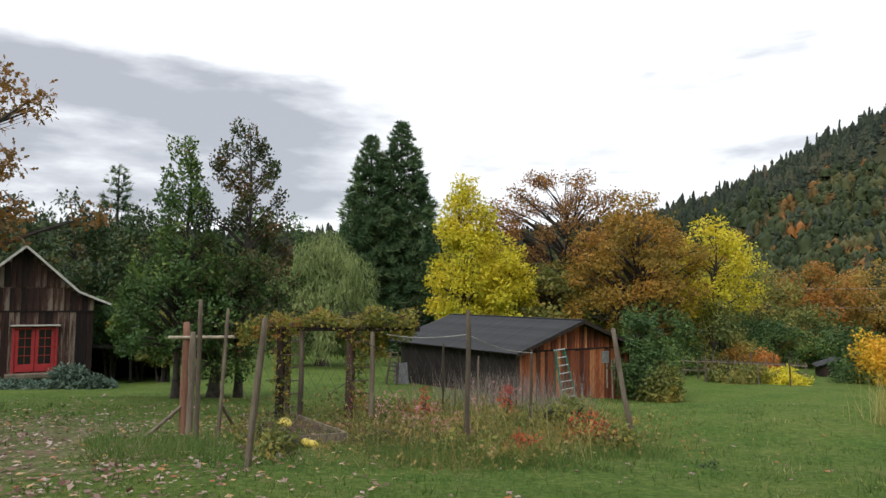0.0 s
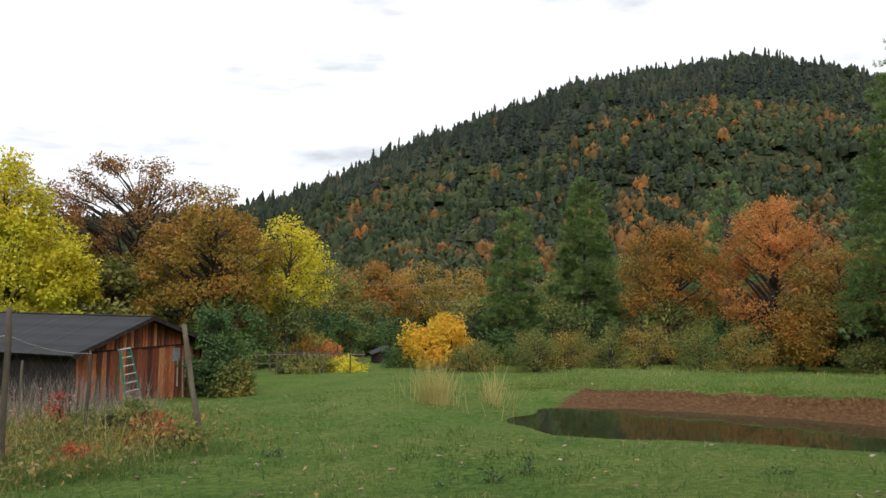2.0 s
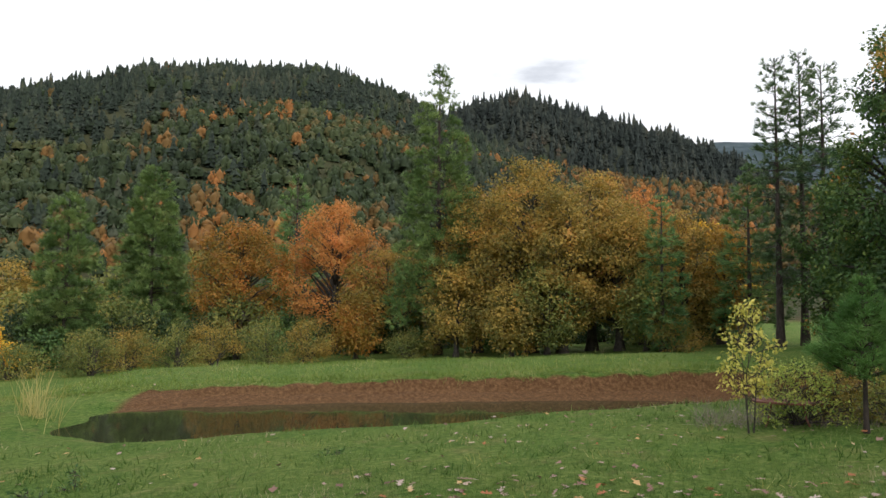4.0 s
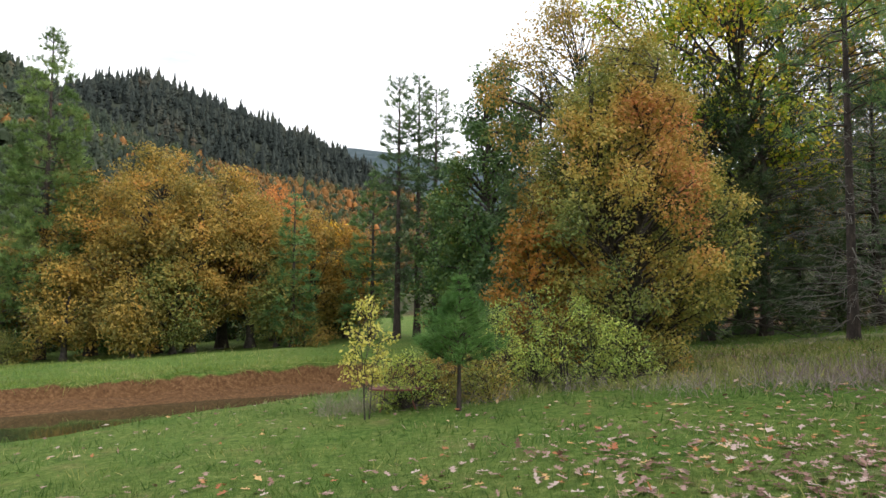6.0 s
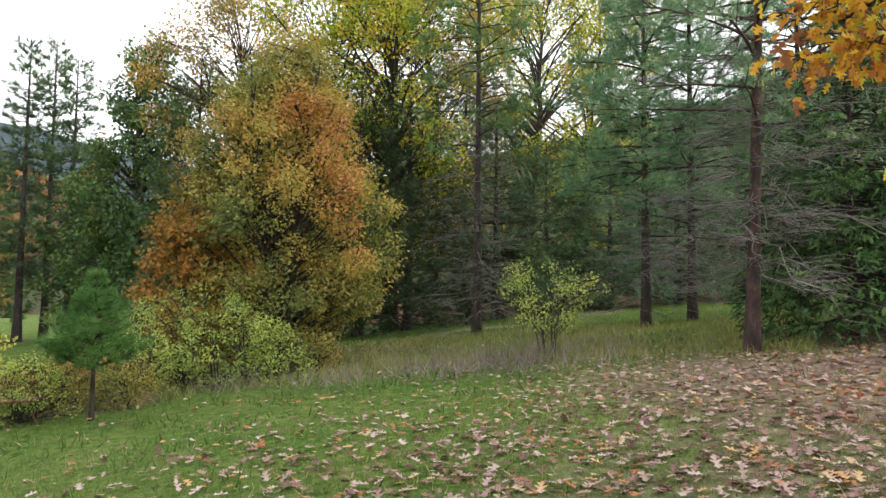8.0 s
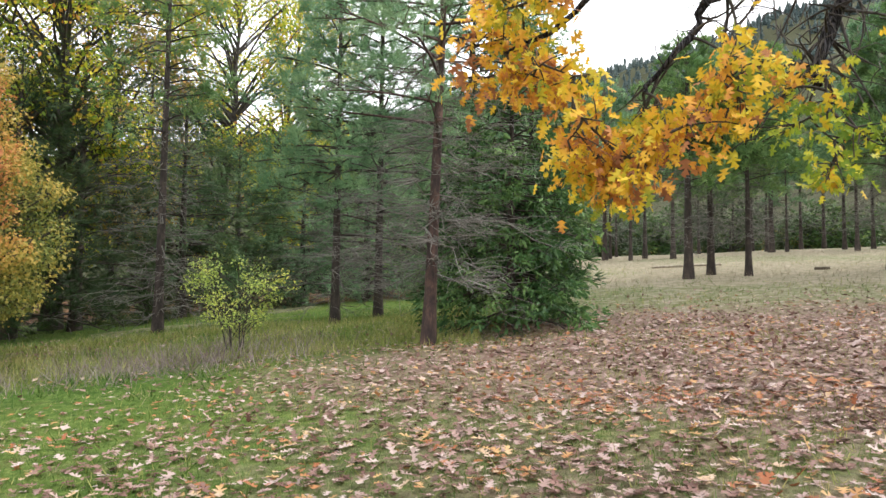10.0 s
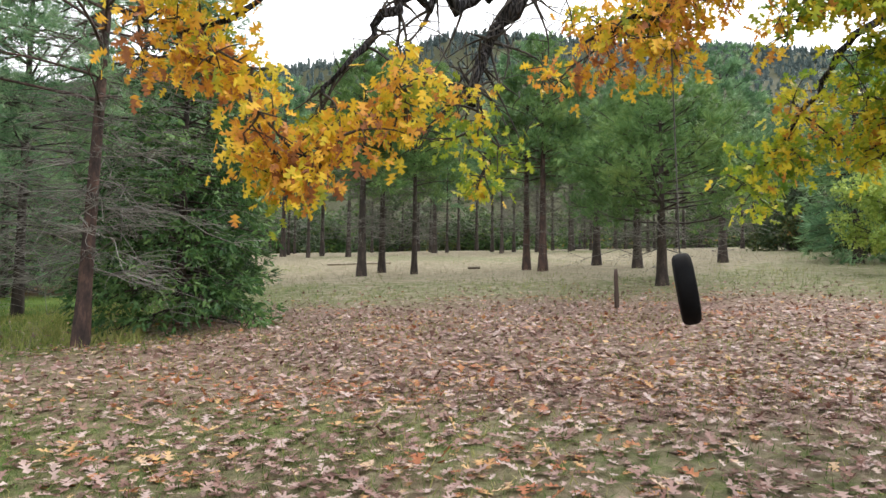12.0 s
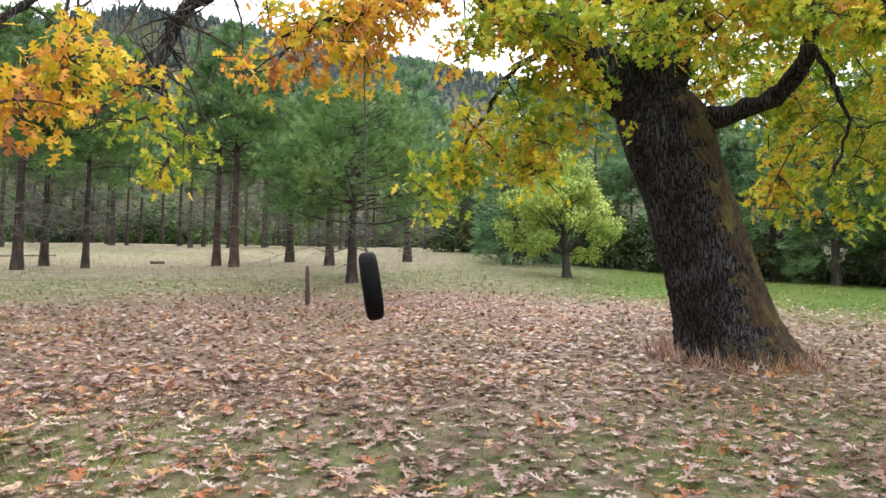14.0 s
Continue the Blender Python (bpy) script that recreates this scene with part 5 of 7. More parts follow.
def furrowed(path, radii, sides, rng, deep=0.035, flare=0.0, flow=1.0):
    """A tube whose bark is cut by long wandering furrows; flare spreads root ridges at its foot."""
    V, Q = tubes([(path, radii)], sides)
    k = len(path)
    V = V.reshape(k, sides, 3)
    ax = np.asarray(path)[:, None]
    rad = V - ax
    ang = np.arange(sides) * 2 * np.pi / sides
    t = np.linspace(0, 1, k)[:, None]
    lanes = max(3, sides // 8)
    ridge = np.abs(np.sin(ang * lanes + 1.6 * np.sin(t * 13 * flow + 0.5) + 1.4 * np.sin(t * 31 * flow + ang * 5))) ** 0.7
    ridge2 = np.abs(np.sin(t * 47 * flow + 2.5 * np.sin(ang * lanes * 0.7) + 3 * np.sin(ang * 3))) ** 0.5
    roots = flare * np.exp(-t * 11) * (0.35 + 0.65 * np.cos(ang * 5 + 0.6) ** 2)
    f = 1 + deep * (ridge - 0.6) + deep * 0.15 * (ridge2 - 0.6) + roots + rng.normal(size=(k, sides)) * deep * 0.25
    return (ax + rad * f[..., None]).reshape(-1, 3), Q


k = np.linspace(0, 1, 130)
side = spot(219.2 + 90, 1, 0)
back_v = spot(219.2, 1, 0)
trunk_path = np.stack([side * (0.02 - 0.90 * min(t / 0.76, 1.15) ** 1.15) for t in k]) + np.outer(k, [0, 0, 4.55])
trunk_rad = 0.565 * (1 + 0.36 * np.exp(-k * 12)) * (1 + 0.10 * np.exp(-((k - 0.68) / 0.1) ** 2)) * (1 - 0.10 * k) * (1 - 0.80 * smooth(0.70, 0.93, k))
V, Q = furrowed(trunk_path, trunk_rad, 180, oak_rng, 0.05, 0.20, 1.2)
me = mesh_of("trunk", V, quads=Q, mat=M_bark, smooth=True)
me.materials.append(M_moss)
mid = V[Q].mean(1)
out_v = mid - np.stack([np.interp(mid[:, 2], trunk_path[:, 2], trunk_path[:, c]) for c in range(3)], -1)
mossy = (unit(out_v) @ unit(side * 0.95 - back_v * 0.15)) > 0.70 + 0.28 * np.sin(mid[:, 2] * 5 + 2 * np.sin(mid[:, 2] * 11)) * 0.5 + oak_rng.normal(size=len(mid)) * 0.10
mossy |= (mid[:, 2] < 0.26 + oak_rng.normal(size=len(mid)) * 0.1) & ((unit(out_v) @ side) > -0.2)
me.polygons.foreach_set("material_index", mossy.astype(np.int32))
piece("trunk", me, oak)

crotch = oak_base + trunk_path[98]


def limb(points, r0, r1, parent=oak, mat=M_bark, n=22, sides=14, wob=0.04, name="limb"):
    """A crooked limb along a rounded line through points, under the tree."""
    P = np.asarray(points)
    s = np.concatenate([[0], np.cumsum(np.linalg.norm(np.diff(P, axis=0), axis=1))])
    u = np.linspace(0, s[-1], n)
    L = np.stack([np.interp(u, s, P[:, c]) for c in range(3)], -1)
    for _ in range(3):
        L[1:-1] = (L[:-2] + 2 * L[1:-1] + L[2:]) / 4
    L[1:-1] += oak_rng.normal(size=(n - 2, 3)) * wob
    rad = np.linspace(r0, r1, n) * (1 + 0.10 * oak_rng.normal(size=n))
    V, Q = furrowed(L - oak_base, rad, sides, oak_rng, 0.06)
    return piece(name, mesh_of(name, V, quads=Q, mat=mat, smooth=True), parent), L


c0 = crotch + np.array([0, 0, -0.25])
_, L_a = limb([c0 - side * 0.15, spot(209.6, 9.5, 4.7), spot(204, 8.9, 5.05), spot(200, 8.2, 5.35), spot(194, 7.6, 5.75), spot(188, 7.0, 5.75), spot(182, 6.7, 5.2), spot(178.7, 6.6, 4.45), spot(175.9, 6.4, 3.85), spot(174.9, 6.3, 3.3)], 0.36, 0.035, n=40)
_, L_b = limb([c0, crotch + np.array([0.1, 0.2, 0.9]), crotch + side * 0.3 + np.array([0, 0, 2.2]), crotch + side * 0.5 + np.array([0, 0, 4.2])], 0.42, 0.12)
_, L_c = limb([c0 + side * 0.35, spot(220.6, 9.7, 4.0), spot(222.6, 9.6, 4.1), spot(224.2, 9.5, 4.36), spot(224.9, 9.4, 4.9), spot(226, 8.6, 5.8)], 0.15, 0.06, wob=0.012)
_, L_d = limb([L_a[31], spot(174.5, 6.4, 4.25), spot(171.5, 6.2, 4.25), spot(168, 6.0, 4.0), spot(165.5, 5.8, 3.6), spot(163, 5.7, 3.2)], 0.075, 0.018, n=26)
_, L_e = limb([L_a[25], spot(178, 6.3, 5.2), spot(168, 6.0, 4.7), spot(158, 5.8, 4.0), spot(152, 5.8, 3.6)], 0.08, 0.015, n=26)
_, L_f = limb([L_a[14], spot(198, 7.6, 4.9), spot(190, 7.2, 4.5), spot(184, 7.0, 4.1)], 0.07, 0.015)
_, L_g = limb([L_a[8], spot(203, 8.5, 4.4), spot(199, 8.6, 3.5), spot(195, 8.5, 2.8)], 0.05, 0.012)
_, L_h = limb([L_c[12], spot(226, 9.8, 4.3), spot(227, 10.0, 3.7), spot(225.5, 10.0, 3.0)], 0.04, 0.010, wob=0.015)
_, L_i = limb([L_b[8], spot(210, 8.2, 5.0), spot(206, 7.7, 4.6), spot(202, 7.5, 4.3)], 0.08, 0.015)
_, L_j = limb([L_b[9], spot(221, 8.3, 5.2), spot(225, 8.0, 4.7), spot(230, 7.8, 4.4)], 0.08, 0.015)
_, L_k = limb([L_b[8], spot(214, 8.2, 5.0), spot(216, 7.8, 4.6), spot(218, 7.6, 4.3)], 0.07, 0.015)


def leafy(name, label, mat, anchors, limbs, seed, per=46, rad=0.42, size=0.145, twigs=5, hang=0.5):
    """Sprays of lobed leaves at anchors (bearing, distance, height), each joined by a twig to the nearest limb."""
    rng = np.random.RandomState(seed)
    pool = np.concatenate(limbs)
    T, P, D = [], [], []
    places = np.array([spot(a, d, z) for a, d, z in anchors])
    # the nearest sprays grow first, and those farther out fork from their twigs
    order = np.argsort([np.linalg.norm(pool - c, axis=1).min() for c in places])
    for c in places[order]:
        j = pool[np.argmin(np.linalg.norm((pool - c) * (1, 1, 0.7), axis=1))]
        pts = bend(j, c, rng, 0.08, 7, 0.10)
        pool = np.concatenate([pool, pts[2:]])
        T.append((pts, np.linspace(0.013, 0.006, 7)))
        for _ in range(twigs):
            q = c + unit(rng.normal(size=3)) * rad * rng.uniform(0.5, 1.0) * (1, 1, 0.7)
            tw = bend(pts[rng.randint(3, 7)], q, rng, 0.1, 5, 0.1)
            T.append((tw, np.linspace(0.007, 0.004, 5)))
            m = int(per / twigs * rng.uniform(0.7, 1.4))
            s = rng.uniform(0.35, 1.1, m)
            b = np.stack([np.interp(s, np.linspace(0, 1, 5), tw[:, i]) for i in range(3)], -1) + rng.normal(size=(m, 3)) * 0.09
            P.append(b)
            D.append(unit(rng.normal(size=(m, 3))) * 0.8 + unit(q - j) * 0.5 + np.array([0, 0, -hang]))
    V, Q = tubes(T, 4)
    piece("twigwork", mesh_of("twigwork", V - oak_base, quads=Q, mat=M_branch, smooth=True), oak)["kind"] = "stuff"
    V, F = leaves(rng, np.concatenate(P) - oak_base, size, LOBED_LOW, np.concatenate(D), 0.5)
    ob = piece(name, mesh_of(name, V, F, mat=mat), oak, label)
    ob["kind"] = "stuff"
    return ob


def spread(seed, n, boxes):
    """n anchors spread over boxes of (bearing from, to, height at from, at to, thickness, distance)."""
    rng = np.random.RandomState(seed)
    w = np.array([(b - a) * t for a, b, z0, z1, t, d in boxes], float)
    got = []
    for _ in range(n):
        a, b, z0, z1, t, d = boxes[rng.choice(len(boxes), p=w / w.sum())]
        f = rng.uniform()
        got.append((a + (b - a) * f, d + rng.uniform(-0.45, 0.45), z0 + (z1 - z0) * f + rng.uniform(-0.5, 0.5) * t))
    return got


leafy("leaf_spray", "gold and orange lobed leaves on a low bough", M_leafgold,
      spread(1, 22, [(155.5, 171.5, 2.85, 3.05, 0.55, 5.7), (155, 163, 2.62, 2.55, 0.3, 5.6)]) + spread(2, 17, [(149, 159, 3.75, 3.8, 0.9, 5.8)]) + spread(3, 6, [(160, 168, 4.3, 4.6, 0.5, 6.0)]), [L_d, L_e], 401, per=44, rad=0.30, size=0.112)
leafy("leaf_spray", "yellow-green lobed leaves hanging from a bough", M_leafgreenyel, spread(4, 5, [(174.5, 178, 2.85, 2.8, 0.35, 6.4)]) + spread(5, 4, [(172, 176, 3.1, 3.1, 0.4, 6.3)]), [L_a[-6:]], 402, per=26, rad=0.28, size=0.105)
leafy("leaf_spray", "gold and orange lobed leaves on a high bough", M_leafgold, spread(6, 26, [(181, 194, 4.15, 4.1, 0.75, 7.1), (186, 199, 4.4, 4.4, 0.6, 7.4)]), [L_f, L_a[12:24]], 403, per=50, rad=0.42, size=0.12)
leafy("leaf_spray", "yellow lobed leaves on drooping twigs", M_leafgreenyel, spread(7, 24, [(193.5, 200, 2.75, 3.2, 0.45, 8.5), (198, 210, 3.4, 3.5, 0.8, 8.6)]), [L_g, L_a[4:12]], 404, per=54, rad=0.42, size=0.12)
leafy("leaf_spray", "green and yellow lobed leaves before the trunk", M_leafgreenyel, spread(8, 84, [(199, 210, 4.6, 4.5, 0.9, 7.6), (205, 222, 4.55, 4.65, 0.7, 7.6), (203, 209, 3.9, 4.1, 0.6, 7.8), (219, 234, 4.6, 4.5, 0.75, 7.9), (220, 236, 5.2, 5.2, 1.0, 8.6)]), [L_i, L_j, L_k], 405, per=56, rad=0.42, size=0.125)
leafy("leaf_spray", "yellow lobed leaves behind the trunk", M_leafgreenyel, spread(9, 40, [(220.5, 234, 3.3, 3.6, 1.5, 11.0), (221, 236, 4.7, 4.7, 1.2, 11.4)]), [L_h, L_c], 406, per=52, rad=0.45, size=0.125)
leafy("leaf_spray", "yellow and green lobed leaves at the crown's far side", M_leafgreenyel, spread(11, 76, [(221, 240, 4.4, 4.9, 2.6, 12.5)]), [L_h, L_c, L_b], 408, per=50, rad=0.55, size=0.14)
leafy("leaf_spray", "golden lobed leaves high in the crown", M_leafgold, spread(10, 20, [(185, 235, 6.2, 6.6, 2.0, 9.0)]), [L_b, L_a[8:26]], 407, per=36, rad=0.6, size=0.17)
leafy("leaf_spray", "green lobed leaves high over the fork", M_leafgreenyel, spread(12, 70, [(204, 238, 5.4, 5.6, 1.3, 9.6), (216, 238, 4.9, 5.2, 1.2, 10.6)]), [L_b, L_c, L_j], 409, per=50, rad=0.55, size=0.14)
# bare crooked twigs on the low bough
rng = np.random.RandomState(90)
T = []
for i in range(60):
    src = (L_a[28:], L_d, L_a[34:])[i % 3]
    p = src[rng.randint(2, len(src) - 1)]
    q = p + np.array([rng.uniform(-0.5, 0.5), rng.uniform(-0.3, 0.3), rng.uniform(-0.75, 0.2)])
    b = bend(p, q, rng, 0.15, 7, 0.22)
    T.append((b, np.linspace(0.016, 0.004, 7)))
    for _ in range(3):
        o = b[rng.randint(2, 7)]
        T.append((bend(o, o + rng.normal(size=3) * 0.14, rng, 0.1, 4, 0.2), np.linspace(0.006, 0.003, 4)))
V, Q = tubes(T, 5)
piece("bare_twigwork", mesh_of("bare_twigwork", V - oak_base, quads=Q, mat=M_branch, smooth=True), oak, "bare crooked dark twigs")["kind"] = "stuff"

# ---------------------------------------------------------------- tyre swing
M_rubber = surface("tyre_rubber", [(0.3, (0.003, 0.003, 0.0035)), (0.7, (0.008, 0.008, 0.009))], 8, rough=0.8, bump=0.2, fine=70)
M_rope = surface("grey_rope", [(0.3, (0.05, 0.045, 0.04)), (0.7, (0.12, 0.11, 0.10))], 20, rough=0.9)
M_rubber.node_tree.nodes["Principled BSDF"].inputs["Specular IOR Level"].default_value = 0.12
swing_at = spot(191.4, 7.0, 1.70)
tyre = tagged(new("tyre_swing"), "black car tyre hanging on a rope from the oak", "tyre swing")
tyre.matrix_basis = Matrix.Translation(swing_at) @ pose(0, 0, 0, 9, 0, 80)
# the tyre's round, in the plane of the rope
prof = [(0.205, -0.075), (0.215, -0.092), (0.255, -0.104), (0.292, -0.098), (0.316, -0.078), (0.326, -0.045), (0.328, 0.0), (0.326, 0.045), (0.316, 0.078), (0.292, 0.098), (0.255, 0.104), (0.215, 0.092), (0.205, 0.075),
        (0.225, 0.078), (0.268, 0.084), (0.296, 0.066), (0.306, 0.0), (0.296, -0.066), (0.268, -0.084), (0.225, -0.078)]
prof = [(r, w * 0.84) for r, w in prof]
N = 72
V = np.array([[(r + (0.004 if (j % 2 and r > 0.31) else 0)) * math.cos(2 * math.pi * j / N), w, (r + (0.004 if (j % 2 and r > 0.31) else 0)) * math.sin(2 * math.pi * j / N)] for j in range(N) for r, w in prof])
m = len(prof)
Q = np.array([(j * m + i, j * m + (i + 1) % m, ((j + 1) % N) * m + (i + 1) % m, ((j + 1) % N) * m + i) for j in range(N) for i in range(m)])
piece("tyre", mesh_of("tyre", V, quads=Q, mat=M_rubber, smooth=False), tyre, "black rubber car tyre with worn tread")
top = tyre.matrix_basis.inverted() @ Vector(L_a[int(np.argmin(np.linalg.norm((L_a - swing_at)[:, :2], axis=1)))])
V, Q = tubes([(np.array([(0, 0, 0.30), (0, 0, 0.36), tuple(top)]), np.array([0.007, 0.007, 0.007]))], 8)
piece("rope", mesh_of("rope", V, quads=Q, mat=M_rope, smooth=True), tyre, "grey hanging rope")

# ---------------------------------------------------------------- fallen leaves and grass
BLADE = (np.array([(-0.5, 0, 0), (0.5, 0, 0), (-0.35, 0.55, 0.6), (0.35, 0.55, 0.6), (0, 1, 2.2)]) * (0.1, 1, 0.1), np.array([(0, 1, 3), (0, 3, 2), (2, 3, 4)]))
BLADE_FINE = (np.array([(-0.5, 0, 0), (0.5, 0, 0), (0, 1, 2.0)]) * (0.1, 1, 0.1), np.array([(0, 1, 2)]))


def scatter(rng, n, az0, az1, r0, r1, density, lift=0.0, power=1.0):
    """Places on the land between two bearings and distances, kept by a density of 0 to 1."""
    f = rng.uniform(0, 1, n)
    r = (r0 ** power + f * (r1 ** power - r0 ** power)) ** (1 / power)
    a = np.radians(rng.uniform(az0, az1, n))
    x, y = r * np.sin(a), r * np.cos(a)
    keep = rng.uniform(0, 1, n) < density(x, y)
    x, y = x[keep], y[keep]
    return np.stack([x, y, land(x, y) + lift], -1)


def fallen(name, label, seed, n, az0, az1, r0, r1, density, shape, size, power=1.5):
    rng = np.random.RandomState(seed)
    P = scatter(rng, n, az0, az1, r0, r1, density, 0.02, power)
    P[:, 2] += rng.uniform(-0.005, 0.025, len(P))
    V, T = leaves(rng, P, size, shape, None, 1.0, 0.72, 0.45)
    return tagged(new(name, mesh_of(name, V, T, mat=M_litter)), label, "leaves", kind="stuff")


def sward(name, label, mat, seed, n, az0, az1, r0, r1, density, height, width=0.1, loose=0.35, power=1.2, fine=False, vary=0.5):
    rng = np.random.RandomState(seed)
    P = scatter(rng, n, az0, az1, r0, r1, density, -0.01, power)
    b, t = BLADE_FINE if fine else BLADE
    V, T = leaves(rng, P, height, (b * (width / 0.1, 1, 1), t), np.array([0, 0, 1.0]), loose, 0, vary)
    return tagged(new(name, mesh_of(name, V, T, mat=mat)), label, "grass", kind="stuff")


def not_pond(x, y):
    return (pond_s(x, y) > 1.3).astype(float)


fallen("fallen_leaves", "dry tan and russet oak leaves on the grass", 500, 44000, 60, 250, 0.8, 8.0, lambda x, y: 0.04 + 0.96 * litter_at(x, y) ** 1.3, LOBED_LOW, 0.094)
fallen("fallen_leaves", "dry tan and russet oak leaves under the oak", 501, 125000, 60, 250, 8.0, 21.0, lambda x, y: (0.01 + 0.99 * litter_at(x, y) ** 1.2) * not_pond(x, y), SPRAY_LOW, 0.09, 1.3)
fallen("fallen_leaves", "scattered dry leaves on the lawn", 502, 26000, -36, 90, 5.0, 24.0, lambda x, y: (0.030 + litter_at(x, y) * 2.2) * not_pond(x, y), SPRAY_LOW, 0.095, 1.2)
sward("lawn_grass", "short green lawn blades", M_blade, 510, 140000, -36, 250, 0.8, 9.0, lambda x, y: (0.95 - 0.75 * litter_at(x, y)) * (1 - 1.2 * dry_at(x, y)), 0.065, 0.11, 0.6, 1.4, True)
sward("lawn_grass", "short green lawn tufts", M_blade, 511, 110000, -36, 250, 9.0, 24.0, lambda x, y: (1 - 0.85 * litter_at(x, y)) * not_pond(x, y) * (1 - 0.8 * dry_at(x, y)) * smooth(-0.7, 0.5, lumps(x, y, 2.3)), 0.09, 0.16, 0.6, 1.2, True)
M_darkblade = foliage("dark_lawn_blade", [(0.0, (0.03, 0.07, 0.012)), (0.5, (0.065, 0.13, 0.022)), (1.0, (0.13, 0.20, 0.04))], 0.8, 0.6, 0.3)
sward("lawn_tufts", "dark green tufts scattered through the lawn", M_darkblade, 522, 60000, -36, 130, 5.5, 21.0, lambda x, y: smooth(0.30, 0.80, lumps(x, y, 3.3, 0.6) + 0.4 * lumps(x, y, 0.7, 2.0)) * not_pond(x, y) * (1 - litter_at(x, y)), 0.12, 0.11, 0.7, 1.3, True)
sward("lawn_tufts", "yellowish dry tufts scattered through the lawn", M_tallgrass, 523, 40000, -36, 130, 5.5, 24.0, lambda x, y: smooth(0.5, 0.9, lumps(x, y, 2.4, 4.6) + 0.35 * lumps(x, y, 0.5, 1.0)) * not_pond(x, y), 0.10, 0.10, 0.7, 1.3, True)
sward("rusty_grass", "rusty dry grass at the great oak's foot", M_litter, 524, 9000, 205, 228, 8.6, 10.9, lambda x, y: np.exp(-((np.hypot(x - OAK[0], y - OAK[1]) - 0.85) / 0.22) ** 2), 0.20, 0.05, 0.8)
M_bankblade = foliage("bank_blade", [(0.0, (0.085, 0.14, 0.022)), (0.5, (0.17, 0.25, 0.045)), (0.85, (0.28, 0.33, 0.09)), (1.0, (0.46, 0.42, 0.18))], 0.5, 0.6, 0.35)
sward("bank_grass", "long green grass hanging over the pond bank", M_bankblade, 512, 60000, 34, 96, 17.5, 31, lambda x, y: smooth(1.25, 1.5, pond_s(x, y)) * (pond_d(x, y)[2] > 0) * (0.25 + 0.75 * smooth(3.5, 1.9, pond_s(x, y))), 0.15, 0.09, 0.7)
sward("bank_grass", "pale dry grass along the pond bank", M_tallgrass, 513, 5000, 34, 96, 17.5, 34, lambda x, y: smooth(1.2, 1.45, pond_s(x, y)) * (pond_d(x, y)[2] > 0) * smooth(0.2, 0.9, lumps(x, y, 1.3)), 0.30, 0.04, 0.5)
sward("reeds", "pale straw reeds at the pond's end", M_straw, 514, 15000, 29, 39, 18.0, 22.5, lambda x, y: np.exp(-(((x - 10.75) / 0.30) ** 2 + ((y - 16.8) / 0.5) ** 2)) + 0.6 * np.exp(-(((x - 12.3) / 0.2) ** 2 + ((y - 16.2) / 0.3) ** 2)) + 0.004, 0.98, 0.011, 0.26)
sward("field_grass", "pale dry meadow grass across the clearing", M_field, 515, 22000, 145, 232, 17, 44, lambda x, y: dry_at(x, y), 0.15, 0.07, 0.6)
sward("field_grass", "long green grass at the clearing's edge", M_tallgrass, 516, 50000, 120, 240, 11, 32, lambda x, y: (1 - dry_at(x, y)) * (1 - litter_at(x, y)) * smooth(-0.4, 0.6, lumps(x, y, 0.9, 1.0)), 0.12, 0.08, 0.6)
sward("rough_grass", "tangled long grass before the wood", M_tallgrass, 517, 42000, 90, 150, 11.3, 19, lambda x, y: smooth(11.6, 12.6, np.hypot(x, y)) * (0.35 + 0.65 * smooth(-0.4, 0.5, lumps(x, y, 1.1, 2.0))) * not_pond(x, y), 0.17, 0.07, 0.6)
sward("glade_grass", "bright green grass in a glade at the wood's edge", M_bankblade, 525, 30000, 116, 148, 13.2, 21, lambda x, y: smooth(-0.2, 0.5, lumps(x, y, 0.55, 2.2)), 0.10, 0.09, 0.6, 1.2, True)
sward("litter_grass", "thin grass showing between the fallen leaves", M_tallgrass, 518, 90000, 95, 245, 0.8, 14, lambda x, y: litter_at(x, y) * (0.35 + 0.65 * smooth(-0.2, 0.6, lumps(x, y, 1.1, 0.4))), 0.085, 0.09, 0.7, 1.3, True)


def fringe(name, label, mat, seed, n, s0, s1, size, width, down):
    """Blades that lean out over the bank's edge towards the water."""
    rng = np.random.RandomState(seed)
    P = scatter(rng, n, 36, 98, 15, 31, lambda x, y: ((pond_s(x, y) > s0) & (pond_s(x, y) < s1) & (pond_d(x, y)[2] > 0)).astype(float), 0.03, 1.2)
    head = np.tile(np.array([-POND_N[0], -POND_N[1], -down]), (len(P), 1))
    V, T = leaves(rng, P, size, (BLADE[0] * (width / 0.1, 1, 1), BLADE[1]), head, 0.45, 0, 0.5)
    return tagged(new(name, mesh_of(name, V, T, mat=mat)), label, "grass", kind="stuff")


fringe("bank_fringe", "green grass hanging over the bank's edge", M_bankblade, 530, 90000, 1.36, 1.66, 0.24, 0.05, 0.5)
fringe("bank_fringe", "dry straw hanging over the bank's edge", M_tallgrass, 531, 60000, 1.36, 1.66, 0.30, 0.035, 0.4)
M_deadweed = foliage("grey_dead_weed", [(0.0, (0.145, 0.109, 0.102)), (0.5, (0.275, 0.217, 0.203)), (1.0, (0.435, 0.362, 0.319))], 0.8, 0.7, 0.2)
sward("dead_weeds", "grey-brown dead weeds round the rose shrub", M_deadweed, 519, 8000, 110, 144, 10.6, 15.5, lambda x, y: np.exp(-(((x - 9.9) / 1.5) ** 2 + ((y + 7.7) / 2.4) ** 2)), 0.34, 0.022, 0.7)
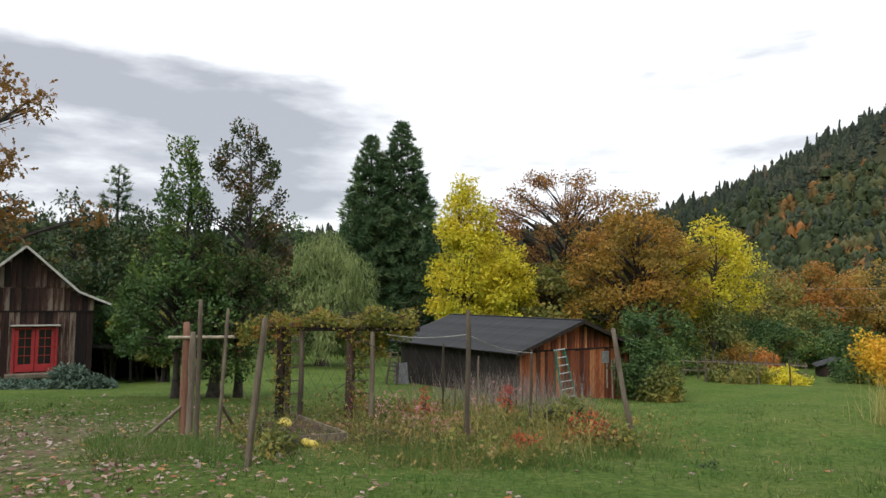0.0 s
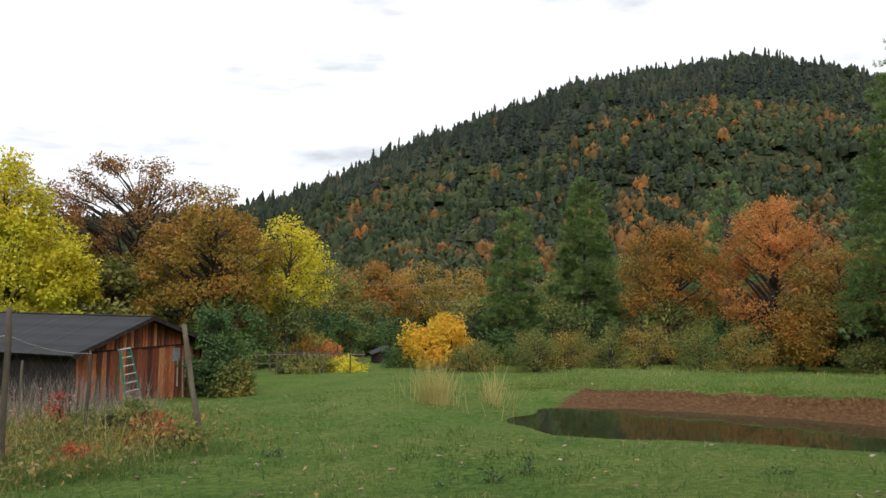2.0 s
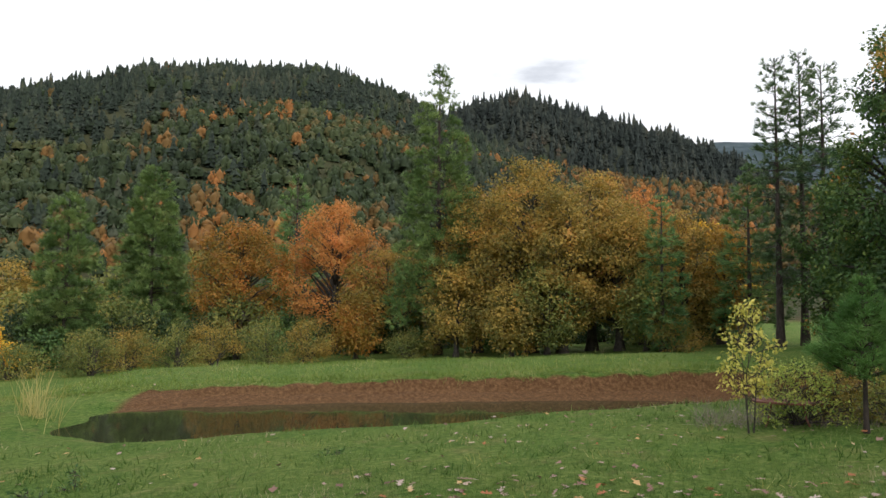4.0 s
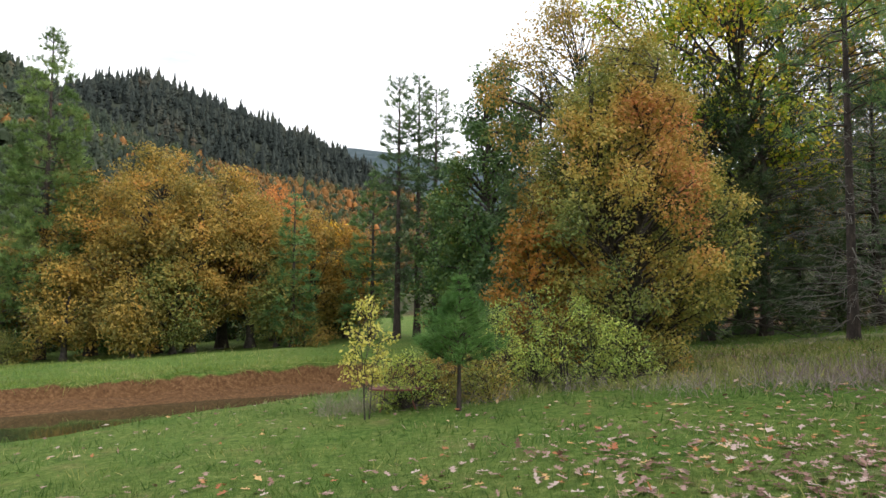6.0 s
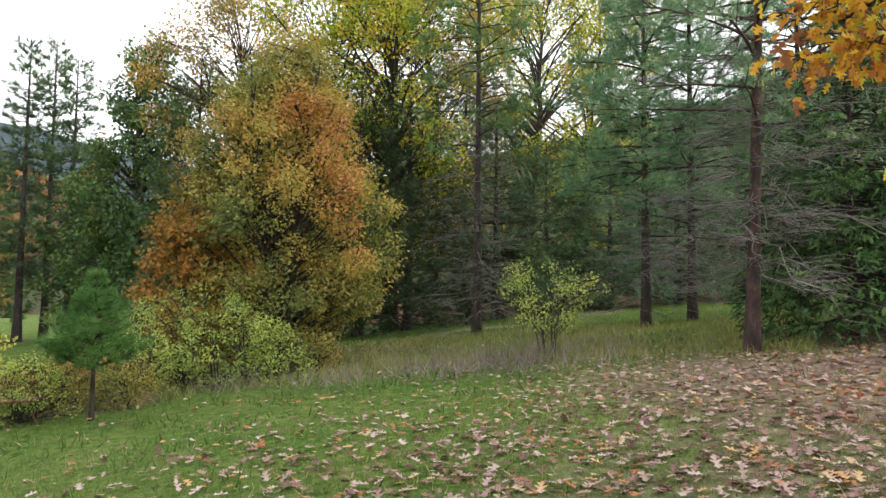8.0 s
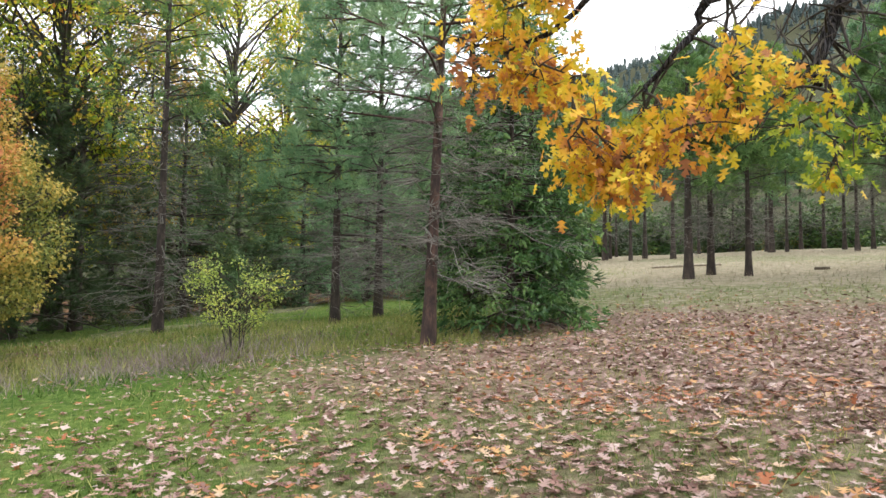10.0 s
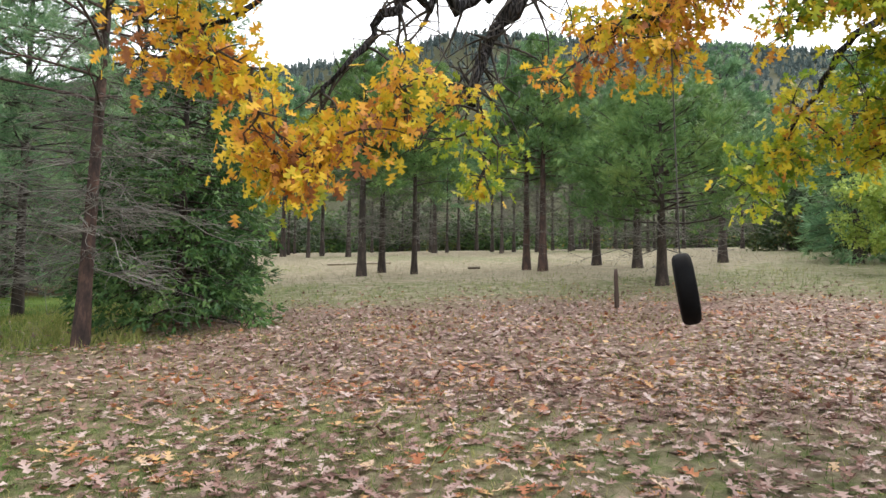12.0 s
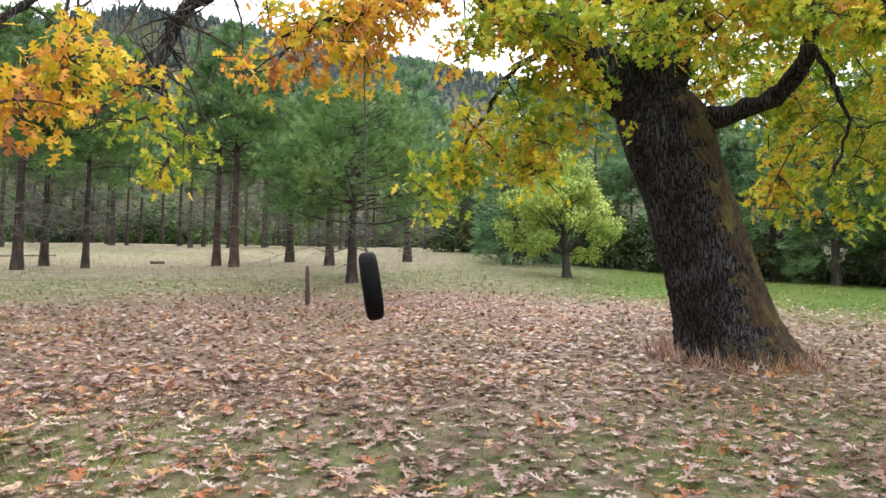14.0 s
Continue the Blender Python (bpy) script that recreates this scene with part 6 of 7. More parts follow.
sward("dead_weeds", "grey-brown dead stems under the pond shrubs", M_deadweed, 520, 4500, 86, 116, 11.3, 14.0, lambda x, y: smooth(-0.4, 0.6, lumps(x, y, 1.6, 0.3)) * smooth(11.4, 11.9, np.hypot(x, y)) * smooth(13.8, 12.8, np.hypot(x, y)), 0.32, 0.016, 0.7)


def herbs(name, label, mat, seed, n, az0, az1, r0, r1, density, height, leaf):
    """Low leafy growth: small leaves at all heights above the land."""
    rng = np.random.RandomState(seed)
    P = scatter(rng, n, az0, az1, r0, r1, density, 0.0, 1.2)
    tall = height * (0.55 + 0.45 * lumps(P[:, 0], P[:, 1], 2.1, 0.9)) + 0.05
    P[:, 2] += tall * rng.uniform(0.05, 1, len(P))
    V, T = leaves(rng, P, leaf, LEAF, np.array([0, 0, 0.5]), 0.9, 0, 0.5)
    return tagged(new(name, mesh_of(name, V, T, mat=mat)), label, "plants", kind="stuff")

# ---------------------------------------------------------------- the shed
M_shedwood = surface("weathered_red_boards", [(0.2, (0.028, 0.009, 0.006)), (0.40, (0.16, 0.036, 0.016)), (0.62, (0.38, 0.105, 0.038)), (0.85, (0.66, 0.32, 0.13))], 2.6, (1.5, 1.5, 0.2), 0.85, spread=0.5, fine=30)
# nearly black boards for the shed's left wall and the lean-to
M_blackwood = surface("near_black_boards", [(0.3, (0.005, 0.004, 0.004)), (0.6, (0.016, 0.012, 0.010)), (0.8, (0.05, 0.04, 0.036))], 2.6, (2, 2, 0.2), 0.9, spread=0.2, fine=30)
M_housewood = surface("streaked_house_boards", [(0.24, (0.004, 0.002, 0.002)), (0.45, (0.024, 0.009, 0.007)), (0.63, (0.062, 0.026, 0.019)), (0.80, (0.24, 0.19, 0.155))], 2.4, (3, 3, 0.25), 0.9, spread=0.5, fine=24)
M_darkwood = surface("dark_barn_boards", [(0.25, (0.008, 0.006, 0.005)), (0.48, (0.032, 0.019, 0.014)), (0.68, (0.085, 0.05, 0.037)), (0.82, (0.20, 0.15, 0.125))], 2.0, (2, 2, 0.22), 0.9, spread=0.36, fine=30)
M_shingle = surface("asphalt_shingle", [(0.3, (0.013, 0.014, 0.017)), (0.6, (0.030, 0.032, 0.036)), (0.8, (0.058, 0.060, 0.065))], 3.0, (1, 1, 1), 0.85, spread=0.25, fine=90)
M_post = surface("weathered_post", [(0.25, (0.049, 0.037, 0.027)), (0.5, (0.123, 0.096, 0.068)), (0.75, (0.238, 0.196, 0.148))], 3.0, (2, 2, 0.3), 0.85, spread=0.35, fine=50)
M_redpost = surface("reddish_cedar_post", [(0.25, (0.12, 0.055, 0.035)), (0.5, (0.26, 0.13, 0.085)), (0.75, (0.38, 0.22, 0.15))], 3.0, (2, 2, 0.3), 0.85, fine=50)
M_palewood = surface("pale_bare_wood", [(0.3, (0.30, 0.25, 0.19)), (0.7, (0.55, 0.48, 0.38))], 4.0, (2, 2, 0.4), 0.8, spread=0.2)
M_redpaint = surface("red_door_paint", [(0.3, (0.30, 0.02, 0.025)), (0.7, (0.46, 0.045, 0.05))], 3.0, rough=0.45, bump=0.15)
M_whitepaint = surface("grey_white_trim", [(0.3, (0.40, 0.38, 0.35)), (0.7, (0.62, 0.60, 0.57))], 5.0, rough=0.7)
M_greenfibre = surface("green_fibreglass", [(0.3, (0.01, 0.11, 0.075)), (0.7, (0.025, 0.19, 0.13))], 4.0, rough=0.45, bump=0.1)
M_alu = surface("dull_aluminium", [(0.3, (0.45, 0.46, 0.47)), (0.7, (0.66, 0.67, 0.68))], 12.0, rough=0.4, metal=0.6, bump=0.1)
M_sheet = surface("grey_metal_sheet", [(0.3, (0.22, 0.23, 0.24)), (0.7, (0.40, 0.41, 0.42))], 4.0, rough=0.5, metal=0.3)
M_wire = surface("fence_wire", [(0.3, (0.30, 0.29, 0.27)), (0.7, (0.5, 0.48, 0.45))], 8.0, rough=0.6, metal=0.3, bump=0)
M_brick = surface("chimney_brick", [(0.3, (0.17, 0.06, 0.04)), (0.7, (0.33, 0.13, 0.09))], 6.0, rough=0.9)
M_pane, n, l = material("window_glass")
out, bs = n.new("ShaderNodeOutputMaterial"), n.new("ShaderNodeBsdfPrincipled")
bs.inputs["Base Color"].default_value, bs.inputs["Roughness"].default_value = (0.015, 0.018, 0.02, 1), 0.06
l.new(bs.outputs["BSDF"], out.inputs["Surface"])

SHED_A, su, SHED_W, SHED_L = np.array([2.85, 27.0]), np.array([0.808, 0.589]), 6.4, 8.1
sv = np.array([-su[1], su[0]])
SHED_Z, EAVE, PEAK = -2.45, 2.03, 3.1
SHED_M = Matrix(((su[0], sv[0], 0, SHED_A[0]), (su[1], sv[1], 0, SHED_A[1]), (0, 0, 1, SHED_Z), (0, 0, 0, 1)))


def board_mesh(w, h, t, cut=0.0, seed=0):
    """An upright board from z 0 to h with its top cut on a slant, rough along its edges."""
    rng = random.Random(seed)
    bm = bmesh.new()
    j = [rng.uniform(-0.008, 0.008) for _ in range(8)]
    pts = [(-w / 2 + j[0], 0), (w / 2 + j[1], 0), (w / 2 + j[2], h + cut / 2), (-w / 2 + j[3], h - cut / 2)]
    lo = [bm.verts.new((x, 0, z)) for x, z in pts]
    hi = [bm.verts.new((x + j[4], -t, z)) for x, z in pts]
    bm.faces.new(lo)
    bm.faces.new(hi[::-1])
    for i in range(4):
        bm.faces.new((lo[i], hi[i], hi[(i + 1) % 4], lo[(i + 1) % 4]))
    bmesh.ops.recalc_face_normals(bm, faces=bm.faces)
    return bm


shed = new("garden_shed")
shed.matrix_basis = SHED_M
tagged(shed, "low wooden shed with red-brown boards and dark shingle roof", "shed")
half = SHED_W / 2
pitch = math.atan2(PEAK - EAVE, half)
bm = bmesh.new()
fv = [bm.verts.new(p) for p in ((0, 0.04, -0.3), (SHED_W, 0.04, -0.3), (SHED_W, 0.04, EAVE), (half, 0.04, PEAK), (0, 0.04, EAVE))]
bv = [bm.verts.new(v.co + Vector((0, 0.06, 0))) for v in fv]
bm.faces.new(fv)
bm.faces.new(bv[::-1])
for i in range(5):
    bm.faces.new((fv[i], bv[i], bv[(i + 1) % 5], fv[(i + 1) % 5]))
bmesh.ops.recalc_face_normals(bm, faces=bm.faces)
front = part("front_wall", bm, M_darkwood, shed)
brng = random.Random(8)
x = 0.02
while x < SHED_W - 0.05:
    w = min(brng.uniform(0.15, 0.27), SHED_W - x)
    cx = x + w / 2
    part("board", board_mesh(w - 0.022, 1.98 + 0.3 + brng.uniform(-0.03, 0.03), brng.uniform(0.02, 0.038), 0, brng.random()), M_shedwood, front, m=pose(cx, 0.038, -0.3 + brng.uniform(-0.04, 0.04)))
    x += w
x = 0.10
while x < SHED_W - 0.1:
    w = min(brng.uniform(0.12, 0.22), SHED_W - 0.05 - x)
    cx = x + w / 2
    top = PEAK - abs(cx - half) * math.tan(pitch) - 0.05
    if top - 2.0 > 0.06:
        part("board", board_mesh(w - 0.02, top - 2.0, brng.uniform(0.02, 0.04), -math.copysign(w * math.tan(pitch), cx - half), brng.random()), M_shedwood, front, m=pose(cx, 0.034, 2.0))
    x += w
part("trim_board", boxed((SHED_W, 0.035, 0.06), (half, 0.0, 2.0)), M_darkwood, front)
for cx, z0, h in ((4.95, 0.6, 1.1), (5.3, 0.0, 1.75), (5.42, 0.9, 0.9)):
    part("loose_batten", board_mesh(0.05, h, 0.03), M_palewood, front, m=pose(cx, -0.012, z0 - 0.25, 0, brng.uniform(-3, 3), 0))
part("wall_panel", boxed((0.42, 0.03, 0.5), (4.85, -0.025, 1.62), bevel=0.006), M_sheet, front, "grey metal panel fixed to the boards")
for name, cx in (("side_wall", 0.05), ("side_wall", SHED_W - 0.05)):
    wl_ = part(name, boxed((0.08, SHED_L, EAVE + 0.3), (cx, SHED_L / 2, EAVE / 2 - 0.15)), M_darkwood, shed)
    y = 0.1
    while y < SHED_L - 0.1 and cx < 1:
        w = brng.uniform(0.16, 0.28)
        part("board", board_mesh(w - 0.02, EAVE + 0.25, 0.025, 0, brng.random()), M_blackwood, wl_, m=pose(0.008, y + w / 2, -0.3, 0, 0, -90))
        y += w
part("back_wall", boxed((SHED_W - 0.2, 0.08, EAVE + 0.3), (half, SHED_L - 0.05, EAVE / 2 - 0.15)), M_darkwood, shed)
for s in (-1, 1):
    run = half / math.cos(pitch) + 0.42
    mx = half + s * (run / 2) * math.cos(pitch)
    mz = PEAK - (run / 2) * math.sin(pitch) + 0.05
    deck = part("roof_deck", boxed((run, SHED_L + 0.75, 0.05), (0, 0, 0)), M_darkwood, shed, m=pose(mx, SHED_L / 2, mz, 0, math.degrees(pitch) * s, 0))
    n_c = 20
    for i in range(n_c):
        part("shingle_course", boxed((run / n_c * 1.25, SHED_L + 0.8 + brng.uniform(-0.02, 0.02), 0.014), (0, 0, 0)), M_shingle, deck,
             m=pose(s * (-run / 2 + run / n_c * (i + 0.5)), 0, 0.036, 0, 3.2 * s, 0))
    part("rake_board", boxed((run, 0.04, 0.12), (0, 0, 0)), M_darkwood, shed, m=pose(mx, -0.38, mz - 0.05, 0, math.degrees(pitch) * s, 0))
part("ridge_cap", boxed((0.26, SHED_L + 0.8, 0.03), (half, SHED_L / 2, PEAK + 0.09), bevel=0.008), M_shingle, shed)


def step_ladder(name, label, height, width, steps, mat_rail, mat_step, m, splay=0.0):
    """A ladder of two tapering rails, flat treads and a top cap, with rear legs folded against it."""
    e = tagged(new(name), label, "ladder")
    e.matrix_basis = m
    for s in (-1, 1):
        V, Q = tubes([(np.array([(s * width / 2, 0, 0), (s * width * 0.32, 0, height)]), np.array([0.05, 0.045]))], 4)
        piece("rail", mesh_of("rail", V, quads=Q, mat=mat_rail), e)
        V, Q = tubes([(np.array([(s * width * 0.42, 0.14 + splay, 0), (s * width * 0.28, 0.05, height * 0.95)]), np.array([0.022, 0.022]))], 4)
        piece("rear_leg", mesh_of("rear_leg", V, quads=Q, mat=mat_rail), e)
    for i in range(steps):
        f = (i + 1) / (steps + 1)
        part("tread", boxed((width * (1 - 0.36 * f) - 0.02, 0.09, 0.035), (0, -0.01, f * height), bevel=0.006), mat_step, e)
    part("top_cap", boxed((width * 0.66, 0.16, 0.05), (0, 0.03, height), bevel=0.01), mat_step, e)
    return e


lad = Vector((*on_land(10.1, 25.2)[:2], 0))
step_ladder("step_ladder", "green fibreglass step ladder standing before the shed", 1.9, 0.56, 6, M_greenfibre, M_alu,
            Matrix.Translation((lad.x, lad.y, float(land(lad.x, lad.y)) - 0.02)) @ pose(0, 0, 0, -9, -7, 24), 0.55)
lad = Vector((*on_land(356.0, 31.5)[:2], 0))
step_ladder("old_ladder", "grey old orchard ladder by the shed's corner", 1.4, 0.5, 6, M_post, M_post, Matrix.Translation((lad.x, lad.y, float(land(lad.x, lad.y)))) @ pose(0, 0, 0, -14, 6, 10))
x, y, z = on_land(356.8, 32.0)
sheet_ob = tagged(new("metal_sheet"), "grey corrugated metal sheet leaning on the shed", "metal sheet")
sheet_ob.matrix_basis = pose(x, y, z, -12, 0, 30)
V = np.array([(-0.35 + 0.7 * i / 28, 0.015 * math.sin(i * 1.57) + o, zz) for o in (0, 0.006) for i in range(29) for zz in (0, 0.95)])
Q = np.array([(2 * i, 2 * i + 2, 2 * i + 3, 2 * i + 1) for i in range(28)] + [(58 + 2 * i, 58 + 2 * i + 1, 58 + 2 * i + 3, 58 + 2 * i + 2) for i in range(28)])
piece("sheet", mesh_of("sheet", V, quads=Q, mat=M_sheet), sheet_ob)

# ---------------------------------------------------------------- the old house
hx, hy, _ = on_land(329.3, 33.0)
house = tagged(new("old_house"), "old dark weathered wooden house with a steep gable", "house")
house.matrix_basis = pose(hx + 0.12, hy + 0.08, -2.2, 0, 0, 33)
HW, HPEAK, KINK = 2.55, 5.55, 1.95


def house_top(x):
    a = abs(x)
    return HPEAK - a * 0.92 if a < KINK else HPEAK - KINK * 0.92 - (a - KINK) * 0.42


hfront = part("front_wall", boxed((2 * HW, 0.1, 3.4), (0, 0.06, 1.4)), M_housewood, house)
bm = bmesh.new()
fv = [bm.verts.new((x, 0.02, z)) for x, z in ((-HW, 3.02), (HW, 3.02), (HW, house_top(HW)), (KINK, house_top(KINK)), (0, HPEAK), (-KINK, house_top(KINK)), (-HW, house_top(HW)))]
bv = [bm.verts.new(v.co + Vector((0, 0.08, 0))) for v in fv]
bm.faces.new(fv)
bm.faces.new(bv[::-1])
for i in range(7):
    bm.faces.new((fv[i], bv[i], bv[(i + 1) % 7], fv[(i + 1) % 7]))
bmesh.ops.recalc_face_normals(bm, faces=bm.faces)
gable = part("gable_wall", bm, M_housewood, house)
x = -HW
while x < HW - 0.02:
    w = min(brng.uniform(0.16, 0.3), HW - x)
    cx = x + w / 2
    if not (-0.33 < cx < 1.3):
        part("board", board_mesh(w - 0.02, 3.1, brng.uniform(0.02, 0.035), 0, brng.random()), M_housewood, hfront, m=pose(cx, 0.008, -0.1))
    else:
        part("board", board_mesh(w - 0.02, 0.52, brng.uniform(0.02, 0.035), 0, brng.random()), M_housewood, hfront, m=pose(cx, 0.008, 2.48))
    for z0, z1 in ((3.05, 3.95), (3.99, house_top(cx) - 0.04)):
        z1 = min(z1, house_top(cx) - 0.04)
        if z1 - z0 > 0.08:
            part("board", board_mesh(w - 0.016, z1 - z0, brng.uniform(0.02, 0.045), 0, brng.random()), M_housewood, gable, m=pose(cx, 0.016, z0))
    x += w
part("belt_board", boxed((2 * HW, 0.05, 0.07), (0, -0.02, 3.02)), M_housewood, hfront)
for s in (-1, 1):
    part("side_wall", boxed((0.1, 7.5, 3.5), (s * (HW - 0.05), 3.85, 1.5)), M_housewood, house)
    for x0, x1 in ((0, KINK), (KINK, 3.15)):
        z0, z1 = house_top(x0), house_top(x1)
        L, a = math.hypot(x1 - x0, z1 - z0), math.degrees(math.atan2(z0 - z1, x1 - x0))
        roof = part("roof", boxed((L + 0.02, 8.3, 0.09)), M_shingle, house, m=pose(s * (x0 + x1) / 2, 3.75, (z0 + z1) / 2 + 0.06, 0, s * a, 0))
        part("rake_trim", boxed((L, 0.05, 0.09)), M_whitepaint, house, "pale weathered trim along the roof edge", m=pose(s * (x0 + x1) / 2, -0.43, (z0 + z1) / 2 + 0.06, 0, s * a, 0))
part("back_wall", boxed((2 * HW, 0.1, 4.4), (0, 7.6, 2.0)), M_housewood, house)
chimney = part("chimney", boxed((0.5, 0.5, 1.6), (-1.5, 2.2, 5.1), bevel=0.01), M_brick, house, "red brick chimney")
part("cap", boxed((0.6, 0.6, 0.08), (-1.5, 2.2, 5.94)), M_whitepaint, chimney)
# double glazed doors
DX0, DX1, DB, DH = -0.23, 1.17, 0.62, 1.76
for cx in (DX0 - 0.05, DX1 + 0.05):
    part("door_frame", boxed((0.09, 0.12, DH + 0.06), (cx, -0.02, DB + DH / 2)), M_redpaint, house)
part("door_head", boxed((DX1 - DX0 + 0.34, 0.3, 0.06), ((DX0 + DX1) / 2, -0.1, DB + DH + 0.08), bevel=0.01), M_whitepaint, house, "pale board over the doors")
for i in (0, 1):
    w = (DX1 - DX0) / 2
    cx = DX0 + w * (i + 0.5)
    low, gap = DB + 0.3, (DH - 0.38) / 4
    door = part("glazed_door", boxed((w - 0.02, 0.05, 0.3), (cx, -0.03, DB + 0.15), bevel=0.008), M_redpaint, house, "red door with small panes")
    for s in (-1, 1):
        part("stile", boxed((0.12, 0.055, DH - 0.3), (cx + s * (w / 2 - 0.07), -0.03, low + (DH - 0.3) / 2)), M_redpaint, door)
    part("rail", boxed((w - 0.02, 0.055, 0.09), (cx, -0.03, DB + DH - 0.045)), M_redpaint, door)
    for r in range(4):
        for c in (0, 1):
            part("pane", boxed((w / 2 - 0.14, 0.012, gap - 0.02), (cx + (c - 0.5) * (w / 2 - 0.12), -0.03, low + gap * (r + 0.5))), M_pane, door)
    for r in range(1, 4):
        part("glazing_bar", boxed((w - 0.25, 0.03, 0.022), (cx, -0.035, low + r * gap)), M_redpaint, door)
    part("glazing_bar", boxed((0.022, 0.03, DH - 0.38), (cx, -0.036, low + (DH - 0.38) / 2)), M_redpaint, door)
part("door_step", boxed((2.0, 0.6, 0.16), (0.47, -0.35, 0.50), bevel=0.02), M_post, house, "worn wooden door step")
part("step_base", boxed((1.8, 0.5, 0.6), (0.47, -0.28, 0.13), bevel=0.02), M_post, house)
# open lean-to beside the house
ax, ay, az_ = on_land(336.2, 34.5)
lean = tagged(new("lean_to"), "dark open lean-to shed beside the old house", "shed")
lean.matrix_basis = pose(ax, ay, az_ - 0.05, 0, 0, 24)
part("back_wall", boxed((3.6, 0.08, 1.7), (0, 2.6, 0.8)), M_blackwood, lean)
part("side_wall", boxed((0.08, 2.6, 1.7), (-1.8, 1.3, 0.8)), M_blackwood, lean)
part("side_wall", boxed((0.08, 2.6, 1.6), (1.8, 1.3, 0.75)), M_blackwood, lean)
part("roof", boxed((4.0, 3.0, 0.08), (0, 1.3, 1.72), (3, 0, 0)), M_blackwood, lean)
for i, (a, d, h, r) in enumerate([(335.2, 35.6, 3.6, 1.5), (337.4, 35.8, 3.4, 1.5), (338.6, 34.6, 2.4, 1.0)]):
    shrub("elder_bush", "dark leafy bush overhanging the lean-to", a, d, h, r, M_leafolive if i else M_leafgreen, 640 + i, profile=[(0.42, 0.7), (0.6, 1.0), (0.85, 0.8), (1.0, 0.3)], clumps=40, clump=0.5, per=120, leaf=0.15)
for cx in (-1.75, 0.2, 1.75):
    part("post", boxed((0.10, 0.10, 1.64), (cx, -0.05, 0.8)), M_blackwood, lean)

# blue-green perennials and edging stones before the house
M_bluegreen = foliage("blue_green_leaf", [(0.0, (0.06, 0.11, 0.08)), (0.5, (0.13, 0.20, 0.15)), (1.0, (0.24, 0.31, 0.24))], 0.8, 0.6, 0.2)
for i, (a, d, h, r) in enumerate([(332.3, 31.3, 1.15, 0.6), (333.0, 31.0, 0.9, 0.5), (333.8, 31.4, 0.6, 0.5), (330.0, 30.8, 0.3, 0.4), (328.6, 30.8, 0.35, 0.5), (331.0, 30.6, 0.3, 0.4), (334.8, 31.5, 0.4, 0.4)]):
    shrub("grey_shrub", "blue-green bushy perennial by the house door", a, d, h, r, M_bluegreen, 600 + i, clumps=16, clump=0.25, per=70, leaf=0.13)

# ---------------------------------------------------------------- the fenced garden


def post(label, az, d, h, r, mat, tip=(0, 0), group="garden fence posts", name="fence_post"):
    """A round weathered post, slightly bent and chamfered at its top."""
    rng = np.random.RandomState(int(az * 10 + d * 100) % 9999)
    x, y, z = on_land(az, d)
    k = np.linspace(0, 1, 9)
    P = np.stack([tip[0] * k + 0.012 * np.cumsum(rng.normal(size=9)) * 0.5, tip[1] * k + 0.012 * np.cumsum(rng.normal(size=9)) * 0.5, -0.3 + (h + 0.3) * k], -1)
    rad = r * (1 - 0.12 * k) * (1 + 0.05 * rng.normal(size=9))
    rad[-1] *= 0.8
    V, Q = tubes([(P, rad)], 10)
    V = np.concatenate([V, P[-1:] + [[0, 0, 0.01]]])
    T = np.array([(80 + i, 80 + (i + 1) % 10, 90) for i in range(10)])
    ob = new(name, mesh_of(name, V, T, Q, mat, True))
    ob.location = (x, y, z)
    return tagged(ob, label, "post", group), np.array([x + tip[0], y + tip[1], z + h])


def pole(name, label, a, b, r, mat, category="pole", r2=None, sag=0.0):
    rng = np.random.RandomState(int(abs(a[0] * 100 + b[1] * 10)) % 9999)
    P = bend(a, b, rng, -sag, 7, 0.01)
    V, Q = tubes([(P - P[0], np.linspace(r, r2 or r, 7))], 7)
    ob = new(name, mesh_of(name, V, quads=Q, mat=mat, smooth=True))
    ob.location = P[0]
    return tagged(ob, label, category)


_, tA = post("thick reddish gate post at the garden corner", 340.3, 14.0, 2.03, 0.075, M_redpost)
post("thick pale gate post at the garden corner", 340.75, 13.7, 1.85, 0.06, M_post)
post("tall slim grey garden post", 341.3, 13.5, 2.43, 0.042, M_post, (-0.03, 0))
_, tC = post("tall crooked thin garden post", 342.8, 13.4, 2.29, 0.036, M_post, (0.12, 0.05))
post("leaning peeled garden post", 344.9, 10.5, 2.06, 0.052, M_post, (0.22, 0.1))
_, tF = post("straight weathered garden post", 2.0, 12.5, 2.40, 0.048, M_post)
post("leaning weathered garden post beside the lawn", 15.1, 14.6, 2.25, 0.055, M_post, (-0.42, 0.05))
post("thin stake in the garden", 0.1, 20.0, 1.85, 0.035, M_post)
_, tH = post("thin leaning stake in the garden", 6.9, 16.5, 1.75, 0.035, M_post, (0.08, 0))
post("thin stake in the garden", 2.8, 20.5, 1.5, 0.03, M_post, (0.05, 0))
for i, (a, d, h) in enumerate([(4.2, 21, 1.0), (4.6, 20.5, 1.1), (5.0, 21, 1.15), (5.5, 20.6, 1.05), (5.9, 21, 1.2), (6.3, 20.4, 1.0), (3.6, 21, 0.9), (7.5, 20.2, 1.1), (1.0, 19, 0.9)]):
    post("short grey garden stake among dry stalks", a, d, h, 0.016, M_post, (0.05 * (i % 3 - 1), 0), "garden stakes", "garden_stake")
pole("gate_rail", "bare pole tied across the gate posts", tA + np.array([-0.3, 0, -0.28]), tC + np.array([0.12, 0, -0.50]), 0.03, M_palewood)
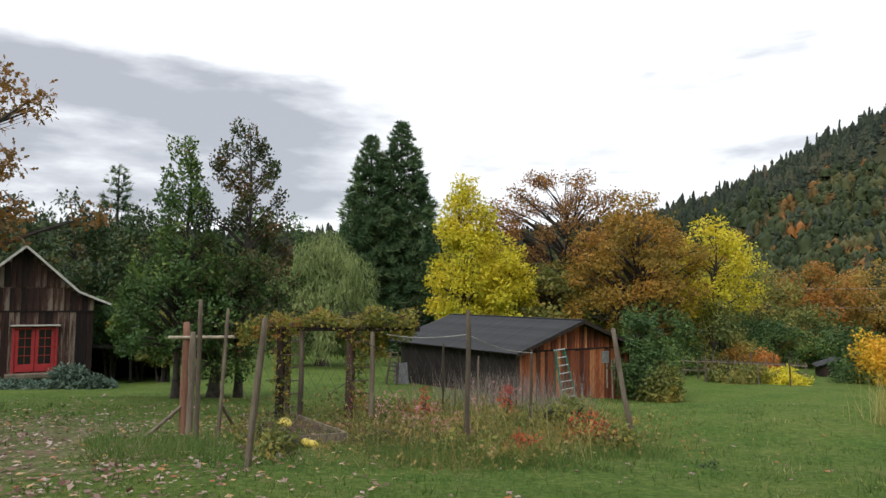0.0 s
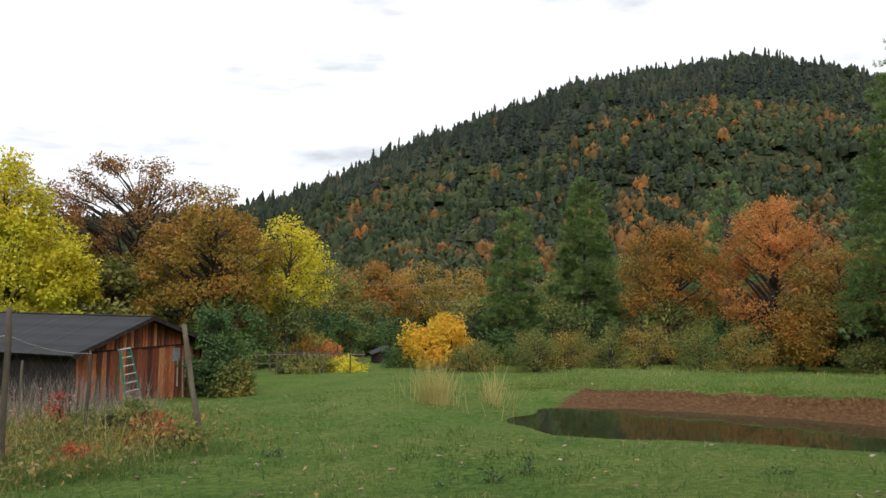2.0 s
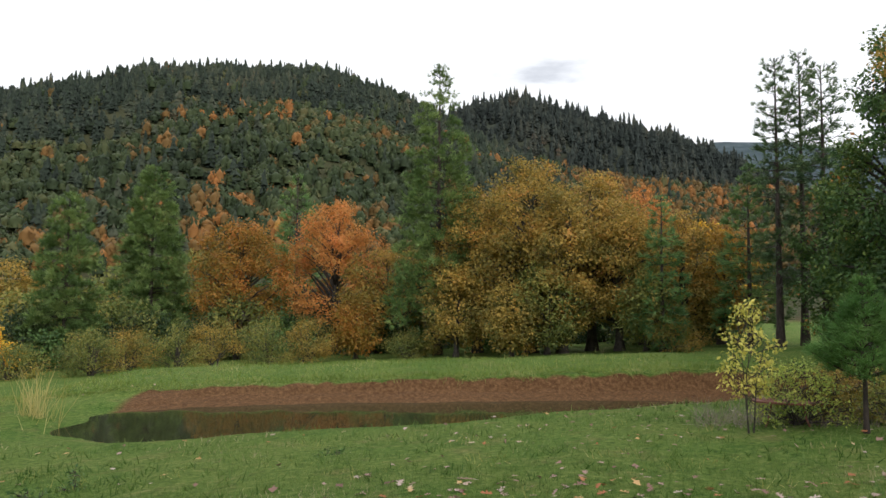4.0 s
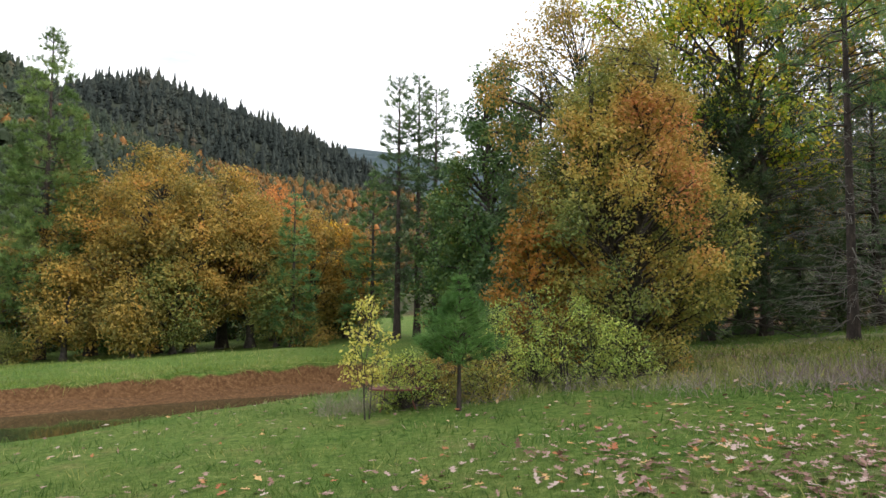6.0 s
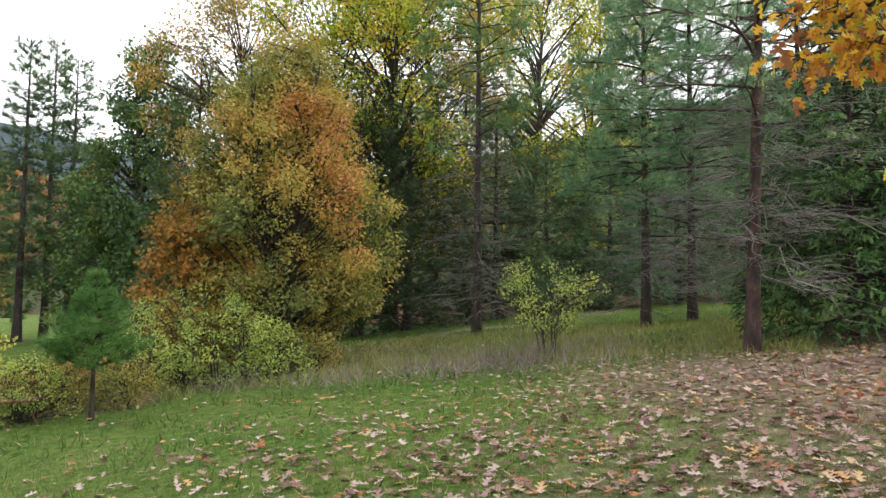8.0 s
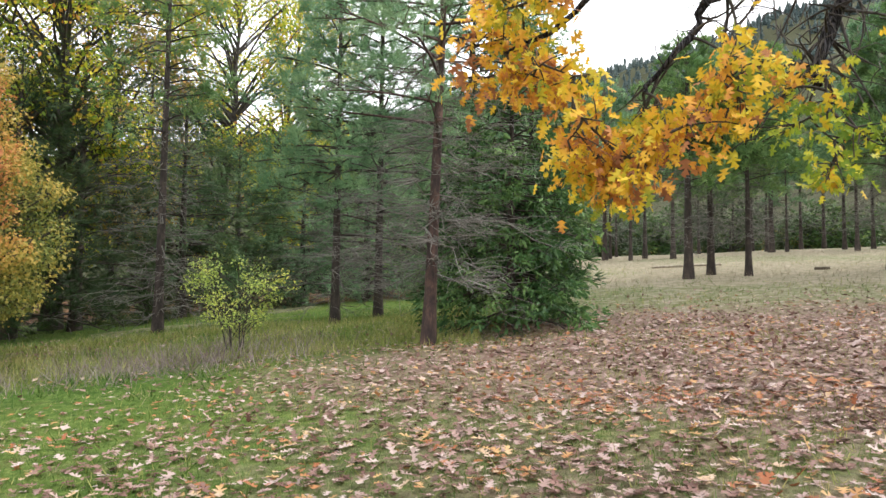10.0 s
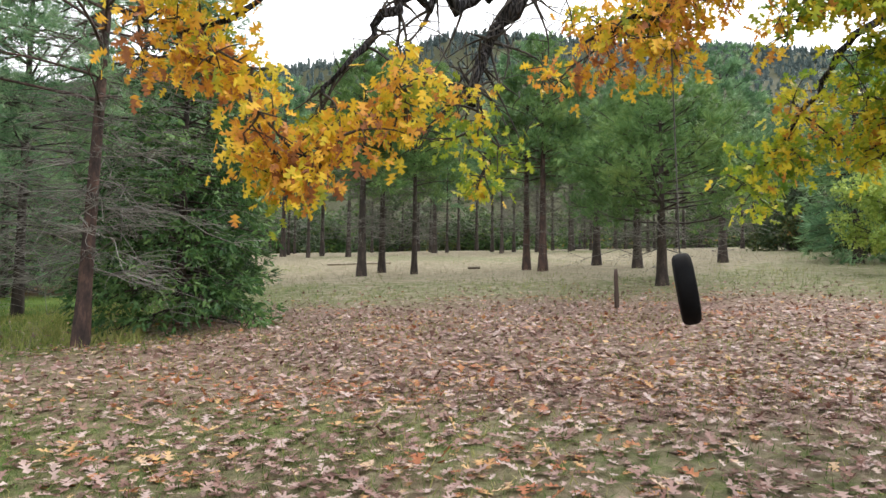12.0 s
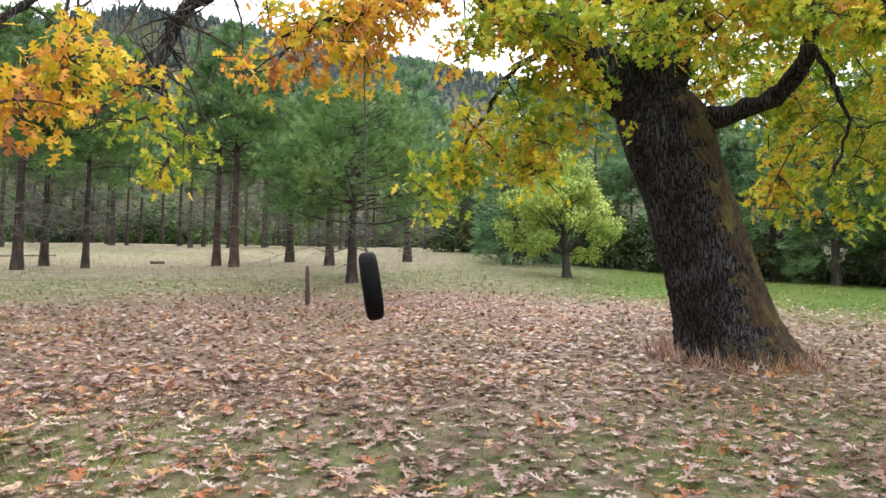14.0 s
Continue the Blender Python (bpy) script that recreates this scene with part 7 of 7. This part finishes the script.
pole("top_wire", "slack pale wire between the garden posts", spot(355.5, 17, 0.70), tF + np.array([0, 0, -0.42]), 0.008, M_wire, "wire", sag=0.01)
pole("top_wire", "slack pale wire between the garden posts", tF + np.array([0, 0, -0.42]), tH + np.array([0, 0, -0.05]), 0.008, M_wire, "wire", sag=0.015)
pole("brace_pole", "propped brace pole at the gate post", spot(337.5, 13.6, -0.95), tA + np.array([0, 0, -1.5]), 0.035, M_post)
pole("brace_pole", "propped brace pole at the gate post", spot(344.2, 15.2, -1.15), tA + np.array([0.5, 0.6, -1.55]), 0.035, M_post)

# chicken wire between the posts
M_net = surface("rusty_netting", [(0.3, (0.05, 0.04, 0.035)), (0.7, (0.12, 0.10, 0.09))], 8.0, rough=0.8, metal=0.2, bump=0)


def netting(az0, d0, az1, d1, h):
    a, b = np.array(on_land(az0, d0)), np.array(on_land(az1, d1))
    L = np.linalg.norm(b - a)
    T = []
    n = int(L / 0.16)
    for i in range(n):
        for s in (-1, 1):
            p = a + (b - a) * i / n
            q = p + (b - a) * (s * h * 0.6 / L)
            T.append((np.array([p, q + [0, 0, h]]), np.array([0.0022, 0.0022])))
    V, Q = tubes(T, 3)
    ob = new("wire_netting", mesh_of("wire_netting", V, quads=Q, mat=M_net))
    tagged(ob, "fine rusty wire netting round the garden", "netting", kind="stuff")


netting(2.1, 12.5, 15.1, 14.6, 1.7)
netting(344.6, 10.5, 2.1, 12.5, 1.5)

# the vine arbour
ax, ay, az_ = on_land(351.0, 17.5)
arbour = tagged(new("vine_arbour"), "rustic post arbour with lattice sides", "arbour")
arbour.matrix_basis = pose(ax, ay, az_, 0, 0, 8)
AH = 2.07
for cx, cy in ((-1.1, -0.45), (-0.62, -0.5), (-1.05, 0.9), (0.5, -0.45), (1.02, -0.5), (0.55, 0.9)):
    V, Q = tubes([(np.array([(cx, cy, -0.3), (cx + 0.02, cy, 1.2), (cx, cy, AH)]), np.array([0.11, 0.10, 0.09]) * (1 if cx in (-1.1, 0.5, 0.55, -1.05) else 0.6))], 9)
    piece("arbour_post", mesh_of("arbour_post", V, quads=Q, mat=M_darkwood if cy > -0.5 else M_post, smooth=True), arbour)
for x0, x1 in ((-1.1, -0.62), (0.5, 1.02)):
    for i in range(6):
        z = 0.3 + i * 0.3
        V, Q = tubes([(np.array([(x0, -0.47, z), (x1, -0.5, z + 0.03)]), np.array([0.02, 0.018]))], 6)
        piece("lattice_rung", mesh_of("lattice_rung", V, quads=Q, mat=M_post, smooth=True), arbour)
for cy in (-0.45, 0.9):
    part("beam", boxed((3.5, 0.08, 0.09), (0.4, cy, AH + 0.04), bevel=0.01), M_darkwood, arbour)
for i in range(8):
    part("cross_bar", boxed((0.05, 1.7, 0.06), (-1.3 + 0.44 * i, 0.22, AH + 0.15)), M_post, arbour)

M_vine = foliage("turning_vine_leaf", [(0.0, (0.07, 0.11, 0.03)), (0.35, (0.18, 0.21, 0.045)), (0.65, (0.34, 0.30, 0.06)), (0.85, (0.42, 0.26, 0.06)), (1.0, (0.30, 0.11, 0.05))], 1.3, 0.75, 0.3)


def vine(label, parts_, seed, per):
    """Leaves massed along boxes of the arbour: (x0, x1, y0, y1, z0, z1, amount)."""
    rng = np.random.RandomState(seed)
    e = tagged(new("grape_vine"), label, "vine")
    e.matrix_basis = arbour.matrix_basis
    P, T = [], []
    for x0, x1, y0, y1, z0, z1, amt in parts_:
        n = int(per * amt)
        q = np.stack([rng.uniform(x0, x1, n), rng.uniform(y0, y1, n), rng.uniform(z0, z1, n)], -1)
        q[:, 2] += 0.10 * np.sin(q[:, 0] * 5 + seed) + rng.normal(size=n) * 0.05
        P.append(q)
        for _ in range(max(3, int(12 * amt))):
            a = np.array([rng.uniform(x0, x1), rng.uniform(y0, y1), rng.uniform(z0, z1)])
            T.append((bend(a, a + rng.normal(size=3) * (0.5, 0.3, 0.25), rng, 0.1, 5, 0.15), np.linspace(0.012, 0.006, 5)))
    V, Q = tubes(T, 5)
    piece("stem", mesh_of("stem", V, quads=Q, mat=M_branch, smooth=True), e)["kind"] = "stuff"
    V, F = leaves(rng, np.concatenate(P), 0.085, SPRAY_LOW, np.array([0, 0, -0.3]), 0.8)
    piece("leafage", mesh_of("leafage", V, F, mat=M_vine), e)["kind"] = "stuff"


vine("grape vine turning yellow over the arbour top", [(-1.3, 2.0, -0.7, 1.1, AH + 0.06, AH + 0.34, 3.6), (0.9, 2.1, -0.6, 1.0, AH - 0.1, AH + 0.48, 1.6), (-2.1, -1.1, -0.4, 0.8, AH - 0.25, AH + 0.24, 1.0),
     (-1.25, -0.85, -0.65, -0.3, 0.15, AH, 0.38), (0.45, 0.95, -0.62, -0.3, 0.2, AH, 0.45), (0.8, 1.4, -0.5, 0.9, 1.3, AH, 0.45)], 700, 1300)

# raised bed, squashes, red plants, weeds and dry stalks
x, y, z = on_land(352.5, 13.0)
bed = tagged(new("raised_bed"), "long low raised bed of brown soil edged with bare boards", "garden bed")
bed.matrix_basis = pose(x, y, z + 0.02, 0, 4.4, 113)
for sx, sy, cx, cy in ((4.9, 0.04, 2.45, 0), (4.9, 0.04, 2.45, 1.2), (0.04, 1.2, 0, 0.6), (0.04, 1.2, 4.9, 0.6)):
    part("edge_board", boxed((sx, sy, 0.2), (cx, cy, 0.06), (0, 0, 0.6), bevel=0.008), M_post, bed)
bm = bmesh.new()
bmesh.ops.create_grid(bm, x_segments=60, y_segments=16, size=0.5, matrix=Matrix.Translation((2.45, 0.6, 0.08)) @ Matrix.Diagonal((4.86, 1.16, 1, 1)))
for v in bm.verts:
    v.co.z += 0.035 * float(lumps(v.co.x, v.co.y, 7.0)) + 0.02 * float(lumps(v.co.x, v.co.y, 17.0, 1.0))
part("soil", bm, surface("garden_soil", [(0.3, (0.035, 0.018, 0.01)), (0.7, (0.12, 0.065, 0.036))], 9, bump=1.0, depth=0.05), bed, "crumbly brown soil", smooth=True)
stick_rng = np.random.RandomState(33)
for i in range(9):
    a_ = np.array(on_land(355.0 + stick_rng.uniform(-2.0, 1.6), 13.6 + stick_rng.uniform(-0.4, 1.6), 0.05))
    b_ = a_ + np.array([stick_rng.uniform(-0.6, 0.6), stick_rng.uniform(-0.4, 0.4), stick_rng.uniform(0.02, 0.3)])
    pole("fallen_stick", "bare grey stick lying beside the bed", a_, b_, 0.014, M_post, "stick", 0.006)
M_squash = surface("squash_skin", [(0.3, (0.55, 0.42, 0.05)), (0.7, (0.72, 0.58, 0.12))], 5, rough=0.45, bump=0.1)
for i, (a, d, r) in enumerate([(347.8, 15.2, 0.12), (349.5, 12.5, 0.085), (350.0, 12.4, 0.08)]):
    x, y, z = on_land(a, d)
    bm = bmesh.new()
    bmesh.ops.create_uvsphere(bm, u_segments=20, v_segments=12, radius=r)
    for v in bm.verts:
        an = math.atan2(v.co.y, v.co.x)
        f = 1 + 0.07 * abs(math.sin(an * 5))
        v.co = Vector((v.co.x * f * 1.15, v.co.y * f * 1.15, v.co.z * 0.8))
    sq = part("yellow_squash", bm, M_squash, smooth=True, m=pose(x, y, z + r * 0.75, 20, 15, 30 * i))
    tagged(sq, "ripe yellow squash lying among the weeds", "squash", "squashes")
    V, Q = tubes([(np.array([(0, 0, r * 0.75), (0.01, 0, r * 0.95), (0.03, 0.01, r * 1.15)]), np.array([0.014, 0.011, 0.012]))], 6)
    piece("stem", mesh_of("stem", V, quads=Q, mat=M_palewood), sq)


def garden_at(x, y):
    return np.exp(-(((x - 0.4 + 0.5 * np.sin(y * 1.3)) / 4.2) ** 2 + ((y - 16.0 + 0.7 * np.sin(x * 1.1 + 1)) / 4.9) ** 2) ** 2)


def bed_edge(x, y):
    r = np.hypot(x, y)
    return smooth(10.3, 11.2, r) * smooth(14.5, 12.8, r)


def in_garden(x, y):
    return garden_at(x, y) * (1 - 0.9 * np.exp(-(((x + 2.9) / 1.4) ** 2 + ((y - 15.2) / 2.6) ** 2)))


M_weed = foliage("garden_weed", [(0.0, (0.075, 0.10, 0.025)), (0.4, (0.19, 0.19, 0.05)), (0.7, (0.36, 0.28, 0.10)), (1.0, (0.44, 0.28, 0.13))], 0.9, 0.7, 0.3)
sward("garden_weeds", "rank weeds and grass in the garden", M_weed, 720, 42000, -24, 22, 9.8, 22, lambda x, y: in_garden(x, y) * (0.3 + 0.7 * smooth(-0.3, 0.5, lumps(x, y, 1.4))), 0.31, 0.018, 0.5)
sward("garden_weeds", "bright green grass along the garden edge", M_blade, 721, 30000, -26, 18, 9.4, 14.0, lambda x, y: smooth(-0.5, 0.5, lumps(x, y, 1.2, 4.0)) * bed_edge(x, y), 0.20, 0.04, 0.6)
sward("dry_stalks", "grey dry stalks before the shed", M_deadweed, 725, 5000, -4, 12, 17, 27, lambda x, y: np.exp(-(((x - 2.2) / 1.9) ** 2 + ((y - 23.0) / 2.6) ** 2)), 0.85, 0.012, 0.25)
sward("dry_stalks", "pale dry flower stalks standing in the garden", M_straw, 722, 600, -14, 13, 11, 22, in_garden, 0.75, 0.008, 0.3)
herbs("garden_herbs", "tangled olive and yellow leafy growth in the garden", M_weed, 723, 26000, -22, 20, 10.0, 22, lambda x, y: in_garden(x, y) * smooth(-0.6, 0.4, lumps(x, y, 1.9, 1.2)), 0.42, 0.075)
herbs("garden_herbs", "green leafy plants among the garden weeds", M_leafolive, 724, 12000, -22, 20, 11.0, 22, lambda x, y: in_garden(x, y) * smooth(0.0, 0.7, lumps(x, y, 1.2, 3.2)), 0.55, 0.09)
M_pinkflower = foliage("pink_seed_head", [(0.0, (0.30, 0.10, 0.10)), (0.5, (0.50, 0.22, 0.22)), (1.0, (0.62, 0.42, 0.40))], 2.0, 0.7, 0.3)
M_redplant = foliage("scarlet_leaf", [(0.0, (0.35, 0.05, 0.03)), (0.5, (0.58, 0.09, 0.05)), (1.0, (0.62, 0.24, 0.06))], 1.5, 0.6, 0.3)
rng = np.random.RandomState(730)
P = []
for a, d, n, sp, h in ((357.5, 14.5, 34, 0.9, 0.75), (355.5, 14.6, 14, 0.6, 0.6), (359.0, 13.2, 30, 0.6, 0.55), (4.5, 17, 14, 0.6, 0.9), (0.0, 16, 18, 1.0, 0.8)):
    x, y, z = on_land(a, d)
    q = rng.normal(size=(n, 2)) * sp * 0.6
    top_z = land(x + q[:, 0], y + q[:, 1]) + h * rng.uniform(0.6, 1.15, n)
    for j in range(5):
        P.append(np.stack([x + q[:, 0], y + q[:, 1], top_z - 0.04 * j], -1) + rng.normal(size=(n, 3)) * 0.02)
V, F = leaves(rng, np.concatenate(P), 0.06, LEAF, np.array([0, 0, 0.5]), 0.8)
tagged(new("pink_flowers", mesh_of("pink_flowers", V, F, mat=M_pinkflower)), "faded pink flower heads in the garden", "flowers", kind="stuff")
for i, (a, d, h, r) in enumerate([(6.4, 12.6, 0.3, 0.32), (11.5, 15.2, 0.6, 0.45), (12.4, 14.6, 0.45, 0.35), (10.8, 14.2, 0.35, 0.3), (358.5, 17.5, 0.8, 0.25), (5.2, 18, 0.85, 0.25)]):
    shrub("red_plant", "scarlet autumn foliage of a low garden plant", a, d, h, r, M_redplant, 740 + i, clumps=10, clump=0.15, per=26, leaf=0.07)
for i, (a, d, h, r) in enumerate([(10.4, 16.2, 0.85, 0.45), (8.5, 17, 0.6, 0.5), (13.5, 13.4, 0.5, 0.4), (346.5, 12.4, 0.5, 0.5), (347.0, 11.6, 0.3, 0.4)]):
    shrub("garden_plant", "leafy green garden plant among the weeds", a, d, h, r, M_leafolive, 750 + i, clumps=12, clump=0.22, per=40, leaf=0.10)

# the far plot: fence posts, rails, a yellow heap and a small roof
for i in range(17):
    a = 18.6 + i * 0.52
    post("thin grey post of the far plot's fence", a, 44 + 3 * math.sin(i * 1.7), 1.3 + 0.25 * math.sin(i * 2.3), 0.045, M_post, (0.05 * math.sin(i * 3.1), 0), "far fence posts", "far_fence_post")
for d in (43.5, 46.5):
    for h in (0.45, 0.95):
        a_, b_ = np.array(on_land(18.4, d)), np.array(on_land(27.0, d))
        pole("far_fence_rail", "grey rail of the far plot's fence", a_ + [0, 0, h], b_ + [0, 0, h], 0.03, M_post)
for i, (a, d, h, r, m) in enumerate([(22.7, 48, 1.9, 1.3, M_leaforange), (24.2, 48, 1.6, 1.0, M_leafred), (20.5, 48, 1.4, 1.2, M_leafolive), (25.6, 43, 0.8, 1.3, M_leafyellow), (23.0, 42, 0.9, 1.4, M_leafolive), (21.6, 42, 0.8, 1.0, M_leafolive), (30.0, 47, 1.6, 1.3, M_leafgreen)]):
    shrub("plot_shrub", "autumn-coloured shrub in the far plot", a, d, h, r, m, 760 + i, per=120, leaf=0.14)
x, y, z = on_land(28.8, 52)
hut = tagged(new("small_hut"), "small dark hut with a low roof", "hut")
hut.matrix_basis = pose(x, y, z - 0.75, 0, 0, -20)
part("wall", boxed((2.2, 1.8, 1.5), (0, 0, 0.7)), M_darkwood, hut)
for s in (-1, 1):
    part("roof", boxed((1.45, 2.3, 0.06), (s * 0.62, 0, 1.68), (0, 22 * s, 0)), M_shingle, hut)

# ---------------------------------------------------------------- by the pond and in the clearing
M_darkpost = surface("dark_stake_wood", [(0.25, (0.03, 0.02, 0.015)), (0.5, (0.075, 0.05, 0.04)), (0.75, (0.14, 0.10, 0.08))], 3.0, (2, 2, 0.3), 0.9, fine=50)
M_rust = surface("rusty_red_steel", [(0.3, (0.14, 0.045, 0.03)), (0.7, (0.27, 0.10, 0.07))], 7, rough=0.7)
x, y, z = on_land(92.2, 12.0)
tbl = tagged(new("garden_table"), "low rusty red metal garden table among shrubs", "table")
tbl.matrix_basis = pose(x, y, z - 0.02, 0, 3, 20)
bm = bmesh.new()
bmesh.ops.create_cone(bm, cap_ends=True, segments=28, radius1=0.50, radius2=0.50, depth=0.025, matrix=Matrix.Translation((0, 0, 0.36)))
part("tabletop", bm, M_rust, tbl)
for i in range(4):
    a = i * 1.571 + 0.4
    V, Q = tubes([(np.array([(0.3 * math.cos(a), 0.3 * math.sin(a), 0.35), (0.34 * math.cos(a), 0.34 * math.sin(a), 0.15), (0.42 * math.cos(a), 0.42 * math.sin(a), 0)]), np.array([0.014, 0.014, 0.014]))], 6)
    piece("leg", mesh_of("leg", V, quads=Q, mat=M_rust, smooth=True), tbl)
post("short weathered wooden stake in the leaves", 186.4, 15.0, 0.80, 0.048, M_darkpost, (0.01, 0), "", "wooden_stake")
# fallen poles in the far clearing
pole("fallen_log", "pale fallen pole in the clearing grass", spot(163.5, 29, float(land(*spot(163.5, 29, 0)[:2])) + 0.15), spot(168.5, 30, float(land(*spot(168.5, 30, 0)[:2])) + 0.12), 0.05, M_palewood, "log")
pole("fallen_log", "low grey log lying in the clearing", spot(174.7, 27, float(land(*spot(174.7, 27, 0)[:2])) + 0.05), spot(175.7, 27, float(land(*spot(175.7, 27, 0)[:2])) + 0.05), 0.05, M_post, "log")

# wires on the valley floor
for z0, z1 in ((2.6, 2.9), (0.9, 1.2)):
    pole("power_line", "thin power line across the valley", spot(19, 72, z0), spot(36, 74, z1), 0.012, M_wire, "wire", sag=0.01)
